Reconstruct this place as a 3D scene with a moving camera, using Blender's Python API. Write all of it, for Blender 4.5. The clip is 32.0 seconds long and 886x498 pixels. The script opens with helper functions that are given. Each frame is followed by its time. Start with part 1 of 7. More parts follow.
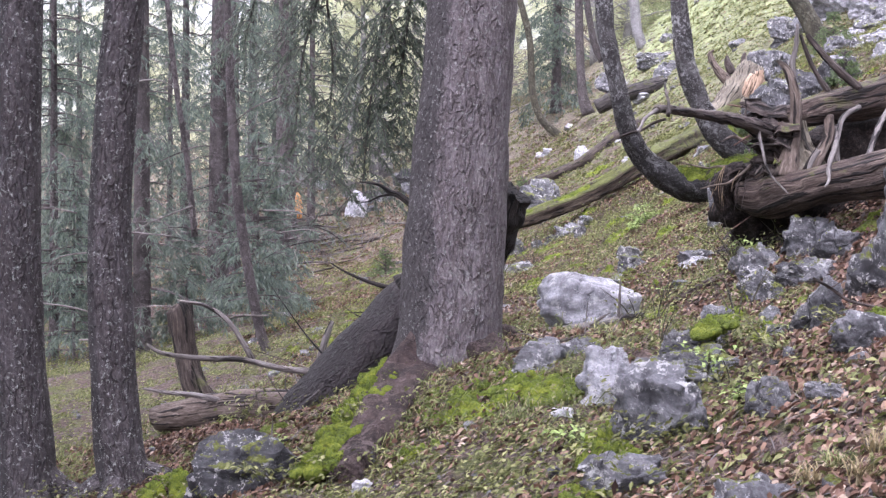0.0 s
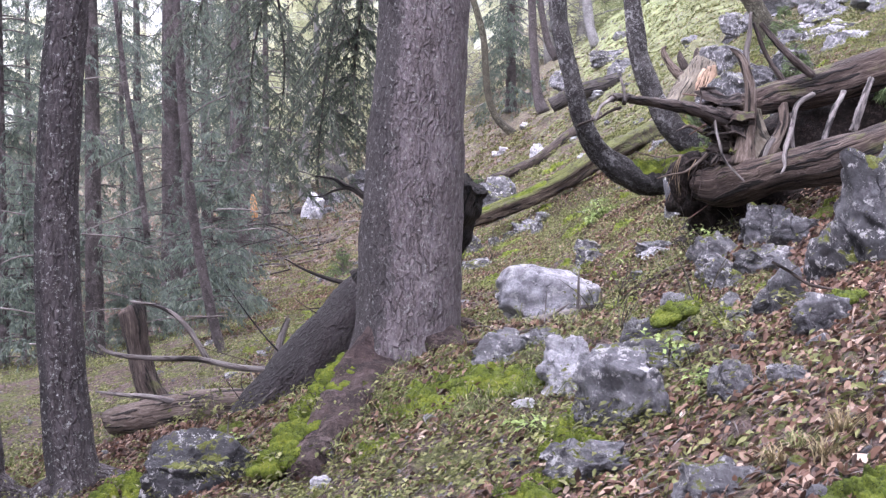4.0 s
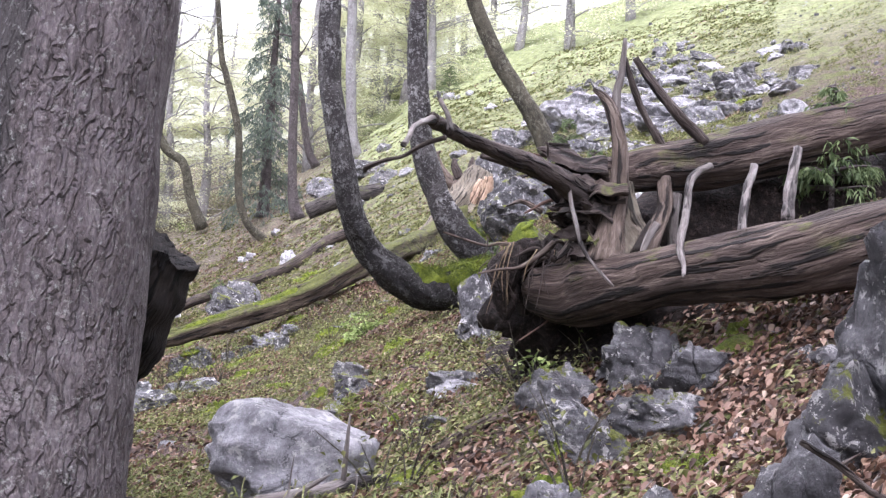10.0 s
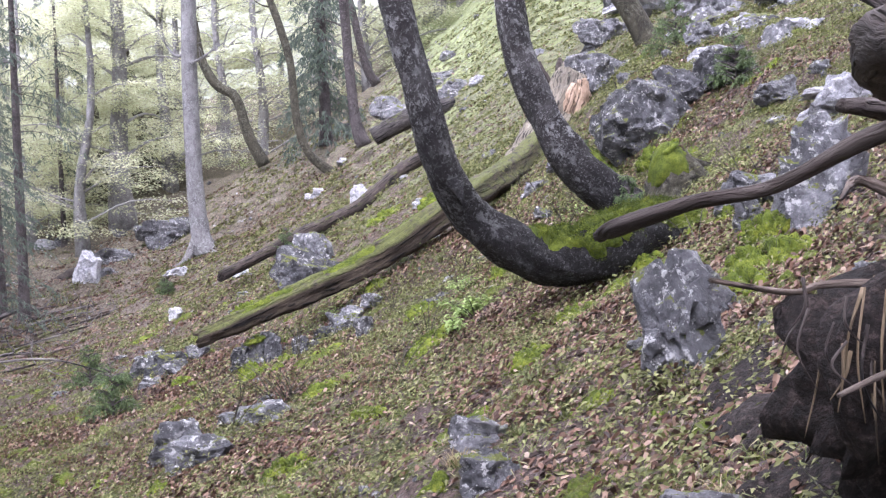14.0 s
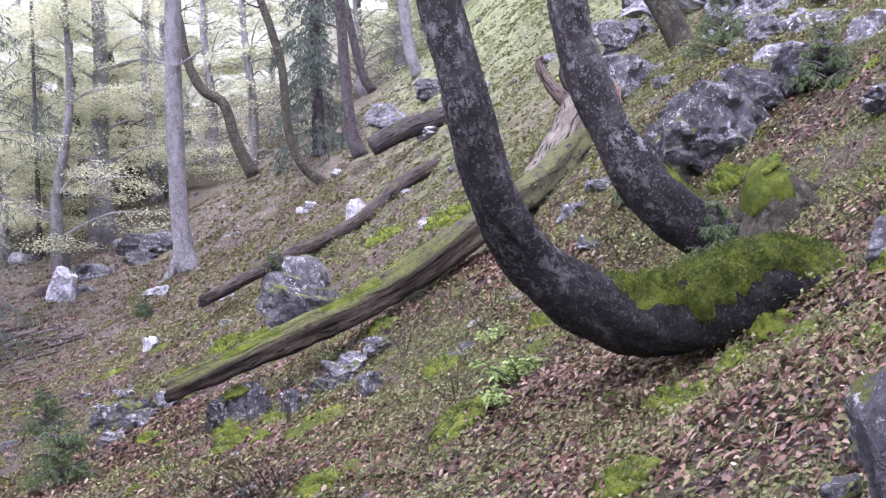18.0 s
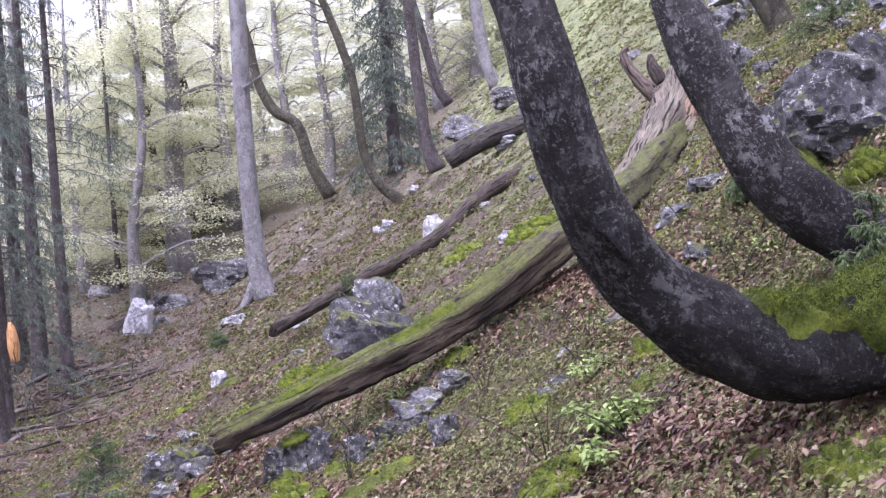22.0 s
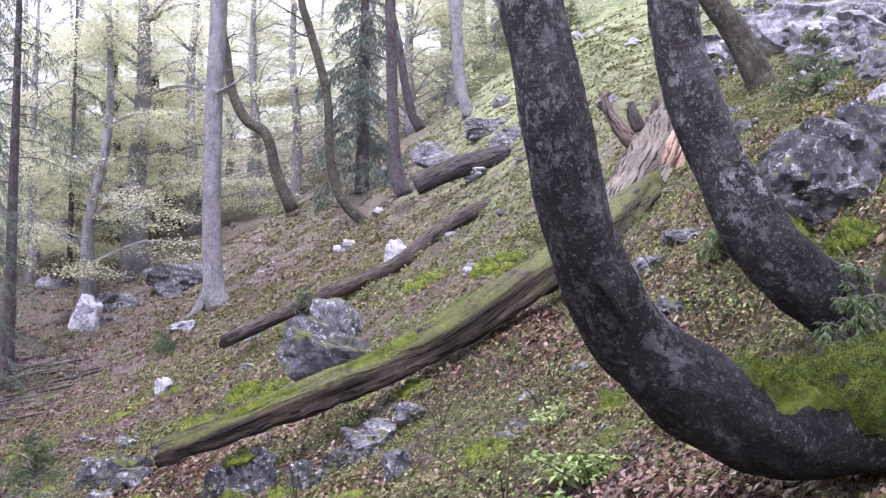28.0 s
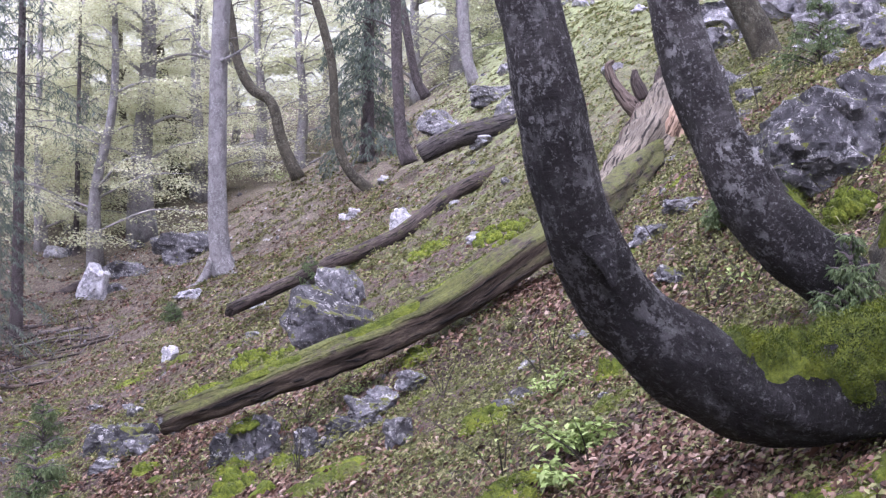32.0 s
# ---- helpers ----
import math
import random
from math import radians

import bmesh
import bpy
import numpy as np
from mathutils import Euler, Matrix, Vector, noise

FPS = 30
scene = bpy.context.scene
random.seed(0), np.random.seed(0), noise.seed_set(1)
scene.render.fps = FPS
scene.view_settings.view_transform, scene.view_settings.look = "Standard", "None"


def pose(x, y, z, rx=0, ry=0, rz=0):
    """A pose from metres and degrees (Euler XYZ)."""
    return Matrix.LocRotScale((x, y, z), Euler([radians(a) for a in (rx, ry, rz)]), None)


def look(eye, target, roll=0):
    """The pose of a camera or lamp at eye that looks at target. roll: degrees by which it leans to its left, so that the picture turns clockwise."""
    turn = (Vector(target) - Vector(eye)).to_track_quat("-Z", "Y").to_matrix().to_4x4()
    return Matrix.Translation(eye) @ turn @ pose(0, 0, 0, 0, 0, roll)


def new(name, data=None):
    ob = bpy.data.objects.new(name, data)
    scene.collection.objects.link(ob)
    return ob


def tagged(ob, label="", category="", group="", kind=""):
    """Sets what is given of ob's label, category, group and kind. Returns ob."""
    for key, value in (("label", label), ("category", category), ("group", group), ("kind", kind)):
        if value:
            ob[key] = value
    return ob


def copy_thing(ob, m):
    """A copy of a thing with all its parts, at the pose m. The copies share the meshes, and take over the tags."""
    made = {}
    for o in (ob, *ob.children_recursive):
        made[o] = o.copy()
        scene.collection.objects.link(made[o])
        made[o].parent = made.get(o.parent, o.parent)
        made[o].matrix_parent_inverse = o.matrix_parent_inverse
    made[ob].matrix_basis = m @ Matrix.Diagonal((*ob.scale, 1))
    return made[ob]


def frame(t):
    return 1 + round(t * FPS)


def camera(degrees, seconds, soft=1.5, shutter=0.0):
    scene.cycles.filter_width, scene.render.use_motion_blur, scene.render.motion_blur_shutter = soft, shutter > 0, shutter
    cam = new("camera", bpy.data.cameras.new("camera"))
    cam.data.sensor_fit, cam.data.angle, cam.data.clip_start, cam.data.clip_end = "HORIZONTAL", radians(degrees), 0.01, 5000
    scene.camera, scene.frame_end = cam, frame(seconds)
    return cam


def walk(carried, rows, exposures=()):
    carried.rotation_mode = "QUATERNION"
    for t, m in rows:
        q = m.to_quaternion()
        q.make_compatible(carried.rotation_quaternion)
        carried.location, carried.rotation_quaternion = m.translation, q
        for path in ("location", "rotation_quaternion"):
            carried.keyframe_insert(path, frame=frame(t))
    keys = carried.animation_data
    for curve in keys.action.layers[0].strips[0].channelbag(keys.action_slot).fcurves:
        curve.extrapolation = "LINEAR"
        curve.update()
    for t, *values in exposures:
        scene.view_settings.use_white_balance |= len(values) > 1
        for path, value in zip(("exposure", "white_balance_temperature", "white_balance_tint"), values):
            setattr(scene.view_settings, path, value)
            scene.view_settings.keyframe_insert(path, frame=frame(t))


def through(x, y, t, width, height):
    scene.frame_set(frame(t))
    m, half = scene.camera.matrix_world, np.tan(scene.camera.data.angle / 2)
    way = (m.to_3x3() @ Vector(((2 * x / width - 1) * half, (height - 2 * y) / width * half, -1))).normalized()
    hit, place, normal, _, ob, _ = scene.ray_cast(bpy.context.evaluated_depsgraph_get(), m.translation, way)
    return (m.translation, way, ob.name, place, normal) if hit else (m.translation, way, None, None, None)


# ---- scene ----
cam = camera(42.81, 32.0, soft=1.3)
walk(cam, [
    (0, look((0.000, -0.000, 1.450), (-1.420, 9.892, 1.092), 0.77)),
    (0.5, look((-0.002, -0.004, 1.444), (-1.454, 9.880, 0.988), 1.28)),
    (1, look((-0.007, -0.020, 1.439), (-1.550, 9.844, 0.877), -0.61)),
    (1.5, look((-0.010, -0.024, 1.431), (-1.334, 9.871, 0.838), 0.40)),
    (2, look((-0.005, 0.026, 1.428), (-0.978, 9.969, 0.986), 1.10)),
    (2.5, look((-0.003, 0.049, 1.425), (-0.781, 10.006, 0.904), 1.29)),
    (3, look((-0.001, 0.044, 1.427), (-0.927, 9.984, 0.831), 0.62)),
    (3.5, look((-0.004, 0.053, 1.414), (-0.987, 9.994, 0.966), 0.20)),
    (5.5, look((-0.050, 0.491, 1.329), (-1.509, 10.381, 1.114), -1.67)),
    (6, look((-0.096, 0.697, 1.335), (-1.735, 10.561, 1.194), -1.64)),
    (6.5, look((-0.188, 0.818, 1.250), (-1.861, 10.674, 1.034), -0.70)),
    (7, look((-0.305, 0.966, 1.245), (-2.108, 10.801, 1.081), -2.37)),
    (7.5, look((-0.292, 1.112, 1.232), (-2.070, 10.951, 1.054), -1.73)),
    (8, look((-0.240, 1.332, 1.234), (-0.975, 11.305, 1.184), -1.35)),
    (8.5, look((-0.166, 1.617, 1.202), (-0.345, 11.615, 1.252), -1.67)),
    (9, look((-0.184, 2.021, 1.171), (0.338, 12.005, 1.383), 0.23)),
    (9.5, look((-0.196, 2.501, 1.111), (0.794, 12.444, 1.497), -0.48)),
    (10, look((-0.080, 3.266, 1.316), (1.051, 13.171, 2.094), 3.59)),
    (10.5, look((-0.068, 3.725, 1.493), (1.213, 13.630, 1.992), -0.14)),
    (11, look((-0.105, 4.122, 1.522), (1.348, 14.012, 1.819), 0.07)),
    (11.5, look((-0.046, 4.524, 1.491), (1.084, 14.454, 1.815), -1.49)),
    (12, look((0.036, 4.920, 1.570), (0.930, 14.876, 1.863), -0.42)),
    (12.5, look((-0.015, 5.396, 1.683), (0.800, 15.362, 1.835), -1.77)),
    (13, look((-0.113, 5.612, 1.884), (0.441, 15.596, 1.990), -0.59)),
    (13.5, look((-0.125, 5.979, 1.907), (0.304, 15.970, 1.890), -2.16)),
    (15.5, look((-0.215, 7.242, 2.045), (0.416, 17.219, 1.795), -2.16)),
    (16, look((-0.207, 7.605, 2.042), (0.335, 17.580, 1.591), -1.52)),
    (16.5, look((-0.205, 7.949, 2.097), (0.247, 17.929, 1.668), -2.82)),
    (17, look((-0.195, 8.073, 2.123), (0.469, 18.047, 1.830), -2.37)),
    (17.5, look((-0.260, 8.277, 2.139), (0.621, 18.238, 2.200), 0.80)),
    (18, look((-0.304, 8.516, 2.160), (0.283, 18.499, 2.158), -2.06)),
    (18.5, look((-0.335, 8.561, 2.203), (0.841, 18.491, 2.299), 1.39)),
    (19, look((-0.357, 8.543, 2.205), (1.132, 18.431, 2.322), 0.13)),
    (19.5, look((-0.333, 8.740, 2.187), (0.955, 18.655, 2.371), 0.71)),
    (20, look((-0.253, 9.072, 2.157), (0.022, 19.048, 2.793), 2.39)),
    (20.5, look((-0.116, 9.357, 2.127), (-0.166, 19.346, 2.596), 0.78)),
    (21, look((-0.004, 9.522, 2.181), (-0.522, 19.508, 2.175), -1.31)),
    (21.5, look((-0.006, 9.675, 2.158), (-0.011, 19.675, 2.205), -0.25)),
    (22, look((-0.181, 9.932, 2.176), (-0.348, 19.929, 2.357), -4.48)),
    (22.5, look((-0.226, 9.990, 2.193), (-0.656, 19.969, 1.711), -3.07)),
    (23, look((-0.202, 9.994, 2.207), (-0.788, 19.952, 1.500), -1.14)),
    (23.5, look((-0.228, 10.040, 2.190), (-0.390, 20.022, 1.616), 0.96)),
    (24, look((-0.263, 10.094, 2.204), (-0.173, 20.085, 1.803), 2.16)),
    (24.5, look((-0.264, 10.112, 2.216), (-0.056, 20.110, 2.194), 2.05)),
    (25, look((-0.270, 10.113, 2.215), (-0.003, 20.109, 2.333), 2.01)),
    (25.5, look((-0.276, 10.108, 2.216), (0.059, 20.102, 2.323), 2.15)),
    (27.5, look((-0.275, 10.127, 2.220), (0.013, 20.115, 2.610), 1.26)),
    (28, look((-0.289, 10.127, 2.221), (-0.059, 20.117, 2.618), 0.98)),
    (28.5, look((-0.293, 10.114, 2.224), (-0.146, 20.109, 2.497), 2.23)),
    (29, look((-0.293, 10.103, 2.221), (-0.214, 20.100, 2.441), 2.08)),
    (29.5, look((-0.301, 10.091, 2.215), (-0.276, 20.089, 2.389), 1.79)),
    (30, look((-0.301, 10.094, 2.215), (-0.300, 20.093, 2.350), 1.77)),
    (30.5, look((-0.287, 10.063, 2.226), (-0.283, 20.063, 2.329), 1.67)),
    (31, look((-0.252, 10.037, 2.235), (-0.117, 20.035, 2.301), 0.51)),
    (31.5, look((-0.240, 10.044, 2.236), (-0.011, 20.041, 2.308), 1.22)),
    (32, look((-0.248, 10.065, 2.237), (-0.075, 20.063, 2.345), 0.88)),
], [(0, 1.9, 5780, 28), (8, 1.92, 5700, 31), (11, 1.8, 5950, 24), (13, 1.82, 5800, 24), (17, 1.7, 5480, 36), (20, 1.62, 5560, 36), (22, 1.58, 5580, 36), (23, 1.5, 5620, 37), (25, 1.68, 5560, 35), (32, 1.57, 5560, 35)])

# ---- world and light: an overcast spring day ----
world = bpy.data.worlds.new("overcast_sky")
scene.world = world
world.use_nodes = True
wt = world.node_tree
sky = wt.nodes.new("ShaderNodeTexSky")
sky.sky_type, sky.sun_disc = "NISHITA", False
sky.sun_elevation, sky.sun_rotation = radians(55), radians(200)
sky.air_density, sky.dust_density, sky.ozone_density = 1.0, 6.0, 1.0
cloud = wt.nodes.new("ShaderNodeHueSaturation")
cloud.inputs["Saturation"].default_value = 0.25
wt.links.new(sky.outputs[0], cloud.inputs["Color"])
wt.links.new(cloud.outputs[0], wt.nodes["Background"].inputs[0])
wt.nodes["Background"].inputs[1].default_value = 0.15
sun_data = bpy.data.lights.new("sun", "SUN")
sun_data.energy, sun_data.angle, sun_data.color = 1.5, radians(60), (1.0, 0.97, 0.93)
sun = new("sun", sun_data)
sun.rotation_euler = (radians(35), 0, radians(160))


# ---- materials ----
class Nodes:
    """A short way to write a node material."""

    def __init__(self, name):
        self.mat = bpy.data.materials.new(name)
        self.mat.use_nodes = True
        self.tree = self.mat.node_tree
        self.bsdf = self.tree.nodes["Principled BSDF"]
        self.coord = self.tree.nodes.new("ShaderNodeTexCoord").outputs["Object"]

    def along(self):
        """Use the coordinates that run round and along a limb."""
        a = self.tree.nodes.new("ShaderNodeAttribute")
        a.attribute_name = "grain"
        self.coord = a.outputs["Vector"]
        return self

    def node(self, kind, **inputs):
        n = self.tree.nodes.new(kind)
        for k, v in inputs.items():
            key = int(k[1:]) if k[0] == "i" and k[1:].isdigit() else k.replace("_", " ")
            if hasattr(v, "is_output"):
                self.tree.links.new(v, n.inputs[key])
            else:
                n.inputs[key].default_value = v
        return n

    def noise(self, scale, detail=4.0, rough=0.6, stretch=None, vector=None):
        vec = vector or self.coord
        if stretch:
            m = self.node("ShaderNodeMapping", Vector=vec)
            m.inputs["Scale"].default_value = stretch
            vec = m.outputs[0]
        return self.node("ShaderNodeTexNoise", Vector=vec, Scale=scale, Detail=detail, Roughness=rough).outputs[0]

    def ramp(self, fac, stops):
        n = self.node("ShaderNodeValToRGB", Fac=fac)
        cr = n.color_ramp
        while len(cr.elements) < len(stops):
            cr.elements.new(0.5)
        for e, (p, c) in zip(cr.elements, stops):
            e.position, e.color = p, (*c, 1) if len(c) == 3 else c
        return n.outputs[0]

    def gray(self, fac, lo, hi):
        return self.ramp(fac, [(lo, (0, 0, 0)), (hi, (1, 1, 1))])

    def mix(self, fac, a, b, mode="MIX"):
        n = self.tree.nodes.new("ShaderNodeMix")
        n.data_type, n.blend_type = "RGBA", mode
        for sock, v in ((n.inputs[0], fac), (n.inputs[6], a), (n.inputs[7], b)):
            if hasattr(v, "is_output"):
                self.tree.links.new(v, sock)
            else:
                sock.default_value = (*v, 1) if isinstance(v, tuple) else v
        return n.outputs[2]

    def math(self, op, a, b=0.0):
        n = self.tree.nodes.new("ShaderNodeMath")
        n.operation = op
        for sock, v in zip(n.inputs, (a, b)):
            if hasattr(v, "is_output"):
                self.tree.links.new(v, sock)
            else:
                sock.default_value = v
        return n.outputs[0]

    def up(self):
        """How far a surface faces the sky."""
        g = self.tree.nodes.new("ShaderNodeNewGeometry")
        s = self.tree.nodes.new("ShaderNodeSeparateXYZ")
        self.tree.links.new(g.outputs["Normal"], s.inputs[0])
        return s.outputs[2]

    def island(self):
        return self.tree.nodes.new("ShaderNodeNewGeometry").outputs["Random Per Island"]

    def done(self, color, rough=0.85, bump=None, strength=0.5, distance=0.02, through=0.0):
        ins = self.bsdf.inputs
        if hasattr(color, "is_output"):
            self.tree.links.new(color, ins["Base Color"])
        else:
            ins["Base Color"].default_value = (*color, 1)
        if hasattr(rough, "is_output"):
            self.tree.links.new(rough, ins["Roughness"])
        else:
            ins["Roughness"].default_value = rough
        ins["Specular IOR Level"].default_value = 0.3
        if bump is not None:
            b = self.node("ShaderNodeBump", Height=bump, Strength=strength, Distance=distance)
            self.tree.links.new(b.outputs[0], ins["Normal"])
        if through:
            tr = self.tree.nodes.new("ShaderNodeBsdfTranslucent")
            if hasattr(color, "is_output"):
                self.tree.links.new(color, tr.inputs[0])
            else:
                tr.inputs[0].default_value = (*color, 1)
            mx = self.node("ShaderNodeMixShader", Fac=through)
            self.tree.links.new(self.bsdf.outputs[0], mx.inputs[1])
            self.tree.links.new(tr.outputs[0], mx.inputs[2])
            self.tree.links.new(mx.outputs[0], self.tree.nodes["Material Output"].inputs[0])
        return self.mat


def bark_spruce(name="spruce_bark", tone=1.0, lichen=0.55):
    n = Nodes(name).along()
    c = lambda *q: tuple(tone * a for a in q)
    w = n.node("ShaderNodeTexNoise", Vector=n.coord, Scale=9.0, Detail=4.0, Roughness=0.6).outputs[1]
    warp = n.mix(0.032, n.coord, w, "LINEAR_LIGHT")
    m = n.node("ShaderNodeMapping", Vector=warp)
    m.inputs["Scale"].default_value = (1, 1, 0.30)
    v = n.node("ShaderNodeTexVoronoi", Vector=m.outputs[0], Scale=30.0)
    v.feature = "DISTANCE_TO_EDGE"
    plates = n.gray(v.outputs["Distance"], 0.0, 0.13)
    cell = n.node("ShaderNodeTexVoronoi", Vector=m.outputs[0], Scale=30.0)
    v2 = n.node("ShaderNodeTexVoronoi", Vector=m.outputs[0], Scale=75.0)
    fine = n.noise(85, 7, 0.75, (1, 1, 0.45))
    flake = n.noise(24, 6, 0.7, (1, 1, 0.35))
    big = n.noise(2.0, 4, 0.65)
    col = n.ramp(big, [(0.3, c(0.084, 0.073, 0.077)), (0.55, c(0.132, 0.117, 0.123)), (0.75, c(0.185, 0.168, 0.173))])
    col = n.mix(n.math("MULTIPLY", n.gray(cell.outputs["Color"], 0.2, 0.9), 0.28), col, c(0.21, 0.18, 0.175))
    col = n.mix(n.math("MULTIPLY", n.gray(flake, 0.44, 0.58), 0.7), col, c(0.055, 0.044, 0.043))
    col = n.mix(n.math("MULTIPLY", n.gray(fine, 0.48, 0.64), 0.6), col, c(0.25, 0.22, 0.215))
    open_crack = n.math("MULTIPLY", n.math("SUBTRACT", 1.0, plates), n.gray(n.noise(13, 4, 0.7, (1, 1, 0.5)), 0.38, 0.60))
    col = n.mix(n.math("MULTIPLY", open_crack, 0.42), col, c(0.04, 0.031, 0.029))
    # -x flank darkened by the normal: shade put into the colour over dark lichen
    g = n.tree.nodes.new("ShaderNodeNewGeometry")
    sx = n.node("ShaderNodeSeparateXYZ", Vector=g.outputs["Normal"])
    shade_side = n.math("ADD", n.math("MULTIPLY", sx.outputs[0], -0.8), n.math("MULTIPLY", n.noise(9, 6, 0.78), 0.9))
    col = n.mix(n.math("MULTIPLY", n.gray(shade_side, 0.62, 0.78), 0.75), col, (0.035, 0.033, 0.032))
    specks = n.math("MULTIPLY", n.gray(n.noise(34, 8, 0.82), 0.565, 0.60), lichen)
    col = n.mix(specks, col, (0.33, 0.345, 0.32))
    h = n.math("ADD", n.math("SUBTRACT", 1.0, open_crack), n.math("ADD", n.math("MULTIPLY", fine, 0.6), n.math("ADD", n.math("MULTIPLY", flake, -0.8), n.math("MULTIPLY", v2.outputs["Distance"], 0.5))))
    return n.done(col, 0.9, h, 1.0, 0.02)


def bark_beech(name="beech_bark", dark=(0.012, 0.010, 0.010), mid=(0.040, 0.035, 0.034), pale=(0.36, 0.365, 0.355), wet=0.55, foot=0.0):
    """Smooth bark with wrinkles, crusts of lichen and, up to foot metres from the root, a darker foot."""
    n = Nodes(name).along()
    big = n.noise(3.4, 6, 0.72, (1, 1, 0.7))
    ring = n.noise(22, 5, 0.65, (0.35, 0.35, 2.0))
    fine = n.noise(75, 7, 0.78)
    col = n.ramp(big, [(0.32, dark), (0.50, mid), (0.70, tuple(0.78 * a + 0.22 * b for a, b in zip(mid, pale)))])
    col = n.mix(n.math("MULTIPLY", n.gray(fine, 0.46, 0.66), 0.35), col, tuple(0.8 * a + 0.2 * b for a, b in zip(mid, pale)))
    blots = n.gray(n.noise(6, 8, 0.8, (1, 1, 0.55)), 0.50, 0.57)
    col = n.mix(n.math("MULTIPLY", blots, 0.75), col, dark)
    dark_foot = None
    # darker towards the root, with a ragged upper edge
    if foot:
        z = n.node("ShaderNodeSeparateXYZ", Vector=n.coord).outputs[2]
        dark_foot = n.math("SUBTRACT", 1.0, n.gray(n.math("ADD", n.math("DIVIDE", z, foot * 1.6), n.math("MULTIPLY", n.noise(2.2, 6, 0.75, (1.6, 1.6, 0.4)), 0.7)), 0.62, 0.92))
        col = n.mix(n.math("MULTIPLY", dark_foot, 0.92), col, tuple(0.6 * a for a in dark))
    field = n.gray(n.noise(2.4, 5, 0.7), 0.42, 0.58)
    crust = n.math("MULTIPLY", n.gray(n.noise(16, 9, 0.8, (1, 1, 0.8)), 0.525, 0.54), field)
    spots = n.gray(n.noise(48, 7, 0.8), 0.57, 0.585)
    # lichen thins out on the darker foot
    if foot:
        dry = n.math("SUBTRACT", 1.0, n.math("MULTIPLY", dark_foot, 0.93))
        crust, spots = n.math("MULTIPLY", crust, dry), n.math("MULTIPLY", spots, n.math("SUBTRACT", 1.0, n.math("MULTIPLY", dark_foot, 0.6)))
    col = n.mix(n.math("MULTIPLY", crust, 0.85), col, pale)
    col = n.mix(n.math("MULTIPLY", spots, 0.65), col, pale)
    h = n.math("ADD", n.math("MULTIPLY", ring, 1.3), n.math("ADD", n.math("MULTIPLY", fine, 1.0), n.math("ADD", n.math("MULTIPLY", crust, 0.5), n.math("MULTIPLY", blots, -0.6))))
    return n.done(col, n.ramp(blots, [(0.0, (0.85, 0.85, 0.85)), (1.0, (wet, wet, wet))]), h, 1.0, 0.025)


def dead_wood(name, dark=(0.045, 0.033, 0.026), mid=(0.11, 0.085, 0.068), pale=(0.22, 0.185, 0.155), moss=0.0):
    n = Nodes(name).along()
    m = n.node("ShaderNodeMapping", Vector=n.mix(0.025, n.coord, n.noise(4, 3, 0.6), "LINEAR_LIGHT"))
    m.inputs["Scale"].default_value = (1, 1, 0.09)
    vec = m.outputs[0]
    grain = n.noise(55, 5, 0.65, vector=vec)
    big = n.noise(5, 4, 0.65, (1, 1, 0.4))
    col = n.ramp(grain, [(0.3, dark), (0.5, mid), (0.72, pale)])
    col = n.mix(n.math("MULTIPLY", n.gray(big, 0.45, 0.65), 0.7), col, dark)
    cracks = n.gray(n.noise(26, 3, 0.5, vector=vec), 0.38, 0.46)
    col = n.mix(cracks, tuple(c * 0.3 for c in dark), col)
    if moss:
        green = n.math("MULTIPLY", n.gray(n.up(), -0.2, 0.7), n.gray(n.noise(7, 5, 0.7, (1, 1, 0.6)), 0.62 - 0.25 * moss, 0.70 - 0.2 * moss))
        col = n.mix(green, col, n.ramp(n.noise(30, 4, 0.7), [(0.3, (0.035, 0.042, 0.01)), (0.7, (0.11, 0.12, 0.03))]))
    h = n.math("ADD", grain, n.math("MULTIPLY", cracks, 0.8))
    return n.done(col, 0.85, h, 1.0, 0.02)


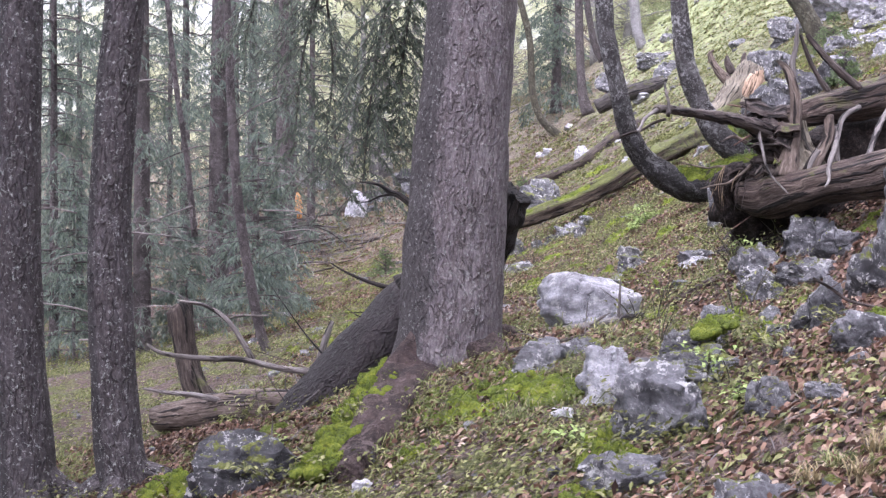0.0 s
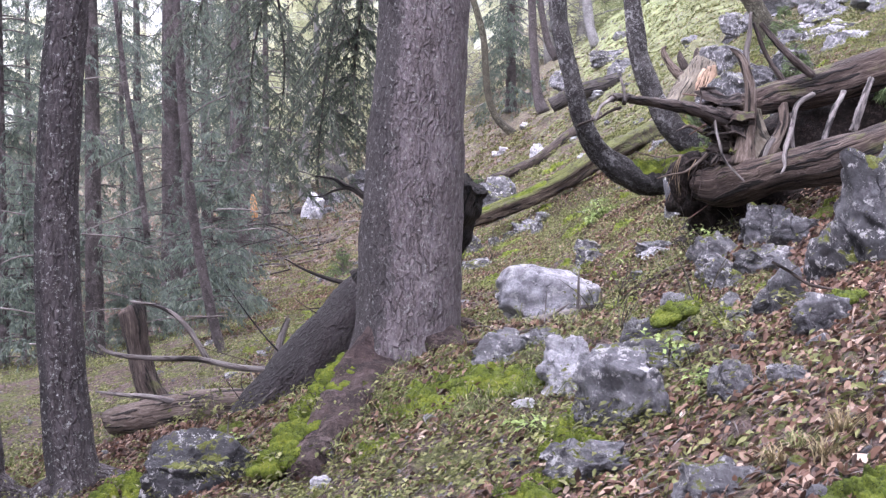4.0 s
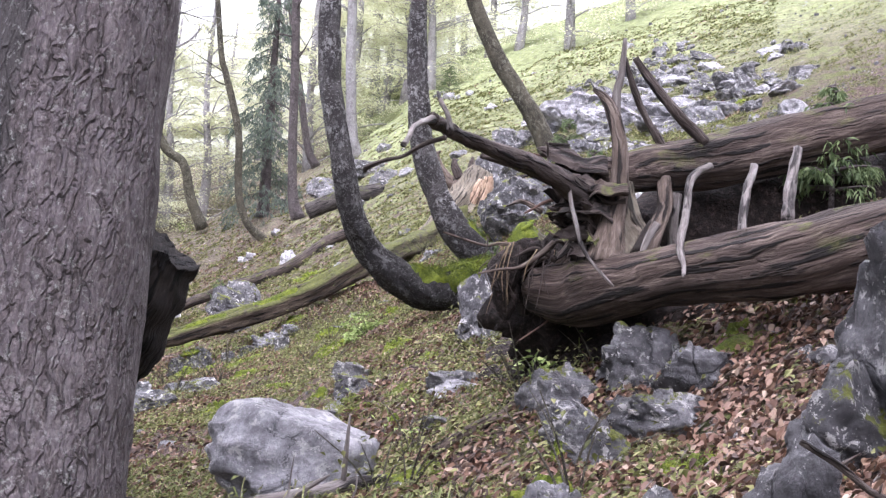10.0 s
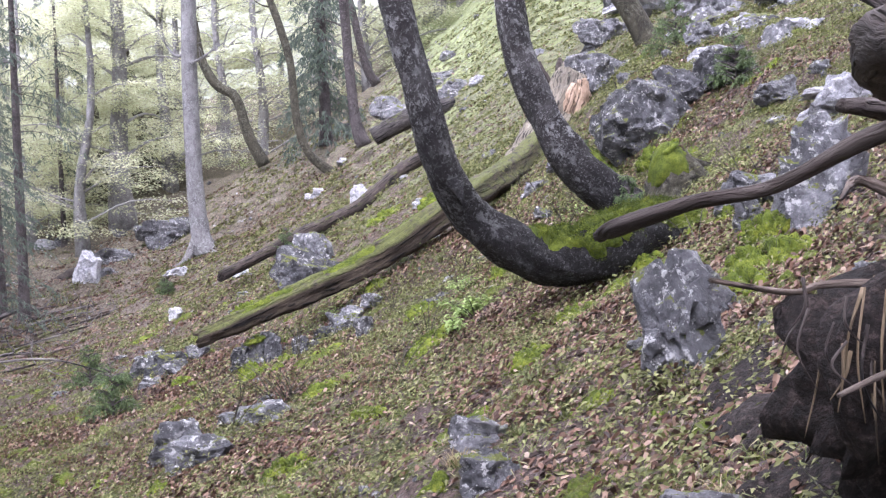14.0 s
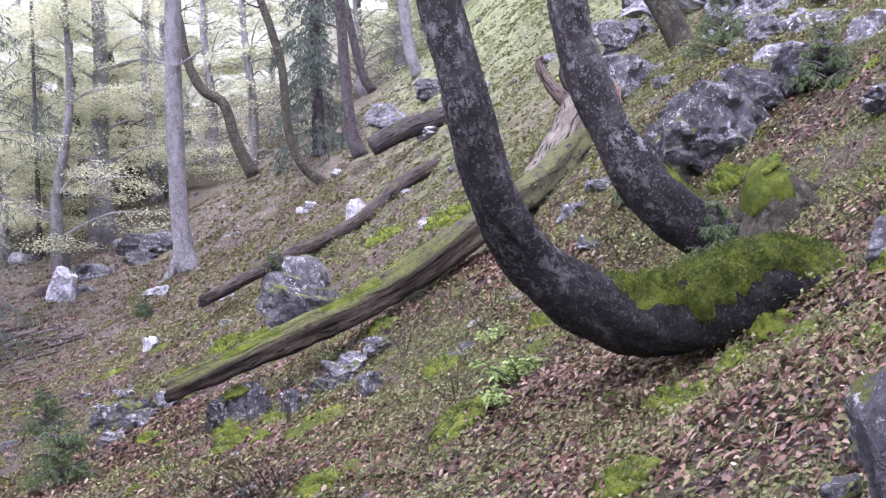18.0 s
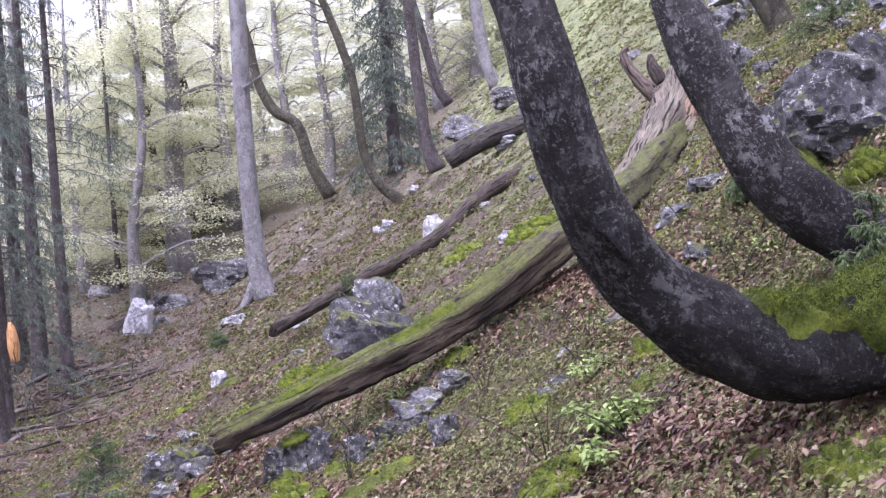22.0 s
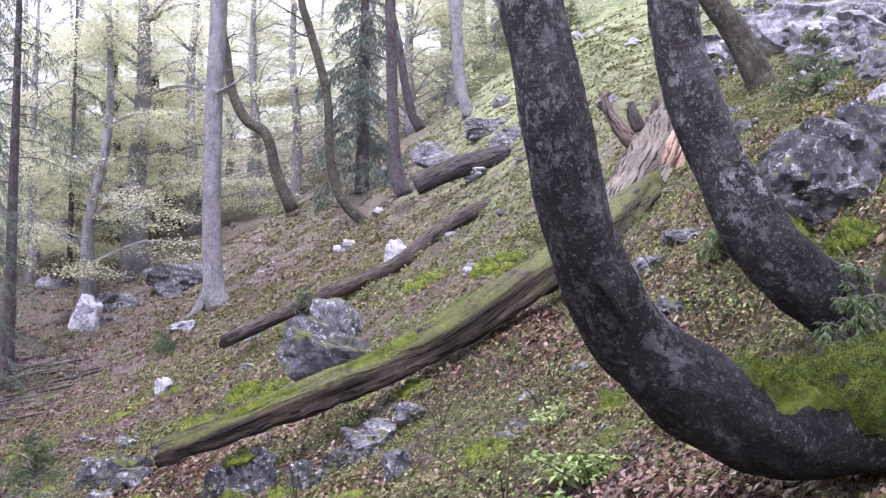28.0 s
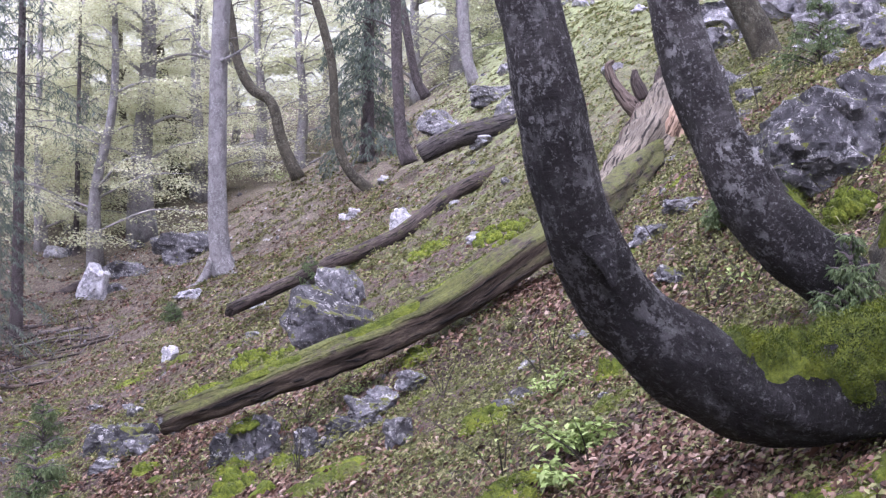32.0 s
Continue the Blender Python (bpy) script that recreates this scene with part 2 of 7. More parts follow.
def limestone(name="limestone", stain=0.485, moss_on=1.0, crust_at=0.548, lift=1.0):
    """Grey limestone: weathered faces, wet stains, crusts of white lichen, cracks and moss on the ledges."""
    n = Nodes(name)
    tone = n.tree.nodes.new("ShaderNodeObjectInfo").outputs["Random"]
    shift = n.node("ShaderNodeCombineXYZ", X=n.math("MULTIPLY", tone, 37.0))
    n.coord = n.node("ShaderNodeVectorMath", i0=n.coord, i1=shift.outputs[0]).outputs[0]
    mid = n.noise(9.0, 9, 0.72)
    fine = n.noise(70, 8, 0.78)
    grey = lambda q, k: tuple(min(c * k * lift, 0.72) for c in (q, q * 1.0, q * 1.05))
    col = n.ramp(mid, [(0.34, grey(0.10, 1)), (0.48, grey(0.19, 1)), (0.60, grey(0.30, 1)), (0.72, grey(0.38, 1))])
    col = n.mix(n.math("MULTIPLY", n.gray(fine, 0.44, 0.58), 0.35), col, grey(0.08, 1))
    wet = n.math("ADD", n.noise(2.0, 7, 0.72), n.math("MULTIPLY", n.math("SUBTRACT", tone, 0.5), 0.10))
    col = n.mix(n.math("MULTIPLY", n.gray(wet, stain, stain + 0.05), 0.8), col, n.ramp(mid, [(0.36, grey(0.035, 1)), (0.64, grey(0.11, 1))]))
    crust = n.math("MULTIPLY", n.gray(n.noise(15, 9, 0.76), crust_at, crust_at + 0.025), n.gray(n.noise(3.0, 4, 0.7), 0.40, 0.54))
    col = n.mix(n.math("MULTIPLY", crust, 0.72), col, (0.56, 0.56, 0.54))
    dots = n.gray(n.noise(45, 5, 0.6), 0.655, 0.675)
    col = n.mix(n.math("MULTIPLY", dots, 0.6), col, (0.55, 0.56, 0.54))
    crackline = n.node("ShaderNodeTexVoronoi", Vector=n.mix(0.14, n.coord, n.noise(4, 6, 0.7), "LINEAR_LIGHT"), Scale=4.2)
    crackline.feature = "DISTANCE_TO_EDGE"
    gap = n.math("MAXIMUM", n.gray(crackline.outputs["Distance"], 0.0, 0.022), n.gray(n.noise(3, 4, 0.7), 0.42, 0.52))
    col = n.mix(n.math("MULTIPLY", n.math("SUBTRACT", 1.0, gap), 0.85), col, (0.02, 0.02, 0.022))
    if moss_on:
        moss = n.gray(n.math("ADD", n.math("MULTIPLY", n.up(), 0.16), n.noise(4.5, 6, 0.75)), 0.66, 0.70)
        col = n.mix(moss, col, n.ramp(n.noise(40, 5, 0.75), [(0.3, (0.045, 0.055, 0.010)), (0.55, (0.12, 0.135, 0.022)), (0.75, (0.22, 0.23, 0.05))]))
    h = n.math("ADD", n.math("ADD", mid, n.math("MULTIPLY", gap, 0.4)), n.math("MULTIPLY", fine, 0.45))
    return n.done(col, 0.8, h, 1.0, 0.05)


def moss_mat(name="moss", bare=0.0, sun=1.0):
    n = Nodes(name)
    both = n.math("ADD", n.math("MULTIPLY", n.noise(7, 4, 0.7), 0.55), n.math("MULTIPLY", n.noise(70, 6, 0.8), 0.45))
    col = n.ramp(both, [(q, tuple(sun * c for c in k)) for q, k in ((0.36, (0.018, 0.028, 0.004)), (0.49, (0.080, 0.110, 0.009)), (0.64, (0.185, 0.215, 0.020)))])
    if bare:
        brown = n.ramp(n.noise(45, 6, 0.8), [(0.35, (0.02, 0.015, 0.011)), (0.55, (0.08, 0.06, 0.045)), (0.7, (0.19, 0.15, 0.125))])
        col = n.mix(n.math("MULTIPLY", n.gray(n.noise(14, 6, 0.78), 0.44, 0.54), bare + 0.3), col, brown)
    return n.done(col, 0.95, n.math("ADD", n.noise(90, 6, 0.8), n.noise(25, 4, 0.7)), 1.0, 0.03)


def soil_mat():
    n = Nodes("forest_floor")
    big = n.noise(0.7, 5, 0.7)
    mid = n.noise(3.2, 6, 0.72)
    fine = n.noise(28, 6, 0.75)
    brown = n.ramp(fine, [(0.34, (0.022, 0.015, 0.012)), (0.5, (0.080, 0.056, 0.047)), (0.68, (0.21, 0.155, 0.135))])
    green = n.ramp(fine, [(0.34, (0.022, 0.028, 0.008)), (0.52, (0.085, 0.097, 0.027)), (0.7, (0.20, 0.215, 0.07))])
    at = n.node("ShaderNodeSeparateXYZ", Vector=n.coord)
    # farther floor turns to grass and litter tones, paled for haze
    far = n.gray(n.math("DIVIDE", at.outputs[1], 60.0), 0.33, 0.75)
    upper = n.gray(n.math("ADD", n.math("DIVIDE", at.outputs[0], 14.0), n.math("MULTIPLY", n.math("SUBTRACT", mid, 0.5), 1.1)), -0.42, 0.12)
    f = n.math("ADD", n.math("MULTIPLY", mid, 0.6), n.math("MULTIPLY", big, 0.4))
    col = n.mix(n.gray(f, 0.49, 0.57), brown, green)
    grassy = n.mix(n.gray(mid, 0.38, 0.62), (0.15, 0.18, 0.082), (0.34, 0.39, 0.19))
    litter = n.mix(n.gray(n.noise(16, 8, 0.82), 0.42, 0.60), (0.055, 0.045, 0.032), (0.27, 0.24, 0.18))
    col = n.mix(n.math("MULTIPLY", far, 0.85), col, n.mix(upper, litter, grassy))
    stones = n.gray(n.noise(4.5, 5, 0.7), 0.62, 0.66)
    col = n.mix(n.math("MULTIPLY", stones, far), col, (0.36, 0.36, 0.37))
    return n.done(col, 0.95, n.math("ADD", fine, mid), 1.0, 0.05)


def leaf_mat(name, stops, through=0.25, rough=0.6):
    n = Nodes(name)
    col = n.ramp(n.island(), stops)
    return n.done(col, rough, through=through)


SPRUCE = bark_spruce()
BEECH = bark_beech(foot=3.7)
BEECH_SHORT_FOOT = bark_beech("short_foot_beech_bark", foot=1.0)
# grey beech bark for distant trunks, paled with haze put into its colour
HAZED_BARK = bark_beech("grey_bark", (0.14, 0.134, 0.134), (0.25, 0.242, 0.24), (0.42, 0.42, 0.415), 0.85)
BROWN_BARK = bark_beech("brown_bark", (0.042, 0.035, 0.034), (0.080, 0.068, 0.066), (0.17, 0.152, 0.147), 0.85)
ROOT_BARK = bark_beech("root_bark", (0.026, 0.018, 0.016), (0.075, 0.052, 0.047), (0.16, 0.12, 0.11), 0.85)
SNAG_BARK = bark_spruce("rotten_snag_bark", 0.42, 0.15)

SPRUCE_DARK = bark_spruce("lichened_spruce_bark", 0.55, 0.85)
MOSSY_BARK = bark_beech("mossy_bark", (0.030, 0.027, 0.019), (0.07, 0.063, 0.043), (0.17, 0.17, 0.125), 0.85)
DEAD = dead_wood("weathered_wood")
DEAD_SNAG = dead_wood("rotten_snag_wood", (0.020, 0.015, 0.012), (0.055, 0.042, 0.035), (0.135, 0.11, 0.092), 0.35)
DEAD_PALE = dead_wood("pale_broken_wood", (0.07, 0.06, 0.045), (0.17, 0.148, 0.112), (0.30, 0.27, 0.215))
TORN = dead_wood("torn_orange_wood", (0.20, 0.13, 0.085), (0.38, 0.275, 0.19), (0.50, 0.40, 0.31))
DEAD_DARK = dead_wood("charred_wood", (0.008, 0.007, 0.006), (0.018, 0.015, 0.013), (0.045, 0.038, 0.033))
DEAD_MOSS = dead_wood("mossy_log_wood", (0.016, 0.012, 0.009), (0.048, 0.036, 0.025), (0.125, 0.10, 0.07), 0.95)
GREY_WOOD = dead_wood("grey_twig_wood", (0.07, 0.06, 0.055), (0.15, 0.135, 0.125), (0.28, 0.265, 0.25))
LOG_GREY = dead_wood("grey_bark_log", (0.022, 0.019, 0.018), (0.06, 0.053, 0.05), (0.14, 0.125, 0.115), 0.4)
ROCK = limestone(lift=0.85)
ROCK_DARK = limestone("dark_limestone", 0.43, 1.0, 0.555, 0.62)
ROCK_WHITE = limestone("white_limestone", 0.80, 0.0, 0.50, 2.1)
ROCK_PALE = limestone("pale_limestone", 0.60, 0.0, 0.55, 1.55)
MOSS = moss_mat()
MOSS_THIN = moss_mat("thin_moss", 0.2, 1.3)
MOSS_GROUND = moss_mat("ground_moss", 0.0, 1.3)
SOIL = soil_mat()
# both needle colours are greyed and lightened, with haze painted in
NEEDLE = leaf_mat("spruce_needles", [(0.0, (0.075, 0.10, 0.085)), (0.5, (0.13, 0.165, 0.135)), (1.0, (0.19, 0.225, 0.17))], 0.45)
NEEDLE_DARK = leaf_mat("dark_spruce_needles", [(0.0, (0.065, 0.085, 0.068)), (0.5, (0.115, 0.14, 0.108)), (1.0, (0.18, 0.205, 0.15))], 0.45)
# young leaves of the far wood, their colour lifted to imitate haze
HAZED_LEAF = leaf_mat("young_beech_leaves", [(0.0, (0.44, 0.46, 0.29)), (0.5, (0.58, 0.60, 0.40)), (1.0, (0.70, 0.71, 0.52))], 0.6)
DRY_LEAF = leaf_mat("dry_beech_leaves", [(0.0, (0.028, 0.017, 0.012)), (0.3, (0.080, 0.045, 0.031)), (0.7, (0.172, 0.100, 0.068)), (0.92, (0.27, 0.185, 0.132)), (1.0, (0.36, 0.29, 0.225))], 0.1, 0.5)
HERB = leaf_mat("green_herbs", [(0.0, (0.05, 0.058, 0.016)), (0.5, (0.13, 0.142, 0.046)), (1.0, (0.27, 0.275, 0.12))], 0.3)
MOSS_TUFT = leaf_mat("moss_tufts", [(0.0, (0.035, 0.045, 0.008)), (0.5, (0.10, 0.118, 0.022)), (1.0, (0.20, 0.21, 0.05))], 0.3)
SEEDLING = leaf_mat("seedling_needles", [(0.0, (0.05, 0.08, 0.035)), (0.5, (0.10, 0.145, 0.06)), (1.0, (0.17, 0.22, 0.10))], 0.35)
GRASS = leaf_mat("grass_blades", [(0.0, (0.07, 0.09, 0.028)), (0.6, (0.14, 0.17, 0.055)), (1.0, (0.30, 0.28, 0.14))], 0.3)


# ---- shaping helpers ----
def part(name, bm, material, parent=None, label=""):
    me = bpy.data.meshes.new(name)
    bm.to_mesh(me)
    bm.free()
    return mesh_part(name, me, material, parent, label)


def mesh_part(name, me, material, parent=None, label="", smooth=True):
    me.materials.append(material)
    if smooth:
        me.polygons.foreach_set("use_smooth", [True] * len(me.polygons))
    ob = new(name, me)
    if parent:
        ob.parent = parent
    if label:
        ob["label"] = label
    return ob


def thing(name, x, y, z, label, category, group="", kind=""):
    ob = new(name)
    ob.location = (x, y, z)
    bpy.context.view_layer.update()
    return tagged(ob, label, category, group, kind)


def raw(name, verts, faces, material, parent=None, label="", smooth=True, grain=None):
    me = bpy.data.meshes.new(name)
    me.from_pydata(verts if isinstance(verts, list) else verts.tolist(), [], faces if isinstance(faces, list) else faces.tolist())
    me.update()
    if grain is not None:
        me.attributes.new("grain", "FLOAT_VECTOR", "POINT").data.foreach_set("vector", np.asarray(grain, np.float32).ravel())
    return mesh_part(name, me, material, parent, label, smooth)


def hash2(ix, iy, seed):
    h = np.sin(ix * 127.1 + iy * 311.7 + seed * 74.7) * 43758.5453
    return h - np.floor(h)


def vnoise(x, y, seed=0):
    ix, iy = np.floor(x), np.floor(y)
    fx, fy = x - ix, y - iy
    fx, fy = fx * fx * (3 - 2 * fx), fy * fy * (3 - 2 * fy)
    a, b = hash2(ix, iy, seed), hash2(ix + 1, iy, seed)
    c, d = hash2(ix, iy + 1, seed), hash2(ix + 1, iy + 1, seed)
    return (a + (b - a) * fx) * (1 - fy) + (c + (d - c) * fx) * fy - 0.5


def hill(x, y):
    """The slope: it rises to the right and ahead, and falls away to the left."""
    x, y = np.asarray(x, float), np.asarray(y, float)
    xs, ys = np.clip(x, -7, 4.5), np.clip(y, -3, 44)
    u, v = xs / 5, (ys - 20) / 20
    z = 1.516 + 2.402 * u + 2.193 * v + 0.535 * u * u + 1.064 * u * v + 1.128 * v * v - 0.066 * u * v * v + 0.195 * v**3
    z = z + 0.42 * np.maximum(x - 4.5, 0) + 0.12 * np.minimum(x + 7, 0) + 0.25 * np.maximum(y - 44, 0)
    z = z - 0.25 * np.exp(-((x + 0.2) ** 2 + (y - 2.3) ** 2) / 3)
    z = z + 0.6 * np.exp(-((x - 3.2) ** 2) / 1.2 - (y - 20.3) ** 2 / 4) + 0.7 * np.exp(-((x + 5) ** 2) / 12 - (y - 46) ** 2 / 14)
    z = z + 0.32 * np.exp(-((x - 2.3) ** 2) / 1.4 - (y - 8.9) ** 2 / 0.8)
    return z + 0.24 * np.exp(-((x + 0.7) ** 2) / 0.8 - (y - 6.9) ** 2 / 1.5)


def ground(x, y):
    """The hill with its humps and hollows."""
    x, y = np.asarray(x, float), np.asarray(y, float)
    n = 0.22 * vnoise(x * 0.7, y * 0.7, 1) + 0.12 * vnoise(x * 1.9, y * 1.9, 2) + 0.06 * vnoise(x * 4.5, y * 4.5, 3)
    return hill(x, y) + n * np.clip(0.6 + y / 40, 0.6, 2.0)


def gz(x, y):
    return float(ground(x, y))


def spline(pts, steps):
    """Points (x, y, z, r) drawn out into a smooth line."""
    p = np.array(pts, float)
    p = np.vstack([2 * p[0] - p[1], p, 2 * p[-1] - p[-2]])
    out = []
    for i in range(1, len(p) - 2):
        for t in np.linspace(0, 1, steps, endpoint=False):
            a, b, c, d = p[i - 1 : i + 3]
            out.append(0.5 * (2 * b + (c - a) * t + (2 * a - 5 * b + 4 * c - d) * t * t + (3 * b - a - 3 * c + d) * t**3))
    out.append(p[-2])
    return np.array(out)


def tube(pts, sides=10, steps=4, rough=0.06, scale=6.0, seed=0, ridges=0, cap=True, jag=0.0):
    """A limb or trunk along pts (x, y, z, r), uneven as wood is. Returns vertices and faces."""
    line = spline(pts, steps)
    pos, rad = line[:, :3], np.maximum(line[:, 3], 0.001)
    tang = np.gradient(pos, axis=0)
    tang /= np.linalg.norm(tang, axis=1, keepdims=True) + 1e-9
    ref = np.array([0.0, 1.0, 0.0]) if abs(tang[0][1]) < 0.8 else np.array([1.0, 0.0, 0.0])
    side = np.cross(tang, ref)
    side /= np.linalg.norm(side, axis=1, keepdims=True) + 1e-9
    other = np.cross(side, tang)
    ang = np.linspace(0, 2 * np.pi, sides, endpoint=False)
    along = np.r_[0, np.cumsum(np.linalg.norm(np.diff(pos, axis=0), axis=1))]
    A, L = np.meshgrid(ang, along)
    wob = vnoise(np.cos(A) * 1.5 + L * scale * 0.3 + seed, np.sin(A) * 1.5 + L * scale + seed, seed) * 2 + vnoise(np.cos(A) * 4 + L * scale, np.sin(A) * 4 + L * scale * 2.2, seed + 5)
    if ridges:
        wob = wob + 0.8 * np.sin(A * ridges + 3 * vnoise(L * 1.3, L * 0 + seed, seed))
    r = rad[:, None] * (1 + rough * wob)
    v = pos[:, None] + r[..., None] * (np.cos(A)[..., None] * side[:, None] + np.sin(A)[..., None] * other[:, None])
    if jag:
        tooth = vnoise(A * 1.6 + seed, A * 0 + seed, seed + 9) + 0.35 * vnoise(A * 7.7, A * 0 + seed, seed + 11) + 0.25
        end = np.clip((np.arange(len(pos)) - len(pos) + 1 + 0.25 * len(pos)) / (0.25 * len(pos)), 0, 1)[:, None]
        v = v + tang[:, None] * (rad[:, None] * jag * end * tooth)[..., None]
    n, verts = len(pos), v.reshape(-1, 3)
    grain = np.stack([np.cos(A) * rad[:, None] + seed * 1.37, np.sin(A) * rad[:, None] + seed * 0.71, L + 0 * A], -1).reshape(-1, 3)
    i, j = np.meshgrid(np.arange(n - 1), np.arange(sides), indexing="ij")
    k = (j + 1) % sides
    faces = np.stack([i * sides + j, i * sides + k, (i + 1) * sides + k, (i + 1) * sides + j], -1).reshape(-1, 4).tolist()
    if cap:
        verts = np.vstack([verts, pos[0] - tang[0] * rad[0] * 0.12, pos[-1] + tang[-1] * rad[-1] * (0.12 - 0.7 * (jag > 0))])
        grain = np.vstack([grain, (seed * 1.37, seed * 0.71, 0), (seed * 1.37, seed * 0.71, along[-1])])
        faces += [[(q + 1) % sides, q, n * sides] for q in range(sides)]
        faces += [[(n - 1) * sides + q, (n - 1) * sides + (q + 1) % sides, n * sides + 1] for q in range(sides)]
    return verts, faces, grain


def limb(name, pts, material, parent=None, label="", **kw):
    v, f, g = tube(pts, **kw)
    if parent:
        v = v - np.array(parent.location)
    return raw(name, v, f, material, parent, label, grain=g)


def joined(meshes):
    vs, fs, n = [], [], 0
    for v, f, *_ in meshes:
        vs.append(np.asarray(v))
        fs += [[i + n for i in q] for q in f]
        n += len(v)
    return np.vstack(vs), fs


def rock(x, y, z, sx, sy, sz, turn=0, tilt=0, seed=0, label="grey limestone boulder with white lichen on the slope", name="boulder", sub=4, group="limestone rocks on the slope", cuts=11):
    """A fractured block of limestone, sunk into the ground; z is its middle."""
    rng = np.random.RandomState(seed)
    bm = bmesh.new()
    bmesh.ops.create_icosphere(bm, subdivisions=sub, radius=1.0)
    v = np.array([q.co[:] for q in bm.verts])
    worn = "rounded" in label
    square = v / (np.abs(v) ** 5).sum(axis=1, keepdims=True) ** 0.2
    v = v + (0.2 if worn else 0.62) * (square - v)
    for k in range(cuts):
        d = rng.normal(size=3) * (1, 1, 0.8)
        d /= np.linalg.norm(d)
        v -= np.maximum(v @ d - rng.uniform(0.72 if worn else 0.58, 0.98), 0)[:, None] * d
    v /= np.abs(v).max(axis=0)
    v[:, :2] *= 1 + 0.16 * np.clip(-v[:, 2:] + 0.1, 0, 1)
    k = 0.4 if worn else 1.0
    out = []
    for p in v:
        q = Vector(p)
        warp = noise.noise_vector(q * 1.7 + Vector((seed, 0, 0))) * 0.35
        (d1, d2, *_), cells = noise.voronoi((q + warp) * 1.5 + Vector((0, seed * 2.3, 0)))
        crack = min((d2 - d1) / 0.09, 1.0)
        step = noise.cell(cells[0] * 7.3)
        layer = noise.noise(Vector((p[0] * 1.4, p[1] * 1.4 + seed, p[2] * 5 + p[0] * 2)))
        rough = noise.fractal(q * 2.6 + Vector((seed * 3.7, 0, 0)), 0.75, 2.15, 7)
        ridge = 1 - abs(noise.noise(q * 4.2 + Vector((0, 0, seed * 1.9)))) * 2
        worn_edge = noise.turbulence(q * 1.15 + Vector((seed * 0.7, 3, 0)), 5, True)
        out.append(1.08 + k * (0.18 * (step - 0.5) - 0.07 * (1 - crack) ** 2 + 0.09 * layer + 0.03 * ridge - 0.08 * worn_edge ) + 0.07 * rough)
    v *= np.array(out)[:, None]
    v *= (sx, sy, sz)
    for q, p in zip(bm.verts, v):
        q.co = p
    first = label.split()[:3]
    ob = part(name, bm, ROCK_WHITE if "white" in first else ROCK_PALE if "pale" in first else ROCK_DARK if "dark" in label or "bluish" in first else ROCK)
    ob.data.polygons.foreach_set("use_smooth", [sub > 4] * len(ob.data.polygons))
    ob.matrix_basis = pose(x, y, z, tilt, 0, turn)
    return tagged(ob, label, "rock", group)


def blades(p, d, w, bend=0.25):
    """Narrow leaves: from p along d, half as wide as w, drooping at the tip. Returns vertices and faces."""
    n = len(p)
    ln = np.linalg.norm(d, axis=1, keepdims=True)
    drop = np.concatenate([np.zeros((n, 2)), -bend * ln], 1)
    v = np.stack([p, p + 0.5 * d + w, p + d + drop, p + 0.5 * d - w], 1).reshape(-1, 3)
    return v, np.arange(4 * n).reshape(-1, 4)


def leaflets(p, d, w, bend=0.25, curl=0.25):
    """Rounded leaves of six corners, curled along the middle."""
    n = len(p)
    ln = np.linalg.norm(d, axis=1, keepdims=True)
    z = np.concatenate([np.zeros((n, 2)), ln], 1)
    v = np.stack([p, p + 0.28 * d + 0.8 * w + curl * 0.5 * z, p + 0.68 * d + 0.85 * w + curl * z * 0.4, p + d - bend * z, p + 0.68 * d - 0.85 * w + curl * z * 0.4, p + 0.28 * d - 0.8 * w + curl * 0.5 * z], 1).reshape(-1, 3)
    i = 6 * np.arange(n)[:, None]
    return v, np.concatenate([i + [0, 1, 2, 3], i + [0, 3, 4, 5]], 0)


def across(d, width, rng):
    w = np.cross(d, rng.normal(size=d.shape))
    return w * (width / (np.linalg.norm(w, axis=1) + 1e-9))[:, None]


def needles(branches, rng, spacing=0.05, length=0.10, droop=0.5, width=0.02):
    """Sprays of needles along branch lines."""
    ps, ways = [], []
    for line in branches:
        seg = np.linalg.norm(np.diff(line, axis=0), axis=1)
        d = np.r_[0, np.cumsum(seg)]
        at = rng.uniform(0.08 * d[-1], d[-1], max(int(d[-1] / spacing), 2))
        ps.append(np.stack([np.interp(at, d, line[:, k]) for k in range(3)], -1))
        ways.append(np.tile((line[-1] - line[0]) / (d[-1] + 1e-9), (len(at), 1)))
    p, way = np.vstack(ps), np.vstack(ways)
    out = rng.normal(size=p.shape) * (0.8, 0.8, 0.3) + 0.7 * way
    out[:, 2] -= droop
    out /= np.linalg.norm(out, axis=1, keepdims=True)
    out *= (length * rng.uniform(0.6, 1.5, len(p)))[:, None]
    return blades(p, out, across(out, width * rng.uniform(0.6, 1.3, len(p)), rng))


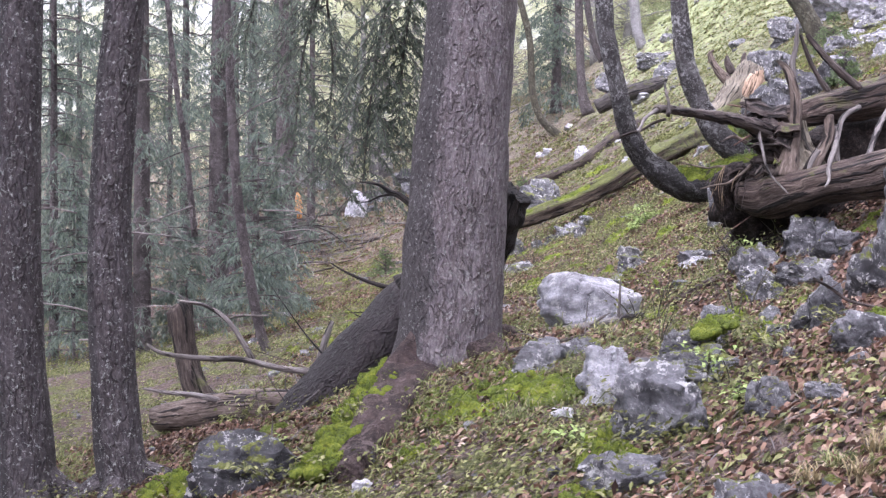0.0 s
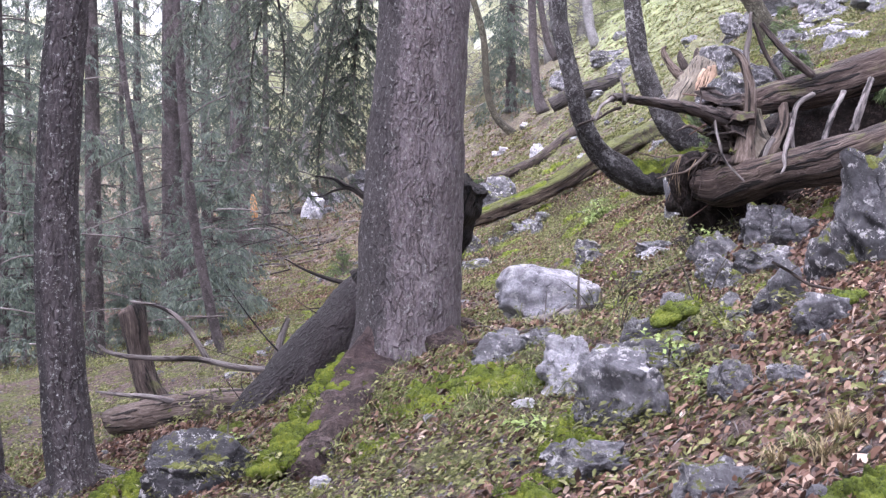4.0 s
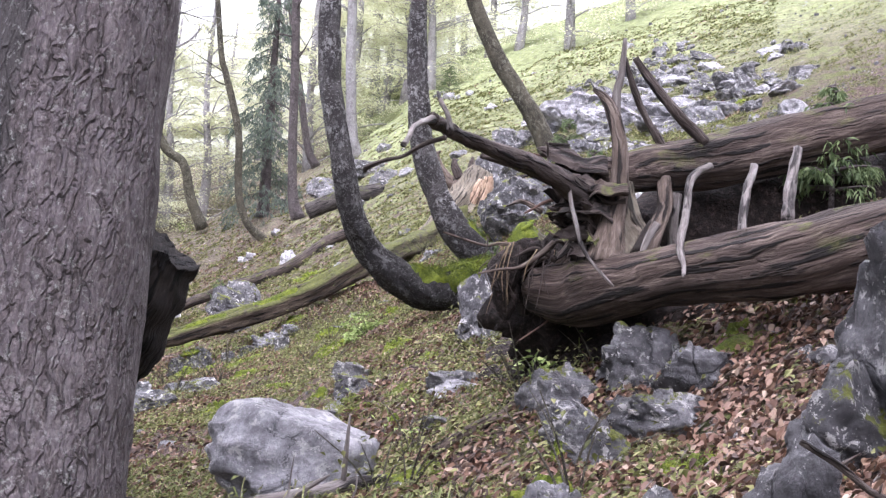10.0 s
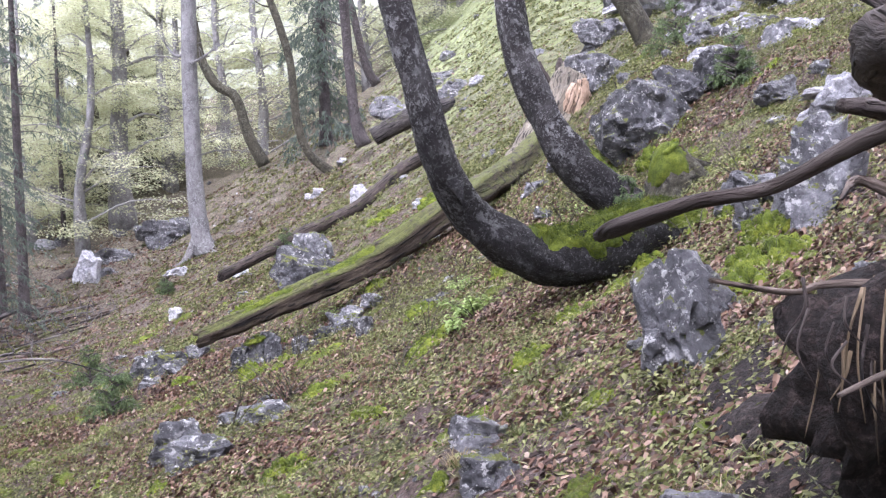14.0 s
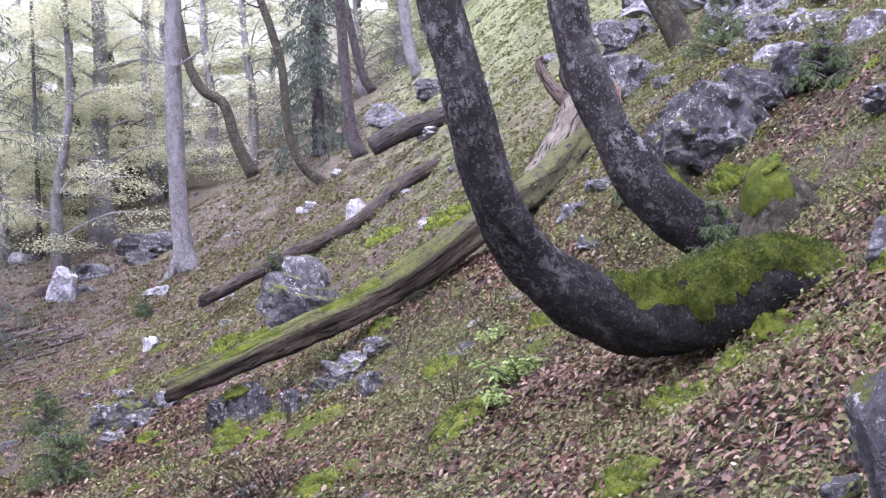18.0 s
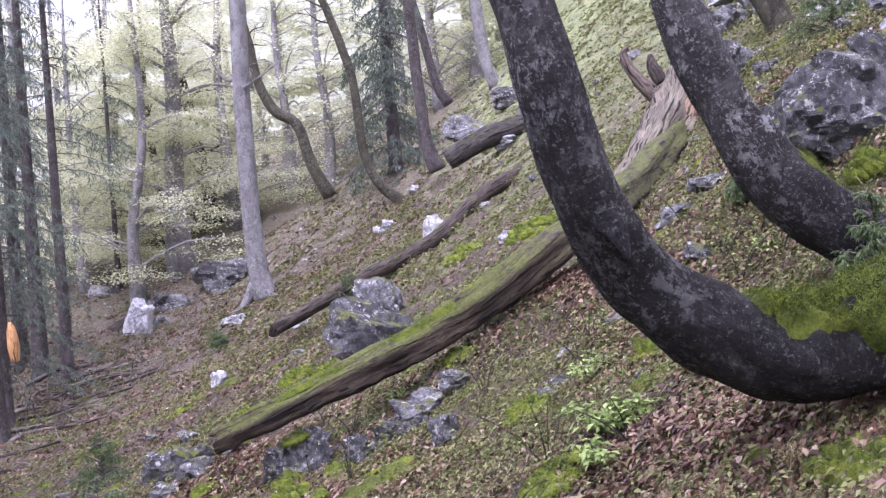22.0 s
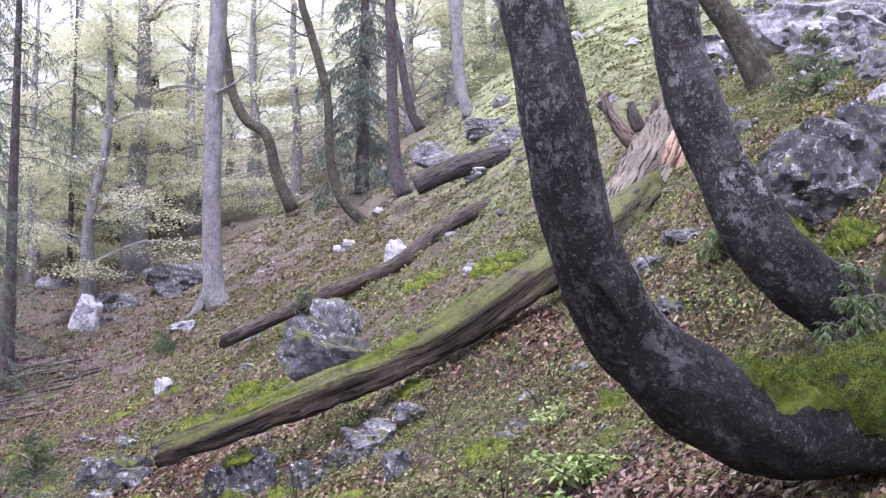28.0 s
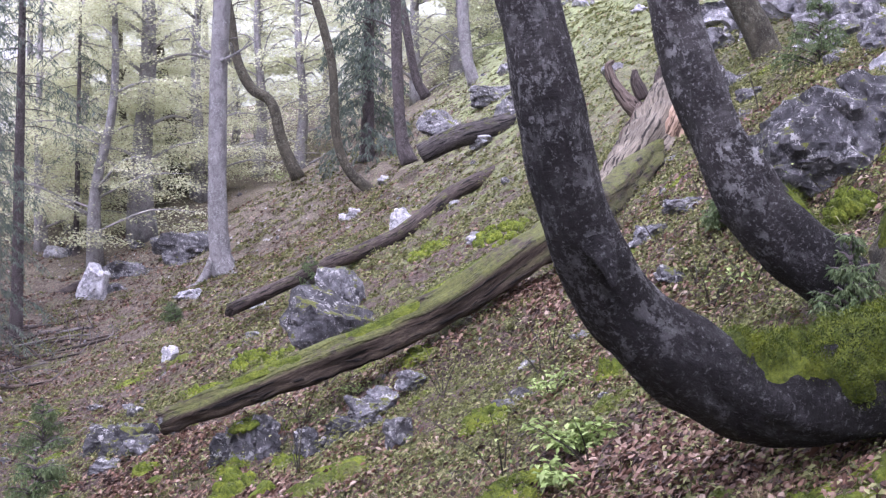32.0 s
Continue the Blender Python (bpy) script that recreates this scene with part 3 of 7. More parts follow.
def conifer(name, x, y, height, radius, trunk, seed, label, first=0.25, tiers=26, bark=None, per=6, needle=0.16, lean=(0, 0), group="spruces in the forest", wide=0.03, spacing=0.05, droop=0.5, rise=0.12, leaf=None):
    """A spruce: a tapered trunk, drooping branches and their needles."""
    rng = np.random.RandomState(seed)
    z0 = gz(x, y) - 0.1
    t = thing(name, x, y, z0, label, "tree", group)
    pts = [(x + lean[0] * h, y + lean[1] * h, z0 + h * height, trunk * (1 - 0.85 * h) * (1.35 if h == 0 else 1)) for h in (0, 0.05, 0.3, 0.6, 1.0)]
    limb("trunk", pts, bark or BROWN_BARK, t, sides=10, steps=4, seed=seed)
    lines, woods = [], []
    for k in range(tiers):
        h = first + (1 - first) * (k + rng.uniform(0, 0.8)) / tiers
        reach = radius * (1.05 - h) ** 0.8 * rng.uniform(0.6, 1.15)
        for q in range(per):
            a = rng.uniform(0, 2 * np.pi)
            g = min(h + rng.uniform(-0.9, 0.9) / tiers, 0.99)
            b = np.array([x + lean[0] * g, y + lean[1] * g, z0 + g * height])
            u = np.array([np.cos(a), np.sin(a), 0])
            s = np.linspace(0, 1, 6)
            line = b + reach * s[:, None] * u + np.stack([0 * s, 0 * s, reach * (rise * s - droop * s**2)], -1)
            lines.append(line)
            woods.append(tube([(*p, 0.012 * (1.1 - i / 5)) for i, p in enumerate(line)], sides=4, steps=1, rough=0))
            for side in (-1, 1):
                for f in (0.45, 0.7):
                    c = line[0] + (line[-1] - line[0]) * f
                    c[2] = np.interp(f, s, line[:, 2])
                    u2 = np.array([np.cos(a + side * 0.9), np.sin(a + side * 0.9), 0])
                    s2 = np.linspace(0, 1, 4)
                    lines.append(c + reach * 0.35 * s2[:, None] * u2 + np.stack([0 * s2, 0 * s2, -reach * 0.25 * s2**2], -1))
    v, f = joined(woods)
    tagged(raw("branchwork", v - np.array(t.location), f, bark or BROWN_BARK, t), kind="stuff")
    v, f = needles(lines, rng, spacing, needle, 0.5, wide)
    tagged(raw("crown", v - np.array(t.location), f, leaf or NEEDLE, t, "drooping grey-green needles" if leaf is None else "soft green needles", smooth=False), kind="stuff")
    return t


# ---- the ground ----
def build_ground():
    ys = np.concatenate([np.arange(-14, 3, 0.5), np.arange(3, 24, 0.07), np.arange(24, 48, 0.16), np.arange(48, 90, 0.7), np.arange(90, 400, 12)])
    xs = np.concatenate([np.arange(-300, -60, 12), np.arange(-60, -14, 0.8), np.arange(-14, -3.5, 0.2), np.arange(-3.5, 3.5, 0.07), np.arange(3.5, 10, 0.2), np.arange(10, 50, 1.0), np.arange(50, 300, 12)])
    X, Y = np.meshgrid(xs, ys)
    Z = ground(X, Y)
    near = np.exp(-(((X) / 7) ** 2)) * (Y < 50)
    Z = Z + near * (0.045 * vnoise(X * 9, Y * 9, 7) + 0.03 * vnoise(X * 23, Y * 23, 8))
    v = np.stack([X, Y, Z], -1).reshape(-1, 3)
    ny, nx = X.shape
    i, j = np.meshgrid(np.arange(ny - 1), np.arange(nx - 1), indexing="ij")
    f = np.stack([i * nx + j, i * nx + j + 1, (i + 1) * nx + j + 1, (i + 1) * nx + j], -1).reshape(-1, 4)
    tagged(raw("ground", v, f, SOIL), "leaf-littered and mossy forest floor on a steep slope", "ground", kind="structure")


build_ground()


# ---- rocks ----
STONES = []


def stone(x, y, z, sx, sy, sz, turn, tilt, seed, label):
    STONES.append((x, y))
    rock(x, y, z - 0.06 * sz, 1.08 * sx, 1.12 * sy, 1.04 * sz, turn, tilt, seed, sub=5 if y < 9.5 and max(sx, sz) > 0.1 else 4, **({"label": label} if label else {}))


stone(-0.10, 8.55, 0.70, 0.37, 0.30, 0.29, 15, 0, 1, "pale rounded limestone boulder with white lichen beside the spruce")
stone(-0.36, 6.34, 0.60, 0.14, 0.10, 0.12, 30, 5, 2, "")
stone(-0.14, 6.53, 0.65, 0.14, 0.08, 0.07, 0, 0, 3, "")
stone(0.05, 5.93, 0.55, 0.17, 0.13, 0.18, 20, 10, 4, "upright pale limestone block with broken white face")
stone(0.26, 4.81, 0.61, 0.19, 0.15, 0.21, -25, 12, 5, "grey pointed limestone block with pale patches among herbs")
stone(0.50, 5.66, 0.67, 0.23, 0.13, 0.12, 15, 0, 6, "")
stone(-0.19, 5.71, 0.41, 0.06, 0.04, 0.04, 0, 0, 7, "small white stone on the moss")
stone(0.66, 4.69, 0.68, 0.09, 0.07, 0.10, 40, 0, 8, "")
stone(-1.87, 5.77, 0.04, 0.26, 0.18, 0.21, 0, 0, 9, "dark limestone boulder half covered by roots")
stone(1.45, 8.29, 1.26, 0.17, 0.14, 0.20, 0, 0, 10, "")
stone(1.56, 7.90, 1.24, 0.18, 0.12, 0.13, 20, 0, 11, "")
stone(1.09, 8.34, 1.08, 0.19, 0.13, 0.15, -15, 0, 12, "")
stone(1.09, 7.95, 0.97, 0.18, 0.12, 0.12, 5, 0, 13, "")
stone(1.36, 7.61, 1.05, 0.20, 0.12, 0.11, 12, 0, 14, "")
stone(1.04, 7.45, 0.93, 0.12, 0.10, 0.13, 0, 0, 15, "limestone boulder with a cap of moss")
stone(0.76, 9.75, 1.04, 0.16, 0.10, 0.09, 0, 0, 16, "")
stone(0.26, 11.10, 0.93, 0.13, 0.09, 0.11, 0, 0, 17, "")
stone(1.09, 5.90, 0.95, 0.135, 0.13, 0.19, 10, 8, 18, "dark smooth limestone block with white specks")
stone(1.46, 6.30, 1.10, 0.15, 0.15, 0.21, -10, 0, 19, "dark grey limestone block against the outcrop")
stone(1.80, 6.32, 1.30, 0.37, 0.30, 0.44, 20, 10, 20, "large dark grey limestone outcrop beside the fallen logs")
stone(0.88, 5.98, 0.83, 0.06, 0.05, 0.07, 0, 0, 21, "")
stone(0.88, 6.30, 0.88, 0.06, 0.05, 0.08, 0, 0, 22, "")
stone(1.15, 5.20, 0.91, 0.13, 0.09, 0.10, 0, 0, 23, "")
stone(0.42, 6.14, 0.71, 0.11, 0.09, 0.12, 0, 0, 24, "")
stone(0.62, 6.31, 0.80, 0.12, 0.09, 0.13, 20, 0, 25, "limestone boulder with a cap of moss")
stone(-1.34, 24.78, 1.73, 0.40, 0.30, 0.40, 0, 0, 27, "")
stone(1.16, 11.5, 1.53, 0.17, 0.16, 0.29, 20, -14, 28, "grey leaning slab of limestone with cracks")
stone(2.35, 13.91, 2.15, 0.22, 0.15, 0.18, 0, 0, 29, "")
stone(2.43, 12.93, 2.18, 0.24, 0.23, 0.38, 0, 0, 30, "large grey limestone outcrop with moss on its ledges")
stone(0.23, 11.67, 0.99, 0.14, 0.10, 0.11, 0, 0, 31, "")
stone(-1.66, 14.70, 0.54, 0.20, 0.15, 0.19, 0, 0, 32, "")
stone(2.36, 18.02, 2.98, 0.36, 0.34, 0.34, 15, -12, 33, "big dark overhanging limestone boulder")
stone(2.78, 18.12, 3.24, 0.38, 0.34, 0.36, 40, -20, 93, "big dark overhanging limestone boulder")
stone(3.15, 18.3, 3.38, 0.34, 0.30, 0.32, 25, -10, 95, "big dark overhanging limestone boulder")
stone(3.48, 18.25, 3.60, 0.32, 0.30, 0.26, 60, -14, 96, "pale-topped limestone ledge above the dark boulder")
stone(3.85, 19.4, 3.80, 0.48, 0.30, 0.24, 10, 0, 94, "pale grey limestone outcrop above the dark boulder")
stone(6.01, 30.30, 6.95, 0.65, 0.43, 0.47, 0, 0, 34, "")
stone(6.47, 28.20, 6.59, 0.77, 0.47, 0.45, 0, 0, 35, "")
stone(-1.24, 22.74, 1.45, 0.52, 0.37, 0.46, 15, 10, 40, "bluish grey limestone boulder beside the mossy log")
stone(-0.71, 31.74, 2.94, 0.27, 0.22, 0.32, 0, 0, 41, "white weathered stone on the slope")
stone(0.24, 42.57, 6.13, 0.67, 0.46, 0.52, 0, 0, 42, "")
stone(-8.81, 39.73, 1.49, 0.40, 0.41, 0.71, 0, 0, 43, "white upright stone block below the trees")
stone(-8.77, 42.61, 1.82, 0.61, 0.36, 0.30, 0, 0, 44, "")
stone(-7.23, 43.34, 2.43, 1.00, 0.60, 0.54, 0, 0, 45, "")
stone(1.59, 19.33, 2.46, 0.16, 0.11, 0.12, 0, 0, 46, "")
stone(2.03, 19.76, 2.74, 0.19, 0.10, 0.08, 0, 0, 47, "")
stone(1.49, 12.06, 1.54, 0.22, 0.16, 0.20, 0, 0, 48, "weathered grey limestone boulder with pitted face")
stone(2.44, 13.66, 2.16, 0.23, 0.13, 0.11, 0, 0, 49, "")
stone(2.11, 13.28, 1.97, 0.08, 0.08, 0.15, 0, 0, 50, "")
stone(3.55, 16.66, 3.17, 0.22, 0.14, 0.15, 0, 0, 51, "")
stone(6.03, 27.61, 6.25, 0.58, 0.45, 0.36, 10, 0, 53, "pale grey limestone outcrop high on the slope")
stone(6.69, 22.80, 5.52, 0.72, 0.48, 0.30, -10, 0, 54, "")
stone(4.62, 30.63, 6.30, 0.47, 0.33, 0.40, 0, 0, 55, "")
stone(3.43, 14.95, 2.87, 0.28, 0.19, 0.22, 5, 0, 57, "pale grey limestone block above the torn roots")
stone(3.85, 14.63, 3.04, 0.24, 0.19, 0.26, 0, 0, 58, "")
stone(3.30, 25.01, 4.45, 0.62, 0.43, 0.49, 15, 0, 59, "")
stone(6.32, 26.86, 6.23, 0.59, 0.34, 0.29, 12, 0, 62, "pale grey limestone outcrop high on the slope")
stone(6.48, 24.10, 5.74, 0.62, 0.36, 0.30, 0, 0, 63, "")
stone(3.86, 20.16, 4.30, 0.22, 0.16, 0.18, 0, 0, 64, "")
stone(3.63, 15.72, 3.02, 0.19, 0.10, 0.07, 0, 0, 66, "white weathered stone on the slope")
stone(1.64, 42.29, 7.05, 0.71, 0.43, 0.40, 0, 0, 71, "")
stone(1.77, 37.85, 5.94, 0.28, 0.24, 0.35, 0, 0, 72, "")
stone(6.41, 28.92, 6.74, 1.22, 0.67, 0.50, 0, 0, 73, "pale grey limestone outcrop high on the slope")
stone(4.55, 29.39, 6.00, 0.57, 0.35, 0.34, 0, 0, 74, "")
stone(0.45, 25.26, 2.56, 0.12, 0.08, 0.09, 0, 0, 75, "white weathered stone on the slope")
stone(-3.99, 26.93, 0.77, 0.12, 0.10, 0.14, 0, 0, 76, "white weathered stone on the slope")
stone(-2.26, 38.21, 3.28, 0.11, 0.08, 0.11, 0, 0, 77, "white weathered stone on the slope")
stone(-3.22, 30.82, 1.41, 0.22, 0.12, 0.10, 0, 0, 78, "white weathered stone on the slope")
stone(-0.39, 17.51, 1.08, 0.10, 0.09, 0.12, 0, 0, 79, "")
stone(0.09, 4.36, 0.43, 0.15, 0.10, 0.11, 0, 0, 81, "")
stone(0.51, 6.09, 0.72, 0.16, 0.10, 0.09, 0, 0, 82, "")
stone(0.88, 4.59, 0.75, 0.09, 0.06, 0.06, 0, 0, 83, "")
stone(-1.54, 14.20, 0.49, 0.28, 0.17, 0.16, 0, 0, 84, "")
stone(-1.17, 15.05, 0.64, 0.25, 0.15, 0.13, 0, 0, 85, "")
stone(0.77, 9.67, 1.02, 0.15, 0.08, 0.06, 0, 0, 86, "pale grey flat stone in the leaf litter")
stone(2.91, 9.66, 2.19, 0.24, 0.16, 0.18, 0, 0, 87, "pale grey limestone block behind the fallen trunks")


stone(0.50, 3.90, 0.46, 0.15, 0.11, 0.09, 10, 0, 88, "")
stone(-1.14, 5.27, 0.10, 0.05, 0.04, 0.05, 0, 0, 89, "small white stone on the moss")

# broken outcrops beside the mossy log, each piece a rock of its own
for k, (x, y, up, sx, sz, turn, tilt, label) in enumerate((
    (-3.30, 21.1, 0.07, 0.17, 0.15, 20, 10, "bluish grey limestone outcrop below the log"), (-3.02, 20.9, 0.10, 0.21, 0.17, -15, 14, "bluish grey limestone outcrop below the log"),
    (-2.82, 20.7, 0.04, 0.15, 0.12, 40, 0, ""), (-3.12, 20.5, -0.02, 0.14, 0.10, 5, 0, ""), (-2.62, 21.0, 0.10, 0.15, 0.09, 0, 12, ""),
    (-1.80, 19.35, 0.08, 0.15, 0.16, 10, -8, ""), (-1.60, 19.25, 0.10, 0.17, 0.19, 35, 6, "limestone boulder with a cap of moss"), (-1.45, 19.10, 0.05, 0.10, 0.15, 0, 0, "dark limestone piece beside the log's end"), (-1.68, 19.10, -0.02, 0.12, 0.09, 60, 0, ""),
    (-1.12, 18.72, 0.06, 0.10, 0.12, 0, 0, "dark limestone piece in the leaf litter"), (-0.86, 18.62, 0.09, 0.15, 0.14, 25, 0, "dark limestone piece in the leaf litter"), (-0.70, 18.75, 0.15, 0.15, 0.10, -20, 8, ""),
    (-0.55, 18.95, 0.12, 0.14, 0.08, 0, 10, ""), (-0.62, 18.45, 0.03, 0.09, 0.09, 15, 0, ""), (-0.33, 19.05, 0.10, 0.12, 0.07, 50, 0, ""),
)):
    stone(x, y, gz(x, y) + up, sx, 0.8 * sx, sz, turn, tilt, 700 + k, label)

# ---- the big spruce ----
def big_spruce():
    t = thing("spruce_tree", -1.0, 7.1, gz(-1.0, 7.1), "large old spruce with grey scaly bark and spreading mossy roots", "tree")
    line = [(-1.01, 7.1, 0.17, 0.432), (-1.0, 7.1, 0.4, 0.378), (-0.97, 7.1, 0.72, 0.33), (-0.94, 7.1, 1.37, 0.314), (-0.9, 7.1, 2.01, 0.295), (-0.86, 7.1, 2.65, 0.282), (-0.8, 7.1, 4.24, 0.256)]
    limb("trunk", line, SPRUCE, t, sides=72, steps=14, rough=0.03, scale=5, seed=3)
    for k, r in enumerate((
        [(-1.04, 7.0, 0.61) + (0.17,)] + [(-1.16, 6.77, 0.37, 0.2), (-1.18, 6.14, 0.26, 0.158), (-1.22, 5.77, 0.18, 0.127), (-1.24, 5.42, 0.09, 0.094)],
        [(-0.85, 7.0, 0.57, 0.189), (-0.65, 6.85, 0.53, 0.123), (-0.49, 6.7, 0.46, 0.075)],
        [(-0.81, 7.2, 0.58, 0.146), (-0.62, 7.25, 0.62, 0.098), (-0.46, 7.3, 0.57, 0.059)],
    )):
        limb("root", r, ROOT_BARK, t, sides=28, steps=9, rough=0.13, scale=7, seed=k, ridges=4)
    rng = np.random.RandomState(8)
    lines = []
    for k, b in enumerate((
        [(-1.04, 7.4, 4.03, 0.052), (-1.47, 7.7, 3.88, 0.046), (-1.93, 8.0, 3.34, 0.036), (-2.26, 8.3, 2.66, 0.021), (-2.42, 8.6, 1.92, 0.009)],
        [(-1.04, 7.4, 3.85, 0.052), (-1.3, 7.65, 3.55, 0.046), (-1.54, 7.9, 3.0, 0.036), (-1.72, 8.15, 2.23, 0.02), (-1.83, 8.4, 1.57, 0.008)],
        [(-1.04, 7.4, 4.1, 0.052), (-1.58, 7.85, 4.2, 0.047), (-2.18, 8.3, 3.92, 0.037), (-2.71, 8.75, 3.36, 0.022), (-3.04, 9.2, 2.75, 0.009)],
        [(-1.09, 7.5, 3.58, 0.045), (-1.31, 7.73, 3.12, 0.035), (-1.44, 7.97, 2.61, 0.024), (-1.52, 8.2, 2.11, 0.008)],
        [(-1.04, 7.4, 3.92, 0.044), (-1.68, 7.75, 3.71, 0.039), (-2.04, 8.1, 3.21, 0.028), (-2.08, 8.45, 2.47, 0.017), (-2.25, 8.8, 1.75, 0.009)],
    )):
        limb("branch", [(*q[:3], 0.4 * q[3]) for q in b], BROWN_BARK, t, sides=8, steps=5, seed=k)
        main = spline(b, 8)[:, :3]
        lines.append(main[8:])
        for q in range(95):
            i = rng.randint(5, len(main))
            s = np.linspace(0, 1, 5)
            ln = rng.uniform(0.15, 0.6)
            u = np.array([rng.normal(), rng.normal() * 0.6, 0])
            u /= np.linalg.norm(u)
            lines.append(main[i] + ln * 0.85 * s[:, None] * u + np.stack([0 * s, 0 * s, -0.75 * ln * s**1.7], -1))
    v, f = joined([tube([(*p, 0.0025) for p in l], sides=3, steps=1, rough=0) for l in lines])
    tagged(raw("twigwork", v - np.array(t.location), f, BROWN_BARK, t), kind="stuff")
    v, f = needles(lines, rng, 0.0085, 0.042, 0.35, 0.0060)
    tagged(raw("needle_spray", v - np.array(t.location), f, NEEDLE_DARK, t, "hanging dark green needle sprays", smooth=False), kind="stuff")
    return t


big_spruce()


def plain_tree(name, line, bark, label, category="tree", group="", sides=14, rough=0.05, steps=5, seed=0, limbs=0, feet=0, scale=6.0):
    """A trunk along line, with root feet and side limbs where asked for."""
    rng = np.random.RandomState(seed)
    x, y = line[0][:2]
    t = thing(name, x, y, line[0][2], label, category, group)
    limb("trunk", line, bark, t, sides=sides, steps=steps, rough=rough, seed=seed, scale=scale)
    r = line[1][3]
    for k in range(feet):
        a = 2 * np.pi * (k + rng.uniform(0, 0.6)) / feet
        e = np.array([np.cos(a), np.sin(a)]) * r * rng.uniform(2.2, 3.4)
        q = (line[1][0], line[1][1])
        limb("root", [(q[0], q[1], line[1][2] + r * 0.6, r * 0.55), (q[0] + e[0] * 0.5, q[1] + e[1] * 0.5, gz(q[0] + e[0] * 0.5, q[1] + e[1] * 0.5) + r * 0.1, r * 0.4), (q[0] + e[0], q[1] + e[1], gz(q[0] + e[0], q[1] + e[1]) - r * 0.2, r * 0.15)], bark, t, sides=8, steps=4, seed=k)
    way = spline(line, 10)
    for k in range(limbs):
        b = way[int(rng.uniform(0.62, 0.97) * (len(way) - 1))]
        a = rng.uniform(0, 2 * np.pi)
        u = np.array([np.cos(a), np.sin(a) * 0.7, rng.uniform(0.1, 0.7)])
        ln = rng.uniform(4, 11) * b[3]
        side = limb("limb", [(*b[:3], b[3] * 0.28), (*(b[:3] + u * ln * 0.5 + rng.normal(size=3) * 0.08 * ln), b[3] * 0.18), (*(b[:3] + u * ln + rng.normal(size=3) * 0.15 * ln), 0.004)], bark, t, sides=7, steps=4, seed=k)
        for q in range(3):
            c = b[:3] + u * ln * rng.uniform(0.35, 0.9)
            v, f, g = tube([(*c, b[3] * 0.09), (*(c + (u + rng.normal(size=3) * 0.6) * ln * 0.25), b[3] * 0.05), (*(c + (u + rng.normal(size=3) * 0.7) * ln * 0.5), 0.003)], sides=5, steps=3, seed=q)
            raw("twig", v - np.array(t.location), f, bark, side, grain=g)
    return t


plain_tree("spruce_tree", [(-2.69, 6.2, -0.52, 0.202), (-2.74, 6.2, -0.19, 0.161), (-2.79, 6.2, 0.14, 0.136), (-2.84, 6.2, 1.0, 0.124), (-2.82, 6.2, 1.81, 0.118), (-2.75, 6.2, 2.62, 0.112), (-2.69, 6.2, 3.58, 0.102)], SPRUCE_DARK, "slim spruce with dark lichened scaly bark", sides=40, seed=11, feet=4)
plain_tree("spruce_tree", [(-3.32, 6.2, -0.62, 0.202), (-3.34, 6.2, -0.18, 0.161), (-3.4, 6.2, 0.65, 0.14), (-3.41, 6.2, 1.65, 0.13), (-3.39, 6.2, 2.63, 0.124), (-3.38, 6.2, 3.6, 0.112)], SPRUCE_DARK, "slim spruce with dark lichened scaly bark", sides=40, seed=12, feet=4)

# ---- the crooked beeches ----
def knots(t, rows):
    """Healed branch scars: a raised rim round a dark hollow."""
    for k, line in enumerate(rows):
        limb("knot", line, BEECH, t, "healed branch scar", sides=14, steps=5, rough=0.15, seed=90 + k)


crooked = plain_tree("beech_tree", [(2.30, 14.55, 1.80, 0.20), (2.0, 14.45, 1.90, 0.19), (1.7, 14.35, 1.92, 0.19), (1.46, 14.29, 1.83, 0.201), (1.1, 14.24, 1.74, 0.188), (0.77, 14.15, 1.85, 0.163), (0.48, 14.02, 2.05, 0.137), (0.29, 13.88, 2.32, 0.125), (0.18, 13.75, 2.63, 0.117), (0.09, 13.68, 3.02, 0.11), (-0.0, 13.65, 3.39, 0.107), (-0.07, 13.63, 3.89, 0.102), (-0.1, 13.6, 4.65, 0.086)], BEECH, "crooked beech with its trunk swept up from a mossy base", sides=56, steps=14, rough=0.11, scale=4.5, seed=21)
knots(crooked, (
    [(0.27, 13.8, 2.38, 0.037), (0.31, 13.78, 2.31, 0.049), (0.34, 13.75, 2.27, 0.047), (0.36, 13.72, 2.21, 0.025), (0.37, 13.7, 2.16, 0.009)],
    [(0.08, 13.78, 2.94, 0.055), (0.11, 13.77, 3.03, 0.066), (0.12, 13.77, 3.1, 0.055), (0.13, 13.76, 3.16, 0.029)],
))
plain_tree("beech_tree", [(1.97, 16.0, 2.14, 0.176), (1.87, 15.97, 2.2, 0.175), (1.65, 15.95, 2.37, 0.181), (1.44, 15.93, 2.6, 0.168), (1.25, 15.9, 2.95, 0.144), (1.08, 15.88, 3.38, 0.138), (1.0, 15.85, 3.75, 0.129), (0.93, 15.83, 4.33, 0.114), (0.89, 15.8, 5.2, 0.091)], BEECH_SHORT_FOOT, "crooked beech with dark lichened bark", sides=56, steps=14, rough=0.11, scale=4.5, seed=22)
plain_tree("beech_tree", [(4.80, 26.0, 4.85, 0.27), (4.62, 26.0, 5.2, 0.22), (4.25, 26.0, 5.93, 0.195), (3.8, 26.0, 6.56, 0.185), (3.37, 26.0, 7.2, 0.175), (2.75, 26.0, 8.5, 0.15), (2.3, 26.0, 10.2, 0.12)], MOSSY_BARK, "leaning beech high on the slope", seed=23)
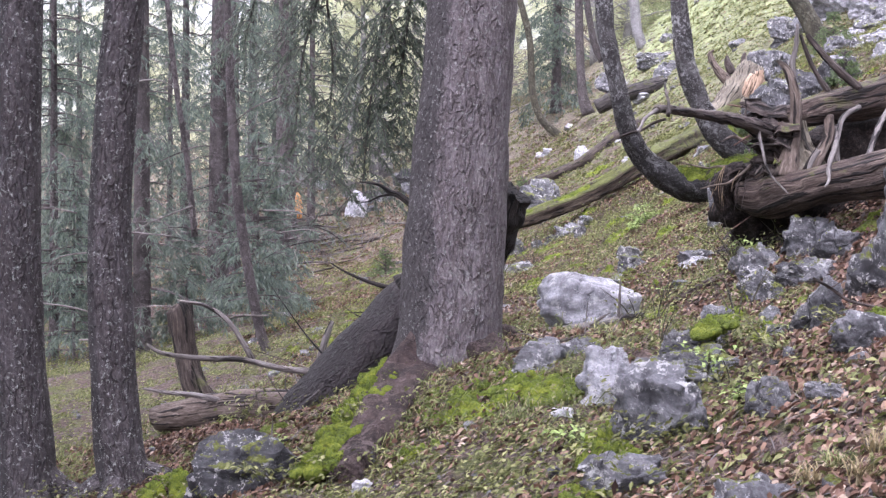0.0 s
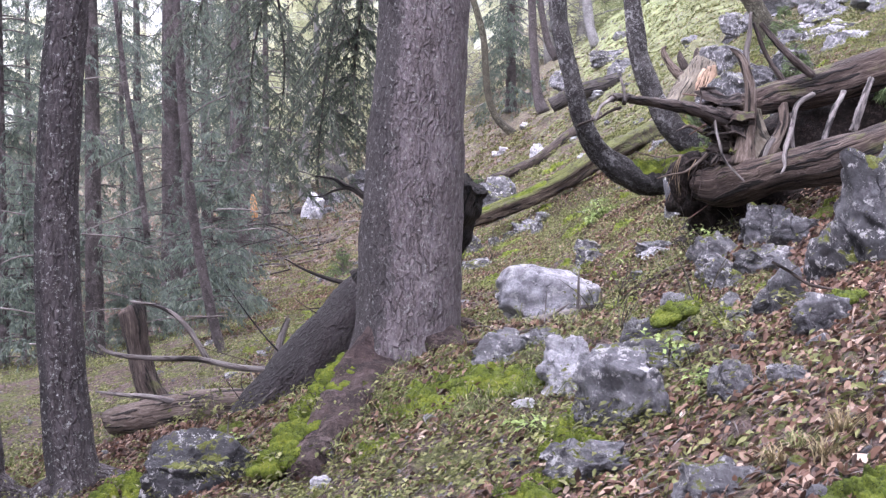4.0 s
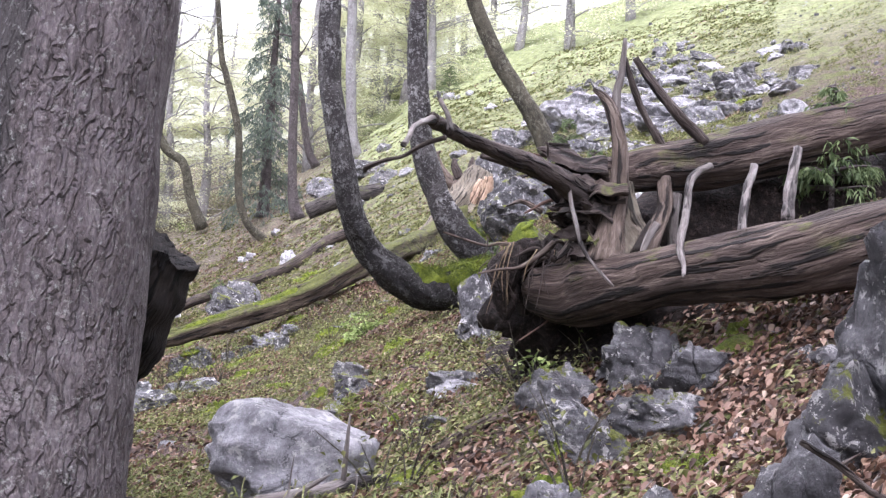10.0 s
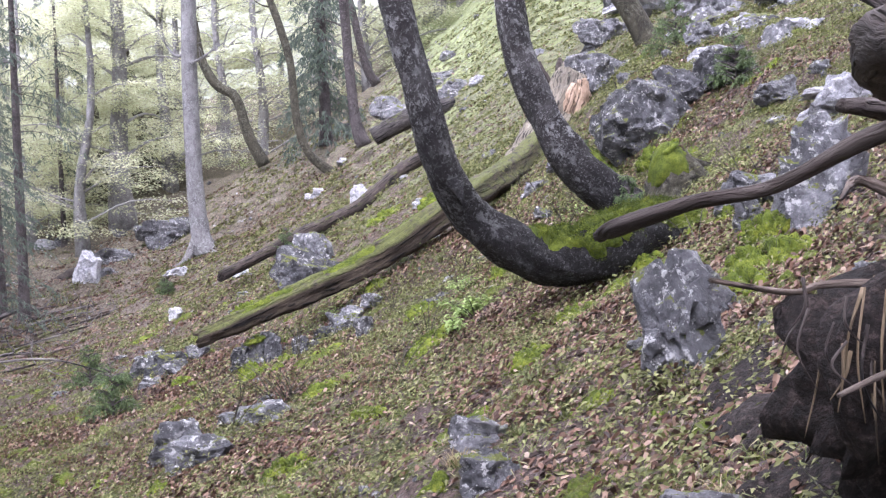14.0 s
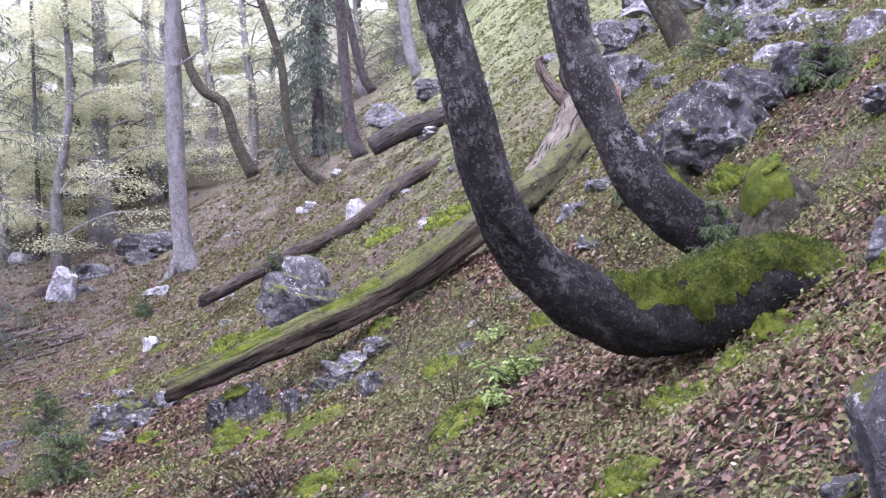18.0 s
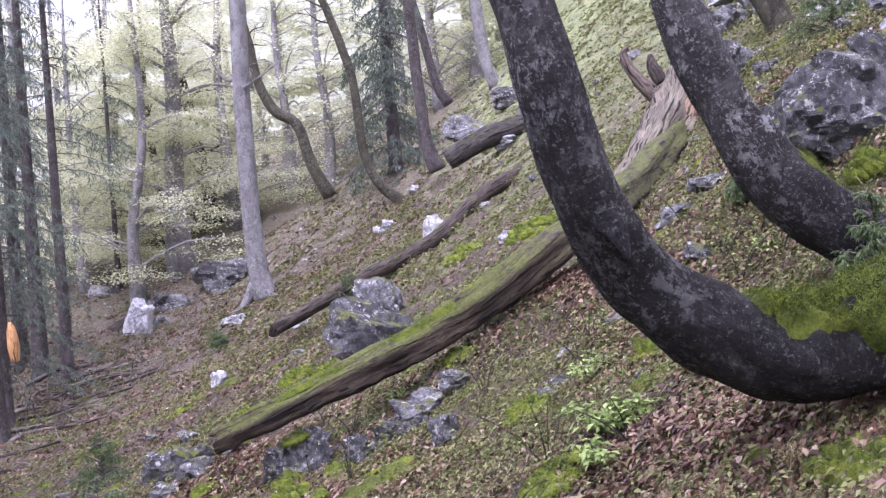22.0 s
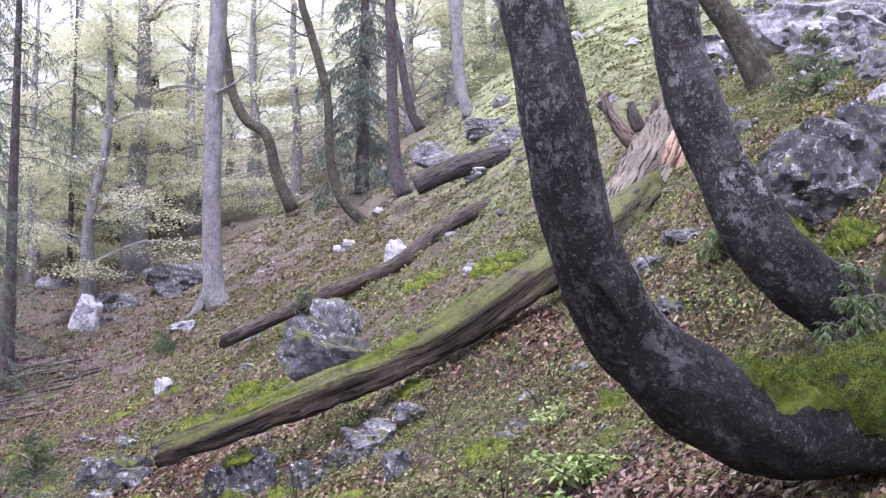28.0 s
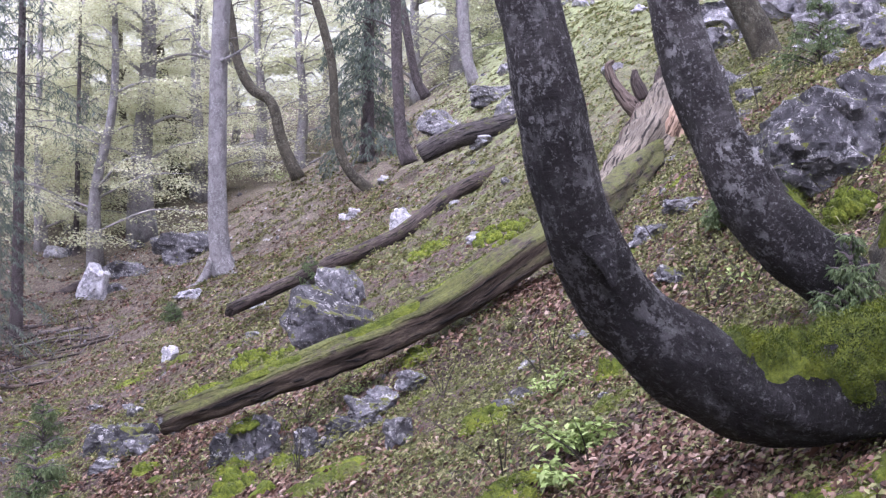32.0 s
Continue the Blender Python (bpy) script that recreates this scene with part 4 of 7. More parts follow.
plain_tree("beech_tree", [(-5.2, 38.5, 1.78, 0.34), (-5.35, 38.5, 2.41, 0.27), (-5.44, 38.5, 3.83, 0.241), (-5.46, 38.5, 6.67, 0.227), (-5.39, 38.5, 9.54, 0.213), (-5.4, 38.5, 13.89, 0.17)], HAZED_BARK, "straight grey tree on the open slope", seed=24, limbs=6, feet=4)
plain_tree("beech_tree", [(-4.25, 46.0, 4.8, 0.229), (-4.78, 46.0, 5.9, 0.183), (-5.13, 46.0, 7.16, 0.167), (-5.8, 46.0, 7.65, 0.167), (-6.27, 46.0, 8.58, 0.152), (-6.48, 46.0, 9.85, 0.137), (-6.79, 46.0, 11.47, 0.137), (-7.15, 46.0, 15.12, 0.107)], MOSSY_BARK, "thin beech with a snaking trunk", seed=25, limbs=4)
plain_tree("beech_tree", [(-1.68, 41.5, 4.11, 0.176), (-2.4, 41.5, 4.77, 0.132), (-2.73, 41.5, 5.79, 0.132), (-2.85, 41.5, 7.52, 0.121), (-3.11, 41.5, 8.63, 0.121), (-3.45, 41.5, 9.73, 0.110), (-3.7, 41.5, 10.68, 0.099), (-4.28, 41.5, 15.16, 0.077)], MOSSY_BARK, "thin curved beech with dark bark", seed=26, limbs=4)
plain_tree("spruce_tree", [(-0.63, 38.0, 4.65, 0.221), (-0.83, 38.0, 5.28, 0.161), (-0.95, 38.0, 6.68, 0.140), (-1.07, 38.0, 9.51, 0.130), (-1.3, 38.0, 13.79, 0.110)], BROWN_BARK, "straight brown-barked tree on the slope", seed=27, limbs=4)
plain_tree("beech_tree", [(-0.23, 48.0, 7.73, 0.191), (-0.62, 48.0, 8.49, 0.150), (-1.04, 48.0, 10.59, 0.136), (-1.36, 48.0, 12.12, 0.122), (-2.0, 48.0, 15.98, 0.109)], BROWN_BARK, "brown leaning tree trunk", seed=28, limbs=4)
plain_tree("beech_tree", [(1.43, 49.0, 8.34, 0.233), (1.12, 49.0, 9.48, 0.214), (0.87, 49.0, 12.44, 0.214), (0.71, 49.0, 16.42, 0.175)], HAZED_BARK, "grey tree trunk high on the slope", seed=29, limbs=4)

# ---- fallen logs ----
def log(line, mat, label, sides=20, rough=0.1, steps=6, seed=0, ridges=0, group="", scale=6.0):
    x, y, z, r = line[0]
    t = thing("fallen_log", x, y, z, label, "log", group)
    limb("trunk", line, mat, t, sides=sides, steps=steps, rough=rough, seed=seed, ridges=ridges, scale=scale, jag=0.8)
    return t


log([(3.08, 25.0, 4.0, 0.215), (1.83, 22.5, 2.98, 0.19), (0.74, 20.2, 2.34, 0.176), (-0.45, 19.6, 1.65, 0.152), (-1.43, 19.2, 1.26, 0.132), (-2.27, 19.0, 0.94, 0.089)], DEAD_MOSS, "long rotten mossy log lying down the slope", seed=31, sides=32, steps=14, rough=0.13, scale=9, ridges=5)
log([(1.58, 32.0, 4.17, 0.153), (0.35, 31.0, 3.54, 0.146), (-0.66, 30.0, 2.71, 0.149), (-1.95, 29.0, 2.1, 0.123), (-3.3, 28.0, 1.41, 0.098)], DEAD_SNAG, "thin dark rotten log lying across the slope", seed=32)
log([(-0.35, 36.0, 4.68, 0.233), (0.48, 36.0, 5.09, 0.259), (1.72, 36.0, 5.44, 0.259)], LOG_GREY, "short broken log on the upper slope", seed=33)
log([(-2.05, 8.0, -0.03, 0.13), (-2.45, 8.1, -0.06, 0.15), (-2.85, 8.3, -0.12, 0.145), (-3.53, 8.7, -0.28, 0.11)], DEAD, "bare grey log lying behind the spruce", seed=37)


# ---- the leaning broken tree behind the spruce ----
def snag():
    line = [(-2.25, 7.85, -0.50, 0.16), (-2.13, 7.80, -0.16, 0.225), (-1.90, 7.75, 0.14, 0.24), (-1.60, 7.67, 0.46, 0.222), (-1.25, 7.6, 0.84, 0.207)]
    top = [(-1.27, 7.6, 0.82, 0.211), (-1.02, 7.6, 1.06, 0.22), (-0.83, 7.53, 1.26, 0.22), (-0.72, 7.45, 1.43, 0.20), (-0.64, 7.4, 1.57, 0.16)]
    x, y, z, r = line[0]
    t = thing("leaning_snag", x, y, z, "broken rotten tree leaning behind the spruce with a black charred top", "snag")
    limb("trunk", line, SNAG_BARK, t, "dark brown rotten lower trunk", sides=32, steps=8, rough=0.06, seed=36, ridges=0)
    limb("charred_top", top, DEAD_DARK, t, "black charred broken top", sides=44, steps=12, rough=0.10, scale=18, seed=41, jag=0.45)
    limb("dead_branch", [(-1.28, 7.8, 1.42, 0.028), (-1.42, 7.8, 1.53, 0.022), (-1.50, 7.8, 1.56, 0.020), (-1.58, 7.8, 1.61, 0.010), (-1.72, 7.8, 1.63, 0.004)], DEAD_DARK, t, sides=8, steps=4, rough=0.12, seed=0)
    limb("dead_branch", [(-1.47, 7.8, 1.55, 0.014), (-1.57, 7.8, 1.53, 0.008), (-1.66, 7.8, 1.49, 0.005), (-1.75, 7.8, 1.49, 0.002)], DEAD_DARK, t, sides=8, steps=4, rough=0.12, seed=1)
    limb("dead_branch", [(-1.38, 7.9, 0.86, 0.022), (-1.60, 7.9, 0.90, 0.017), (-1.80, 7.9, 0.97, 0.010), (-1.95, 7.9, 1.05, 0.004)], DEAD_DARK, t, sides=8, steps=4, rough=0.12, seed=2)
    limb("dead_branch", [(-1.88, 7.7, 0.29, 0.027), (-2.21, 7.7, 0.3, 0.023), (-2.54, 7.7, 0.36, 0.019), (-2.88, 7.7, 0.36, 0.019), (-3.14, 7.7, 0.39, 0.015), (-3.24, 7.7, 0.45, 0.008)], GREY_WOOD, t, sides=8, steps=4, rough=0.12, seed=3)
    limb("dead_branch", [(-2.74, 8.2, -0.06, 0.025), (-3.03, 8.2, 0.0, 0.021), (-3.3, 8.2, 0.02, 0.016), (-3.48, 8.2, 0.04, 0.008)], GREY_WOOD, t, sides=8, steps=4, rough=0.12, seed=4)
    limb("dead_branch", [(-2.04, 7.9, 0.25, 0.036), (-1.99, 7.9, 0.46, 0.028), (-1.93, 7.9, 0.63, 0.016)], GREY_WOOD, t, sides=8, steps=4, rough=0.12, seed=5)
    limb("dead_branch", [(-3.03, 9.5, 0.11, 0.029), (-3.23, 9.5, 0.41, 0.024), (-3.44, 9.5, 0.56, 0.019), (-3.72, 9.5, 0.61, 0.01)], GREY_WOOD, t, sides=8, steps=4, rough=0.12, seed=6)
    limb("dead_branch", [(-2.18, 7.4, -0.3, 0.026), (-2.01, 7.4, 0.06, 0.022), (-1.89, 7.4, 0.21, 0.011)], GREY_WOOD, t, sides=8, steps=4, rough=0.12, seed=7)
    limb("dead_branch", [(-1.69, 7.2, 0.06, 0.022), (-1.81, 7.2, -0.17, 0.022), (-1.97, 7.2, -0.36, 0.025)], GREY_WOOD, t, sides=8, steps=4, rough=0.12, seed=8)
    limb("dead_branch", [(-2.39, 7.3, -0.55, 0.026), (-2.27, 7.3, -0.32, 0.026), (-2.03, 7.3, -0.04, 0.018), (-1.95, 7.3, 0.08, 0.011)], GREY_WOOD, t, sides=8, steps=4, rough=0.12, seed=9)
    limb("dead_branch", [(-1.5, 7.2, 0.25, 0.018), (-1.69, 7.2, 0.1, 0.018), (-1.85, 7.2, -0.13, 0.018), (-2.04, 7.2, -0.4, 0.014)], GREY_WOOD, t, sides=8, steps=4, rough=0.12, seed=10)
    # thin dead twigs standing off its lower side
    rng = np.random.RandomState(17)
    way = spline(line, 8)
    for k in range(18):
        a = way[rng.randint(4, len(way) - 2)][:3]
        d = np.array([rng.uniform(-1, 0.2), rng.uniform(-0.5, 0.4), rng.uniform(-0.25, 0.9)])
        ln = rng.uniform(0.25, 0.75)
        limb("twig", [(*a, 0.009), (*(a + d * ln * 0.5 + rng.normal(size=3) * 0.05), 0.006), (*(a + d * ln + rng.normal(size=3) * 0.09), 0.0015)], (DEAD_DARK, GREY_WOOD, DEAD)[k % 3], t, sides=5, steps=4, rough=0.1, seed=k)


snag()


def torn_layer(t, q, length, rise, wide, thick, seed, mat):
    """A flat tongue of torn wood with a frayed end, running away from q."""
    rng = np.random.RandomState(seed)
    m, w = 24, 15
    s, c = np.meshgrid(np.linspace(0, 1, m), np.linspace(-1, 1, w), indexing="ij")
    fray = 1 - 0.7 * (0.6 * vnoise(c * 3.3 + seed, c * 0, seed) + 0.6 * vnoise(c * 9 + seed, c * 0, seed + 4) + 0.5) * s
    way = rng.uniform(-0.5, 0.15)
    X = q[0] - length * s * fray
    Y = q[1] + way * length * s + wide * c * (1 - 0.55 * s)
    Z = q[2] + rise * length * s + 0.06 * vnoise(s * 3 + seed, c * 1.2, seed) + 0.035 * vnoise(s * 2, c * 6 + seed, seed + 1) + 0.018 * vnoise(s * 5, c * 14, seed + 2) - 0.05 * c * c
    top = np.stack([X, Y, Z], -1)
    edge = np.maximum(np.abs(c) ** 4, s**5)
    low = top - np.stack([0 * s, 0 * s, thick * (1.6 - s) * (1 - 0.85 * edge)], -1)
    v = np.concatenate([top.reshape(-1, 3), low.reshape(-1, 3)])
    g = np.stack([c * wide + seed, 0 * s + 0.3 * seed, s * length], -1).reshape(-1, 3)
    i, j = np.meshgrid(np.arange(m - 1), np.arange(w - 1), indexing="ij")
    f = np.stack([i * w + j, i * w + j + 1, (i + 1) * w + j + 1, (i + 1) * w + j], -1).reshape(-1, 4)
    n = m * w
    rim = [k * w for k in range(m)] + [(m - 1) * w + k for k in range(1, w)] + [k * w + w - 1 for k in range(m - 2, -1, -1)] + [k for k in range(w - 2, 0, -1)]
    side = [[a, b, b + n, a + n] for a, b in zip(rim, rim[1:] + rim[:1])]
    raw("torn_layer", v - np.array(t.location), f.tolist() + (f[:, ::-1] + n).tolist() + side, mat, t, grain=np.vstack([g, g + (0, 0.05, 0)]))


# ---- the uprooted tree: two trunks, a torn root collar and roots ----
def uprooted_tree():
    low = [(1.01, 8.85, 1.6, 0.033), (1.04, 8.8, 1.59, 0.103), (1.1, 8.7, 1.57, 0.146), (1.24, 8.6, 1.57, 0.161), (1.4, 8.35, 1.62, 0.14), (1.57, 8.1, 1.67, 0.138), (2.0, 7.8, 1.755, 0.168), (2.68, 7.6, 1.92, 0.19)]
    x, y, z, r = low[0]
    t = thing("uprooted_tree", x, y, z, "uprooted dead tree with two weathered trunks and torn roots", "dead tree")
    limb("lower_trunk", low, LOGWOOD, t, "weathered lower trunk", sides=48, steps=12, rough=0.05, seed=34, ridges=7)
    limb("upper_trunk", [(1.25, 8.6, 2.14, 0.076), (1.52, 8.7, 2.21, 0.11), (1.87, 8.8, 2.29, 0.136), (2.55, 8.75, 2.49, 0.153), (3.57, 8.7, 2.8, 0.137)], LOGWOOD, t, "weathered upper trunk", sides=48, steps=12, rough=0.05, seed=35, ridges=6)
    limb("root_collar", [(1.46, 8.62, 1.64, 0.207), (1.43, 8.62, 1.72, 0.184), (1.41, 8.62, 1.82, 0.144), (1.39, 8.62, 1.92, 0.103), (1.38, 8.62, 2.03, 0.074), (1.38, 8.62, 2.13, 0.054)], DEAD_PALE, t, "pale bare wood of the root collar", sides=56, steps=12, rough=0.11, scale=4, seed=36, ridges=9)
    limb("standing_root", [(1.3, 8.5, 1.71, 0.101), (1.32, 8.52, 1.89, 0.066), (1.35, 8.53, 2.1, 0.049), (1.35, 8.55, 2.31, 0.038), (1.31, 8.57, 2.46, 0.031), (1.27, 8.58, 2.53, 0.022), (1.22, 8.6, 2.57, 0.009)], DEAD, t, sides=16, steps=6, rough=0.08, seed=2)
    limb("standing_root", [(1.34, 8.58, 2.43, 0.022), (1.33, 8.58, 2.55, 0.022), (1.35, 8.58, 2.66, 0.018), (1.36, 8.58, 2.83, 0.011)], GREY_WOOD, t, sides=12, steps=6, rough=0.08, seed=3)
    for k, b in enumerate((
        [(1.61, 8.65, 2.17, 0.032), (1.59, 8.57, 2.01, 0.036), (1.52, 8.48, 1.88, 0.044), (1.45, 8.4, 1.75, 0.056)],
        [(1.25, 8.55, 2.01, 0.04), (1.23, 8.6, 1.87, 0.049), (1.16, 8.65, 1.73, 0.059), (1.09, 8.7, 1.66, 0.046)],
    )):
        limb("buttress", b, DEAD, t, sides=20, steps=8, rough=0.14, seed=80 + k, ridges=5)
    limb("bent_root", [(1.18, 8.55, 2.04, 0.058), (0.98, 8.32, 2.09, 0.05), (0.78, 8.09, 2.11, 0.04), (0.59, 7.87, 2.12, 0.032), (0.44, 7.64, 2.12, 0.028), (0.35, 7.41, 2.11, 0.028), (0.3, 7.18, 2.08, 0.023)], DEAD_DARK2, t, sides=16, steps=8, rough=0.2, scale=12, seed=0, jag=0.0)
    limb("bent_root", [(0.3, 7.18, 2.08, 0.016), (0.26, 7.09, 2.05, 0.011), (0.22, 7.0, 2.01, 0.009), (0.2, 6.92, 1.96, 0.009), (0.18, 6.83, 1.92, 0.010)], GREY_WOOD, t, sides=16, steps=8, rough=0.2, scale=12, seed=1, jag=0.6)
    limb("bent_root", [(0.36, 7.25, 2.03, 0.009), (0.29, 7.31, 2.01, 0.009), (0.22, 7.38, 1.97, 0.008), (0.16, 7.44, 1.96, 0.008), (0.1, 7.51, 1.94, 0.009), (0.09, 7.57, 1.93, 0.006)], DEAD_DARK2, t, sides=16, steps=8, rough=0.2, scale=12, seed=2, jag=0.6)
    limb("bent_root", [(0.38, 7.3, 2.06, 0.013), (0.39, 7.48, 2.15, 0.01), (0.38, 7.66, 2.24, 0.009), (0.38, 7.84, 2.32, 0.006)], DEAD_DARK2, t, sides=16, steps=8, rough=0.2, scale=12, seed=3, jag=0.0)
    limb("bent_root", [(1.12, 8.5, 2.06, 0.031), (0.91, 8.4, 2.11, 0.026), (0.76, 8.3, 2.13, 0.021), (0.63, 8.2, 2.13, 0.012)], DEAD_DARK2, t, sides=16, steps=8, rough=0.2, scale=12, seed=4, jag=0.0)
    limb("bent_root", [(1.83, 8.7, 2.37, 0.032), (1.68, 8.7, 2.51, 0.027), (1.55, 8.7, 2.64, 0.023), (1.45, 8.7, 2.77, 0.018)], DEAD_DARK2, t, sides=16, steps=8, rough=0.2, scale=12, seed=5, jag=0.0)
    limb("bent_root", [(1.63, 8.75, 2.34, 0.023), (1.54, 8.75, 2.47, 0.019), (1.47, 8.75, 2.61, 0.016), (1.41, 8.75, 2.78, 0.012)], DEAD_DARK2, t, sides=16, steps=8, rough=0.2, scale=12, seed=6, jag=0.0)
    limb("bent_root", [(1.31, 8.6, 2.19, 0.027), (1.15, 8.6, 2.19, 0.022), (1.01, 8.6, 2.16, 0.016), (0.89, 8.6, 2.11, 0.007)], DEAD_DARK2, t, sides=16, steps=8, rough=0.2, scale=12, seed=7, jag=0.0)
    limb("bare_stick", [(1.08, 8.4, 2.04, 0.011), (1.1, 8.33, 1.89, 0.011), (1.14, 8.27, 1.74, 0.008), (1.26, 8.2, 1.59, 0.006)], GREY_WOOD, t, sides=16, steps=8, rough=0.2, scale=12, seed=8, jag=0.0)
    limb("bare_stick", [(1.79, 8.5, 2.22, 0.018), (1.65, 8.35, 2.13, 0.019), (1.58, 8.2, 1.95, 0.018), (1.51, 8.05, 1.79, 0.018), (1.48, 7.9, 1.68, 0.011), (1.43, 7.75, 1.63, 0.007)], GREY_WOOD, t, sides=16, steps=8, rough=0.2, scale=12, seed=9, jag=0.0)
    limb("bare_stick", [(1.99, 8.45, 2.23, 0.019), (1.85, 8.18, 2.04, 0.02), (1.73, 7.9, 1.83, 0.019)], GREY_WOOD, t, sides=16, steps=8, rough=0.2, scale=12, seed=10, jag=0.0)
    limb("bare_stick", [(2.14, 8.3, 2.3, 0.023), (2.01, 8.07, 2.07, 0.026), (1.91, 7.85, 1.9, 0.026)], GREY_WOOD, t, sides=16, steps=8, rough=0.2, scale=12, seed=11, jag=0.0)
    limb("bare_stick", [(1.66, 8.6, 2.09, 0.027), (1.65, 8.6, 1.92, 0.029), (1.67, 8.6, 1.78, 0.029)], GREY_WOOD, t, sides=16, steps=8, rough=0.2, scale=12, seed=12, jag=0.0)
    limb("bare_stick", [(1.48, 8.3, 1.9, 0.019), (1.44, 8.3, 1.83, 0.017), (1.41, 8.3, 1.74, 0.015)], GREY_WOOD, t, sides=16, steps=8, rough=0.2, scale=12, seed=13, jag=0.0)
    # torn layers of root wood, one over another, with broken ends
    rng = np.random.RandomState(5)
    a = np.array((1.29, 8.65, 1.92))
    for k in range(24):
        h = -0.16 + 0.46 * k / 23
        q = a + np.array([rng.uniform(-0.02, 0.10), rng.uniform(-0.16, 0.30), h])
        ln = rng.uniform(0.16, 0.36) * (0.7 + 0.5 * k / 23)
        rise = rng.uniform(-0.10, 0.16)
        torn_layer(t, q, ln, rise, rng.uniform(0.05, 0.11), rng.uniform(0.012, 0.03), 300 + k, (DEAD_DARK2, LOGWOOD, DEAD_DARK2)[k % 3])
    for k in range(9):
        q = a + np.array([rng.uniform(-0.25, 0.05), rng.uniform(-0.15, 0.25), rng.uniform(-0.28, 0.32)])
        ln = rng.uniform(0.12, 0.4)
        r0 = rng.uniform(0.005, 0.013)
        limb("root_splinter", [(*q, r0 * 1.4), (q[0] - ln * 0.5, q[1] + rng.uniform(-0.06, 0.06), q[2] + rng.uniform(-0.05, 0.05), r0), (q[0] - ln, q[1] + rng.uniform(-0.15, 0.1), q[2] + ln * rng.uniform(-0.4, 0.3), r0 * 0.45)], (DEAD, DEAD_DARK2, ROOT)[k % 3], t, sides=7, steps=5, rough=0.3, scale=14, seed=k)
    # the mossy mat of roots that hangs down beside the hollow
    for k, b in enumerate((
        [(1.02, 8.75, 1.79, 0.054), (0.93, 8.74, 1.76, 0.069), (0.87, 8.73, 1.67, 0.076), (0.86, 8.73, 1.57, 0.066), (0.87, 8.74, 1.48, 0.045), (0.88, 8.75, 1.42, 0.016)],
        [(1.09, 8.85, 1.76, 0.067), (1.01, 8.84, 1.68, 0.078), (0.99, 8.82, 1.58, 0.074), (0.98, 8.81, 1.5, 0.051), (0.97, 8.8, 1.45, 0.016)],
        [(1.23, 9.0, 1.63, 0.069), (1.15, 8.99, 1.59, 0.081), (1.11, 8.97, 1.53, 0.073), (1.09, 8.96, 1.47, 0.049), (1.08, 8.95, 1.43, 0.016)],
    )):
        limb("root_mat", b, EARTH, t, "hanging mat of roots, earth and moss", sides=28, steps=9, rough=0.28, scale=13, seed=60 + k)
    # a near-black filler added for the shade between the two trunks
    limb("hollow_wood", [(1.38, 8.98, 1.74, 0.10), (1.55, 9.05, 1.88, 0.20), (1.95, 9.1, 2.00, 0.24), (2.6, 9.05, 2.15, 0.25), (3.4, 9.0, 2.38, 0.22)], EARTH, t, "near-black filler for the shade between the trunks", sides=28, steps=9, rough=0.16, scale=8, seed=67)
    # an earth bank, near black to paint the shade below the lower trunk
    limb("earth_bank", [(1.02, 9.1, 1.30, 0.08), (1.30, 9.1, 1.38, 0.16), (1.60, 8.95, 1.41, 0.165), (1.82, 8.7, 1.45, 0.128), (2.1, 8.5, 1.54, 0.123), (2.61, 8.3, 1.66, 0.125)], EARTH, t, "near-black earth bank filling in shade below the lower trunk", sides=28, steps=10, rough=0.2, scale=7, seed=66)
    for k in range(6):
        q = a + np.array([rng.uniform(-0.40, -0.05), rng.uniform(-0.2, 0.2), rng.uniform(-0.35, 0.3)])
        pts = [(*q, rng.uniform(0.008, 0.02))]
        d = np.array([rng.uniform(-1, 0.3), rng.uniform(-0.6, 0.3), rng.uniform(-1, 0.6)])
        for step in range(4):
            q = q + d * rng.uniform(0.05, 0.11)
            d = d + rng.normal(size=3) * 0.5
            pts.append((*q, pts[-1][3] * 0.75))
        limb("curled_root", pts, (ROOT, DEAD_DARK2, DEAD)[k % 3], t, sides=7, steps=5, rough=0.2, seed=k)
    # hanging roots and fibres at the plate's edge
    for k in range(46):
        q = np.array((0.91, 8.62, 1.76)) + (rng.uniform(-0.14, 0.32), rng.uniform(-0.12, 0.3), rng.uniform(-0.1, 0.06))
        ln = rng.uniform(0.08, 0.30)
        limb("hanging_root", [(*q, rng.uniform(0.002, 0.006)), (q[0] - rng.uniform(0, 0.05), q[1] - 0.03, q[2] - ln * 0.5, 0.003), (q[0] - rng.uniform(-0.03, 0.08), q[1] - 0.02, q[2] - ln, 0.0012)], (STRAW, DEAD_DARK2, DEAD_DARK2)[k % 3], t, sides=5, steps=4, rough=0.15, seed=k)
    # the earth held by the roots, near black to fill the void below
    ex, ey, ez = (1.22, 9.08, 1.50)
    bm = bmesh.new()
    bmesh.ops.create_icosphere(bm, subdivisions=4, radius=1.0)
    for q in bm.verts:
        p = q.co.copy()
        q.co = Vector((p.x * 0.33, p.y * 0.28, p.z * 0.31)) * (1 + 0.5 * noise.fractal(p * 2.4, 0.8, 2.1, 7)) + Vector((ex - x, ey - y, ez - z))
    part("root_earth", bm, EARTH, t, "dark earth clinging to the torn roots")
    return t


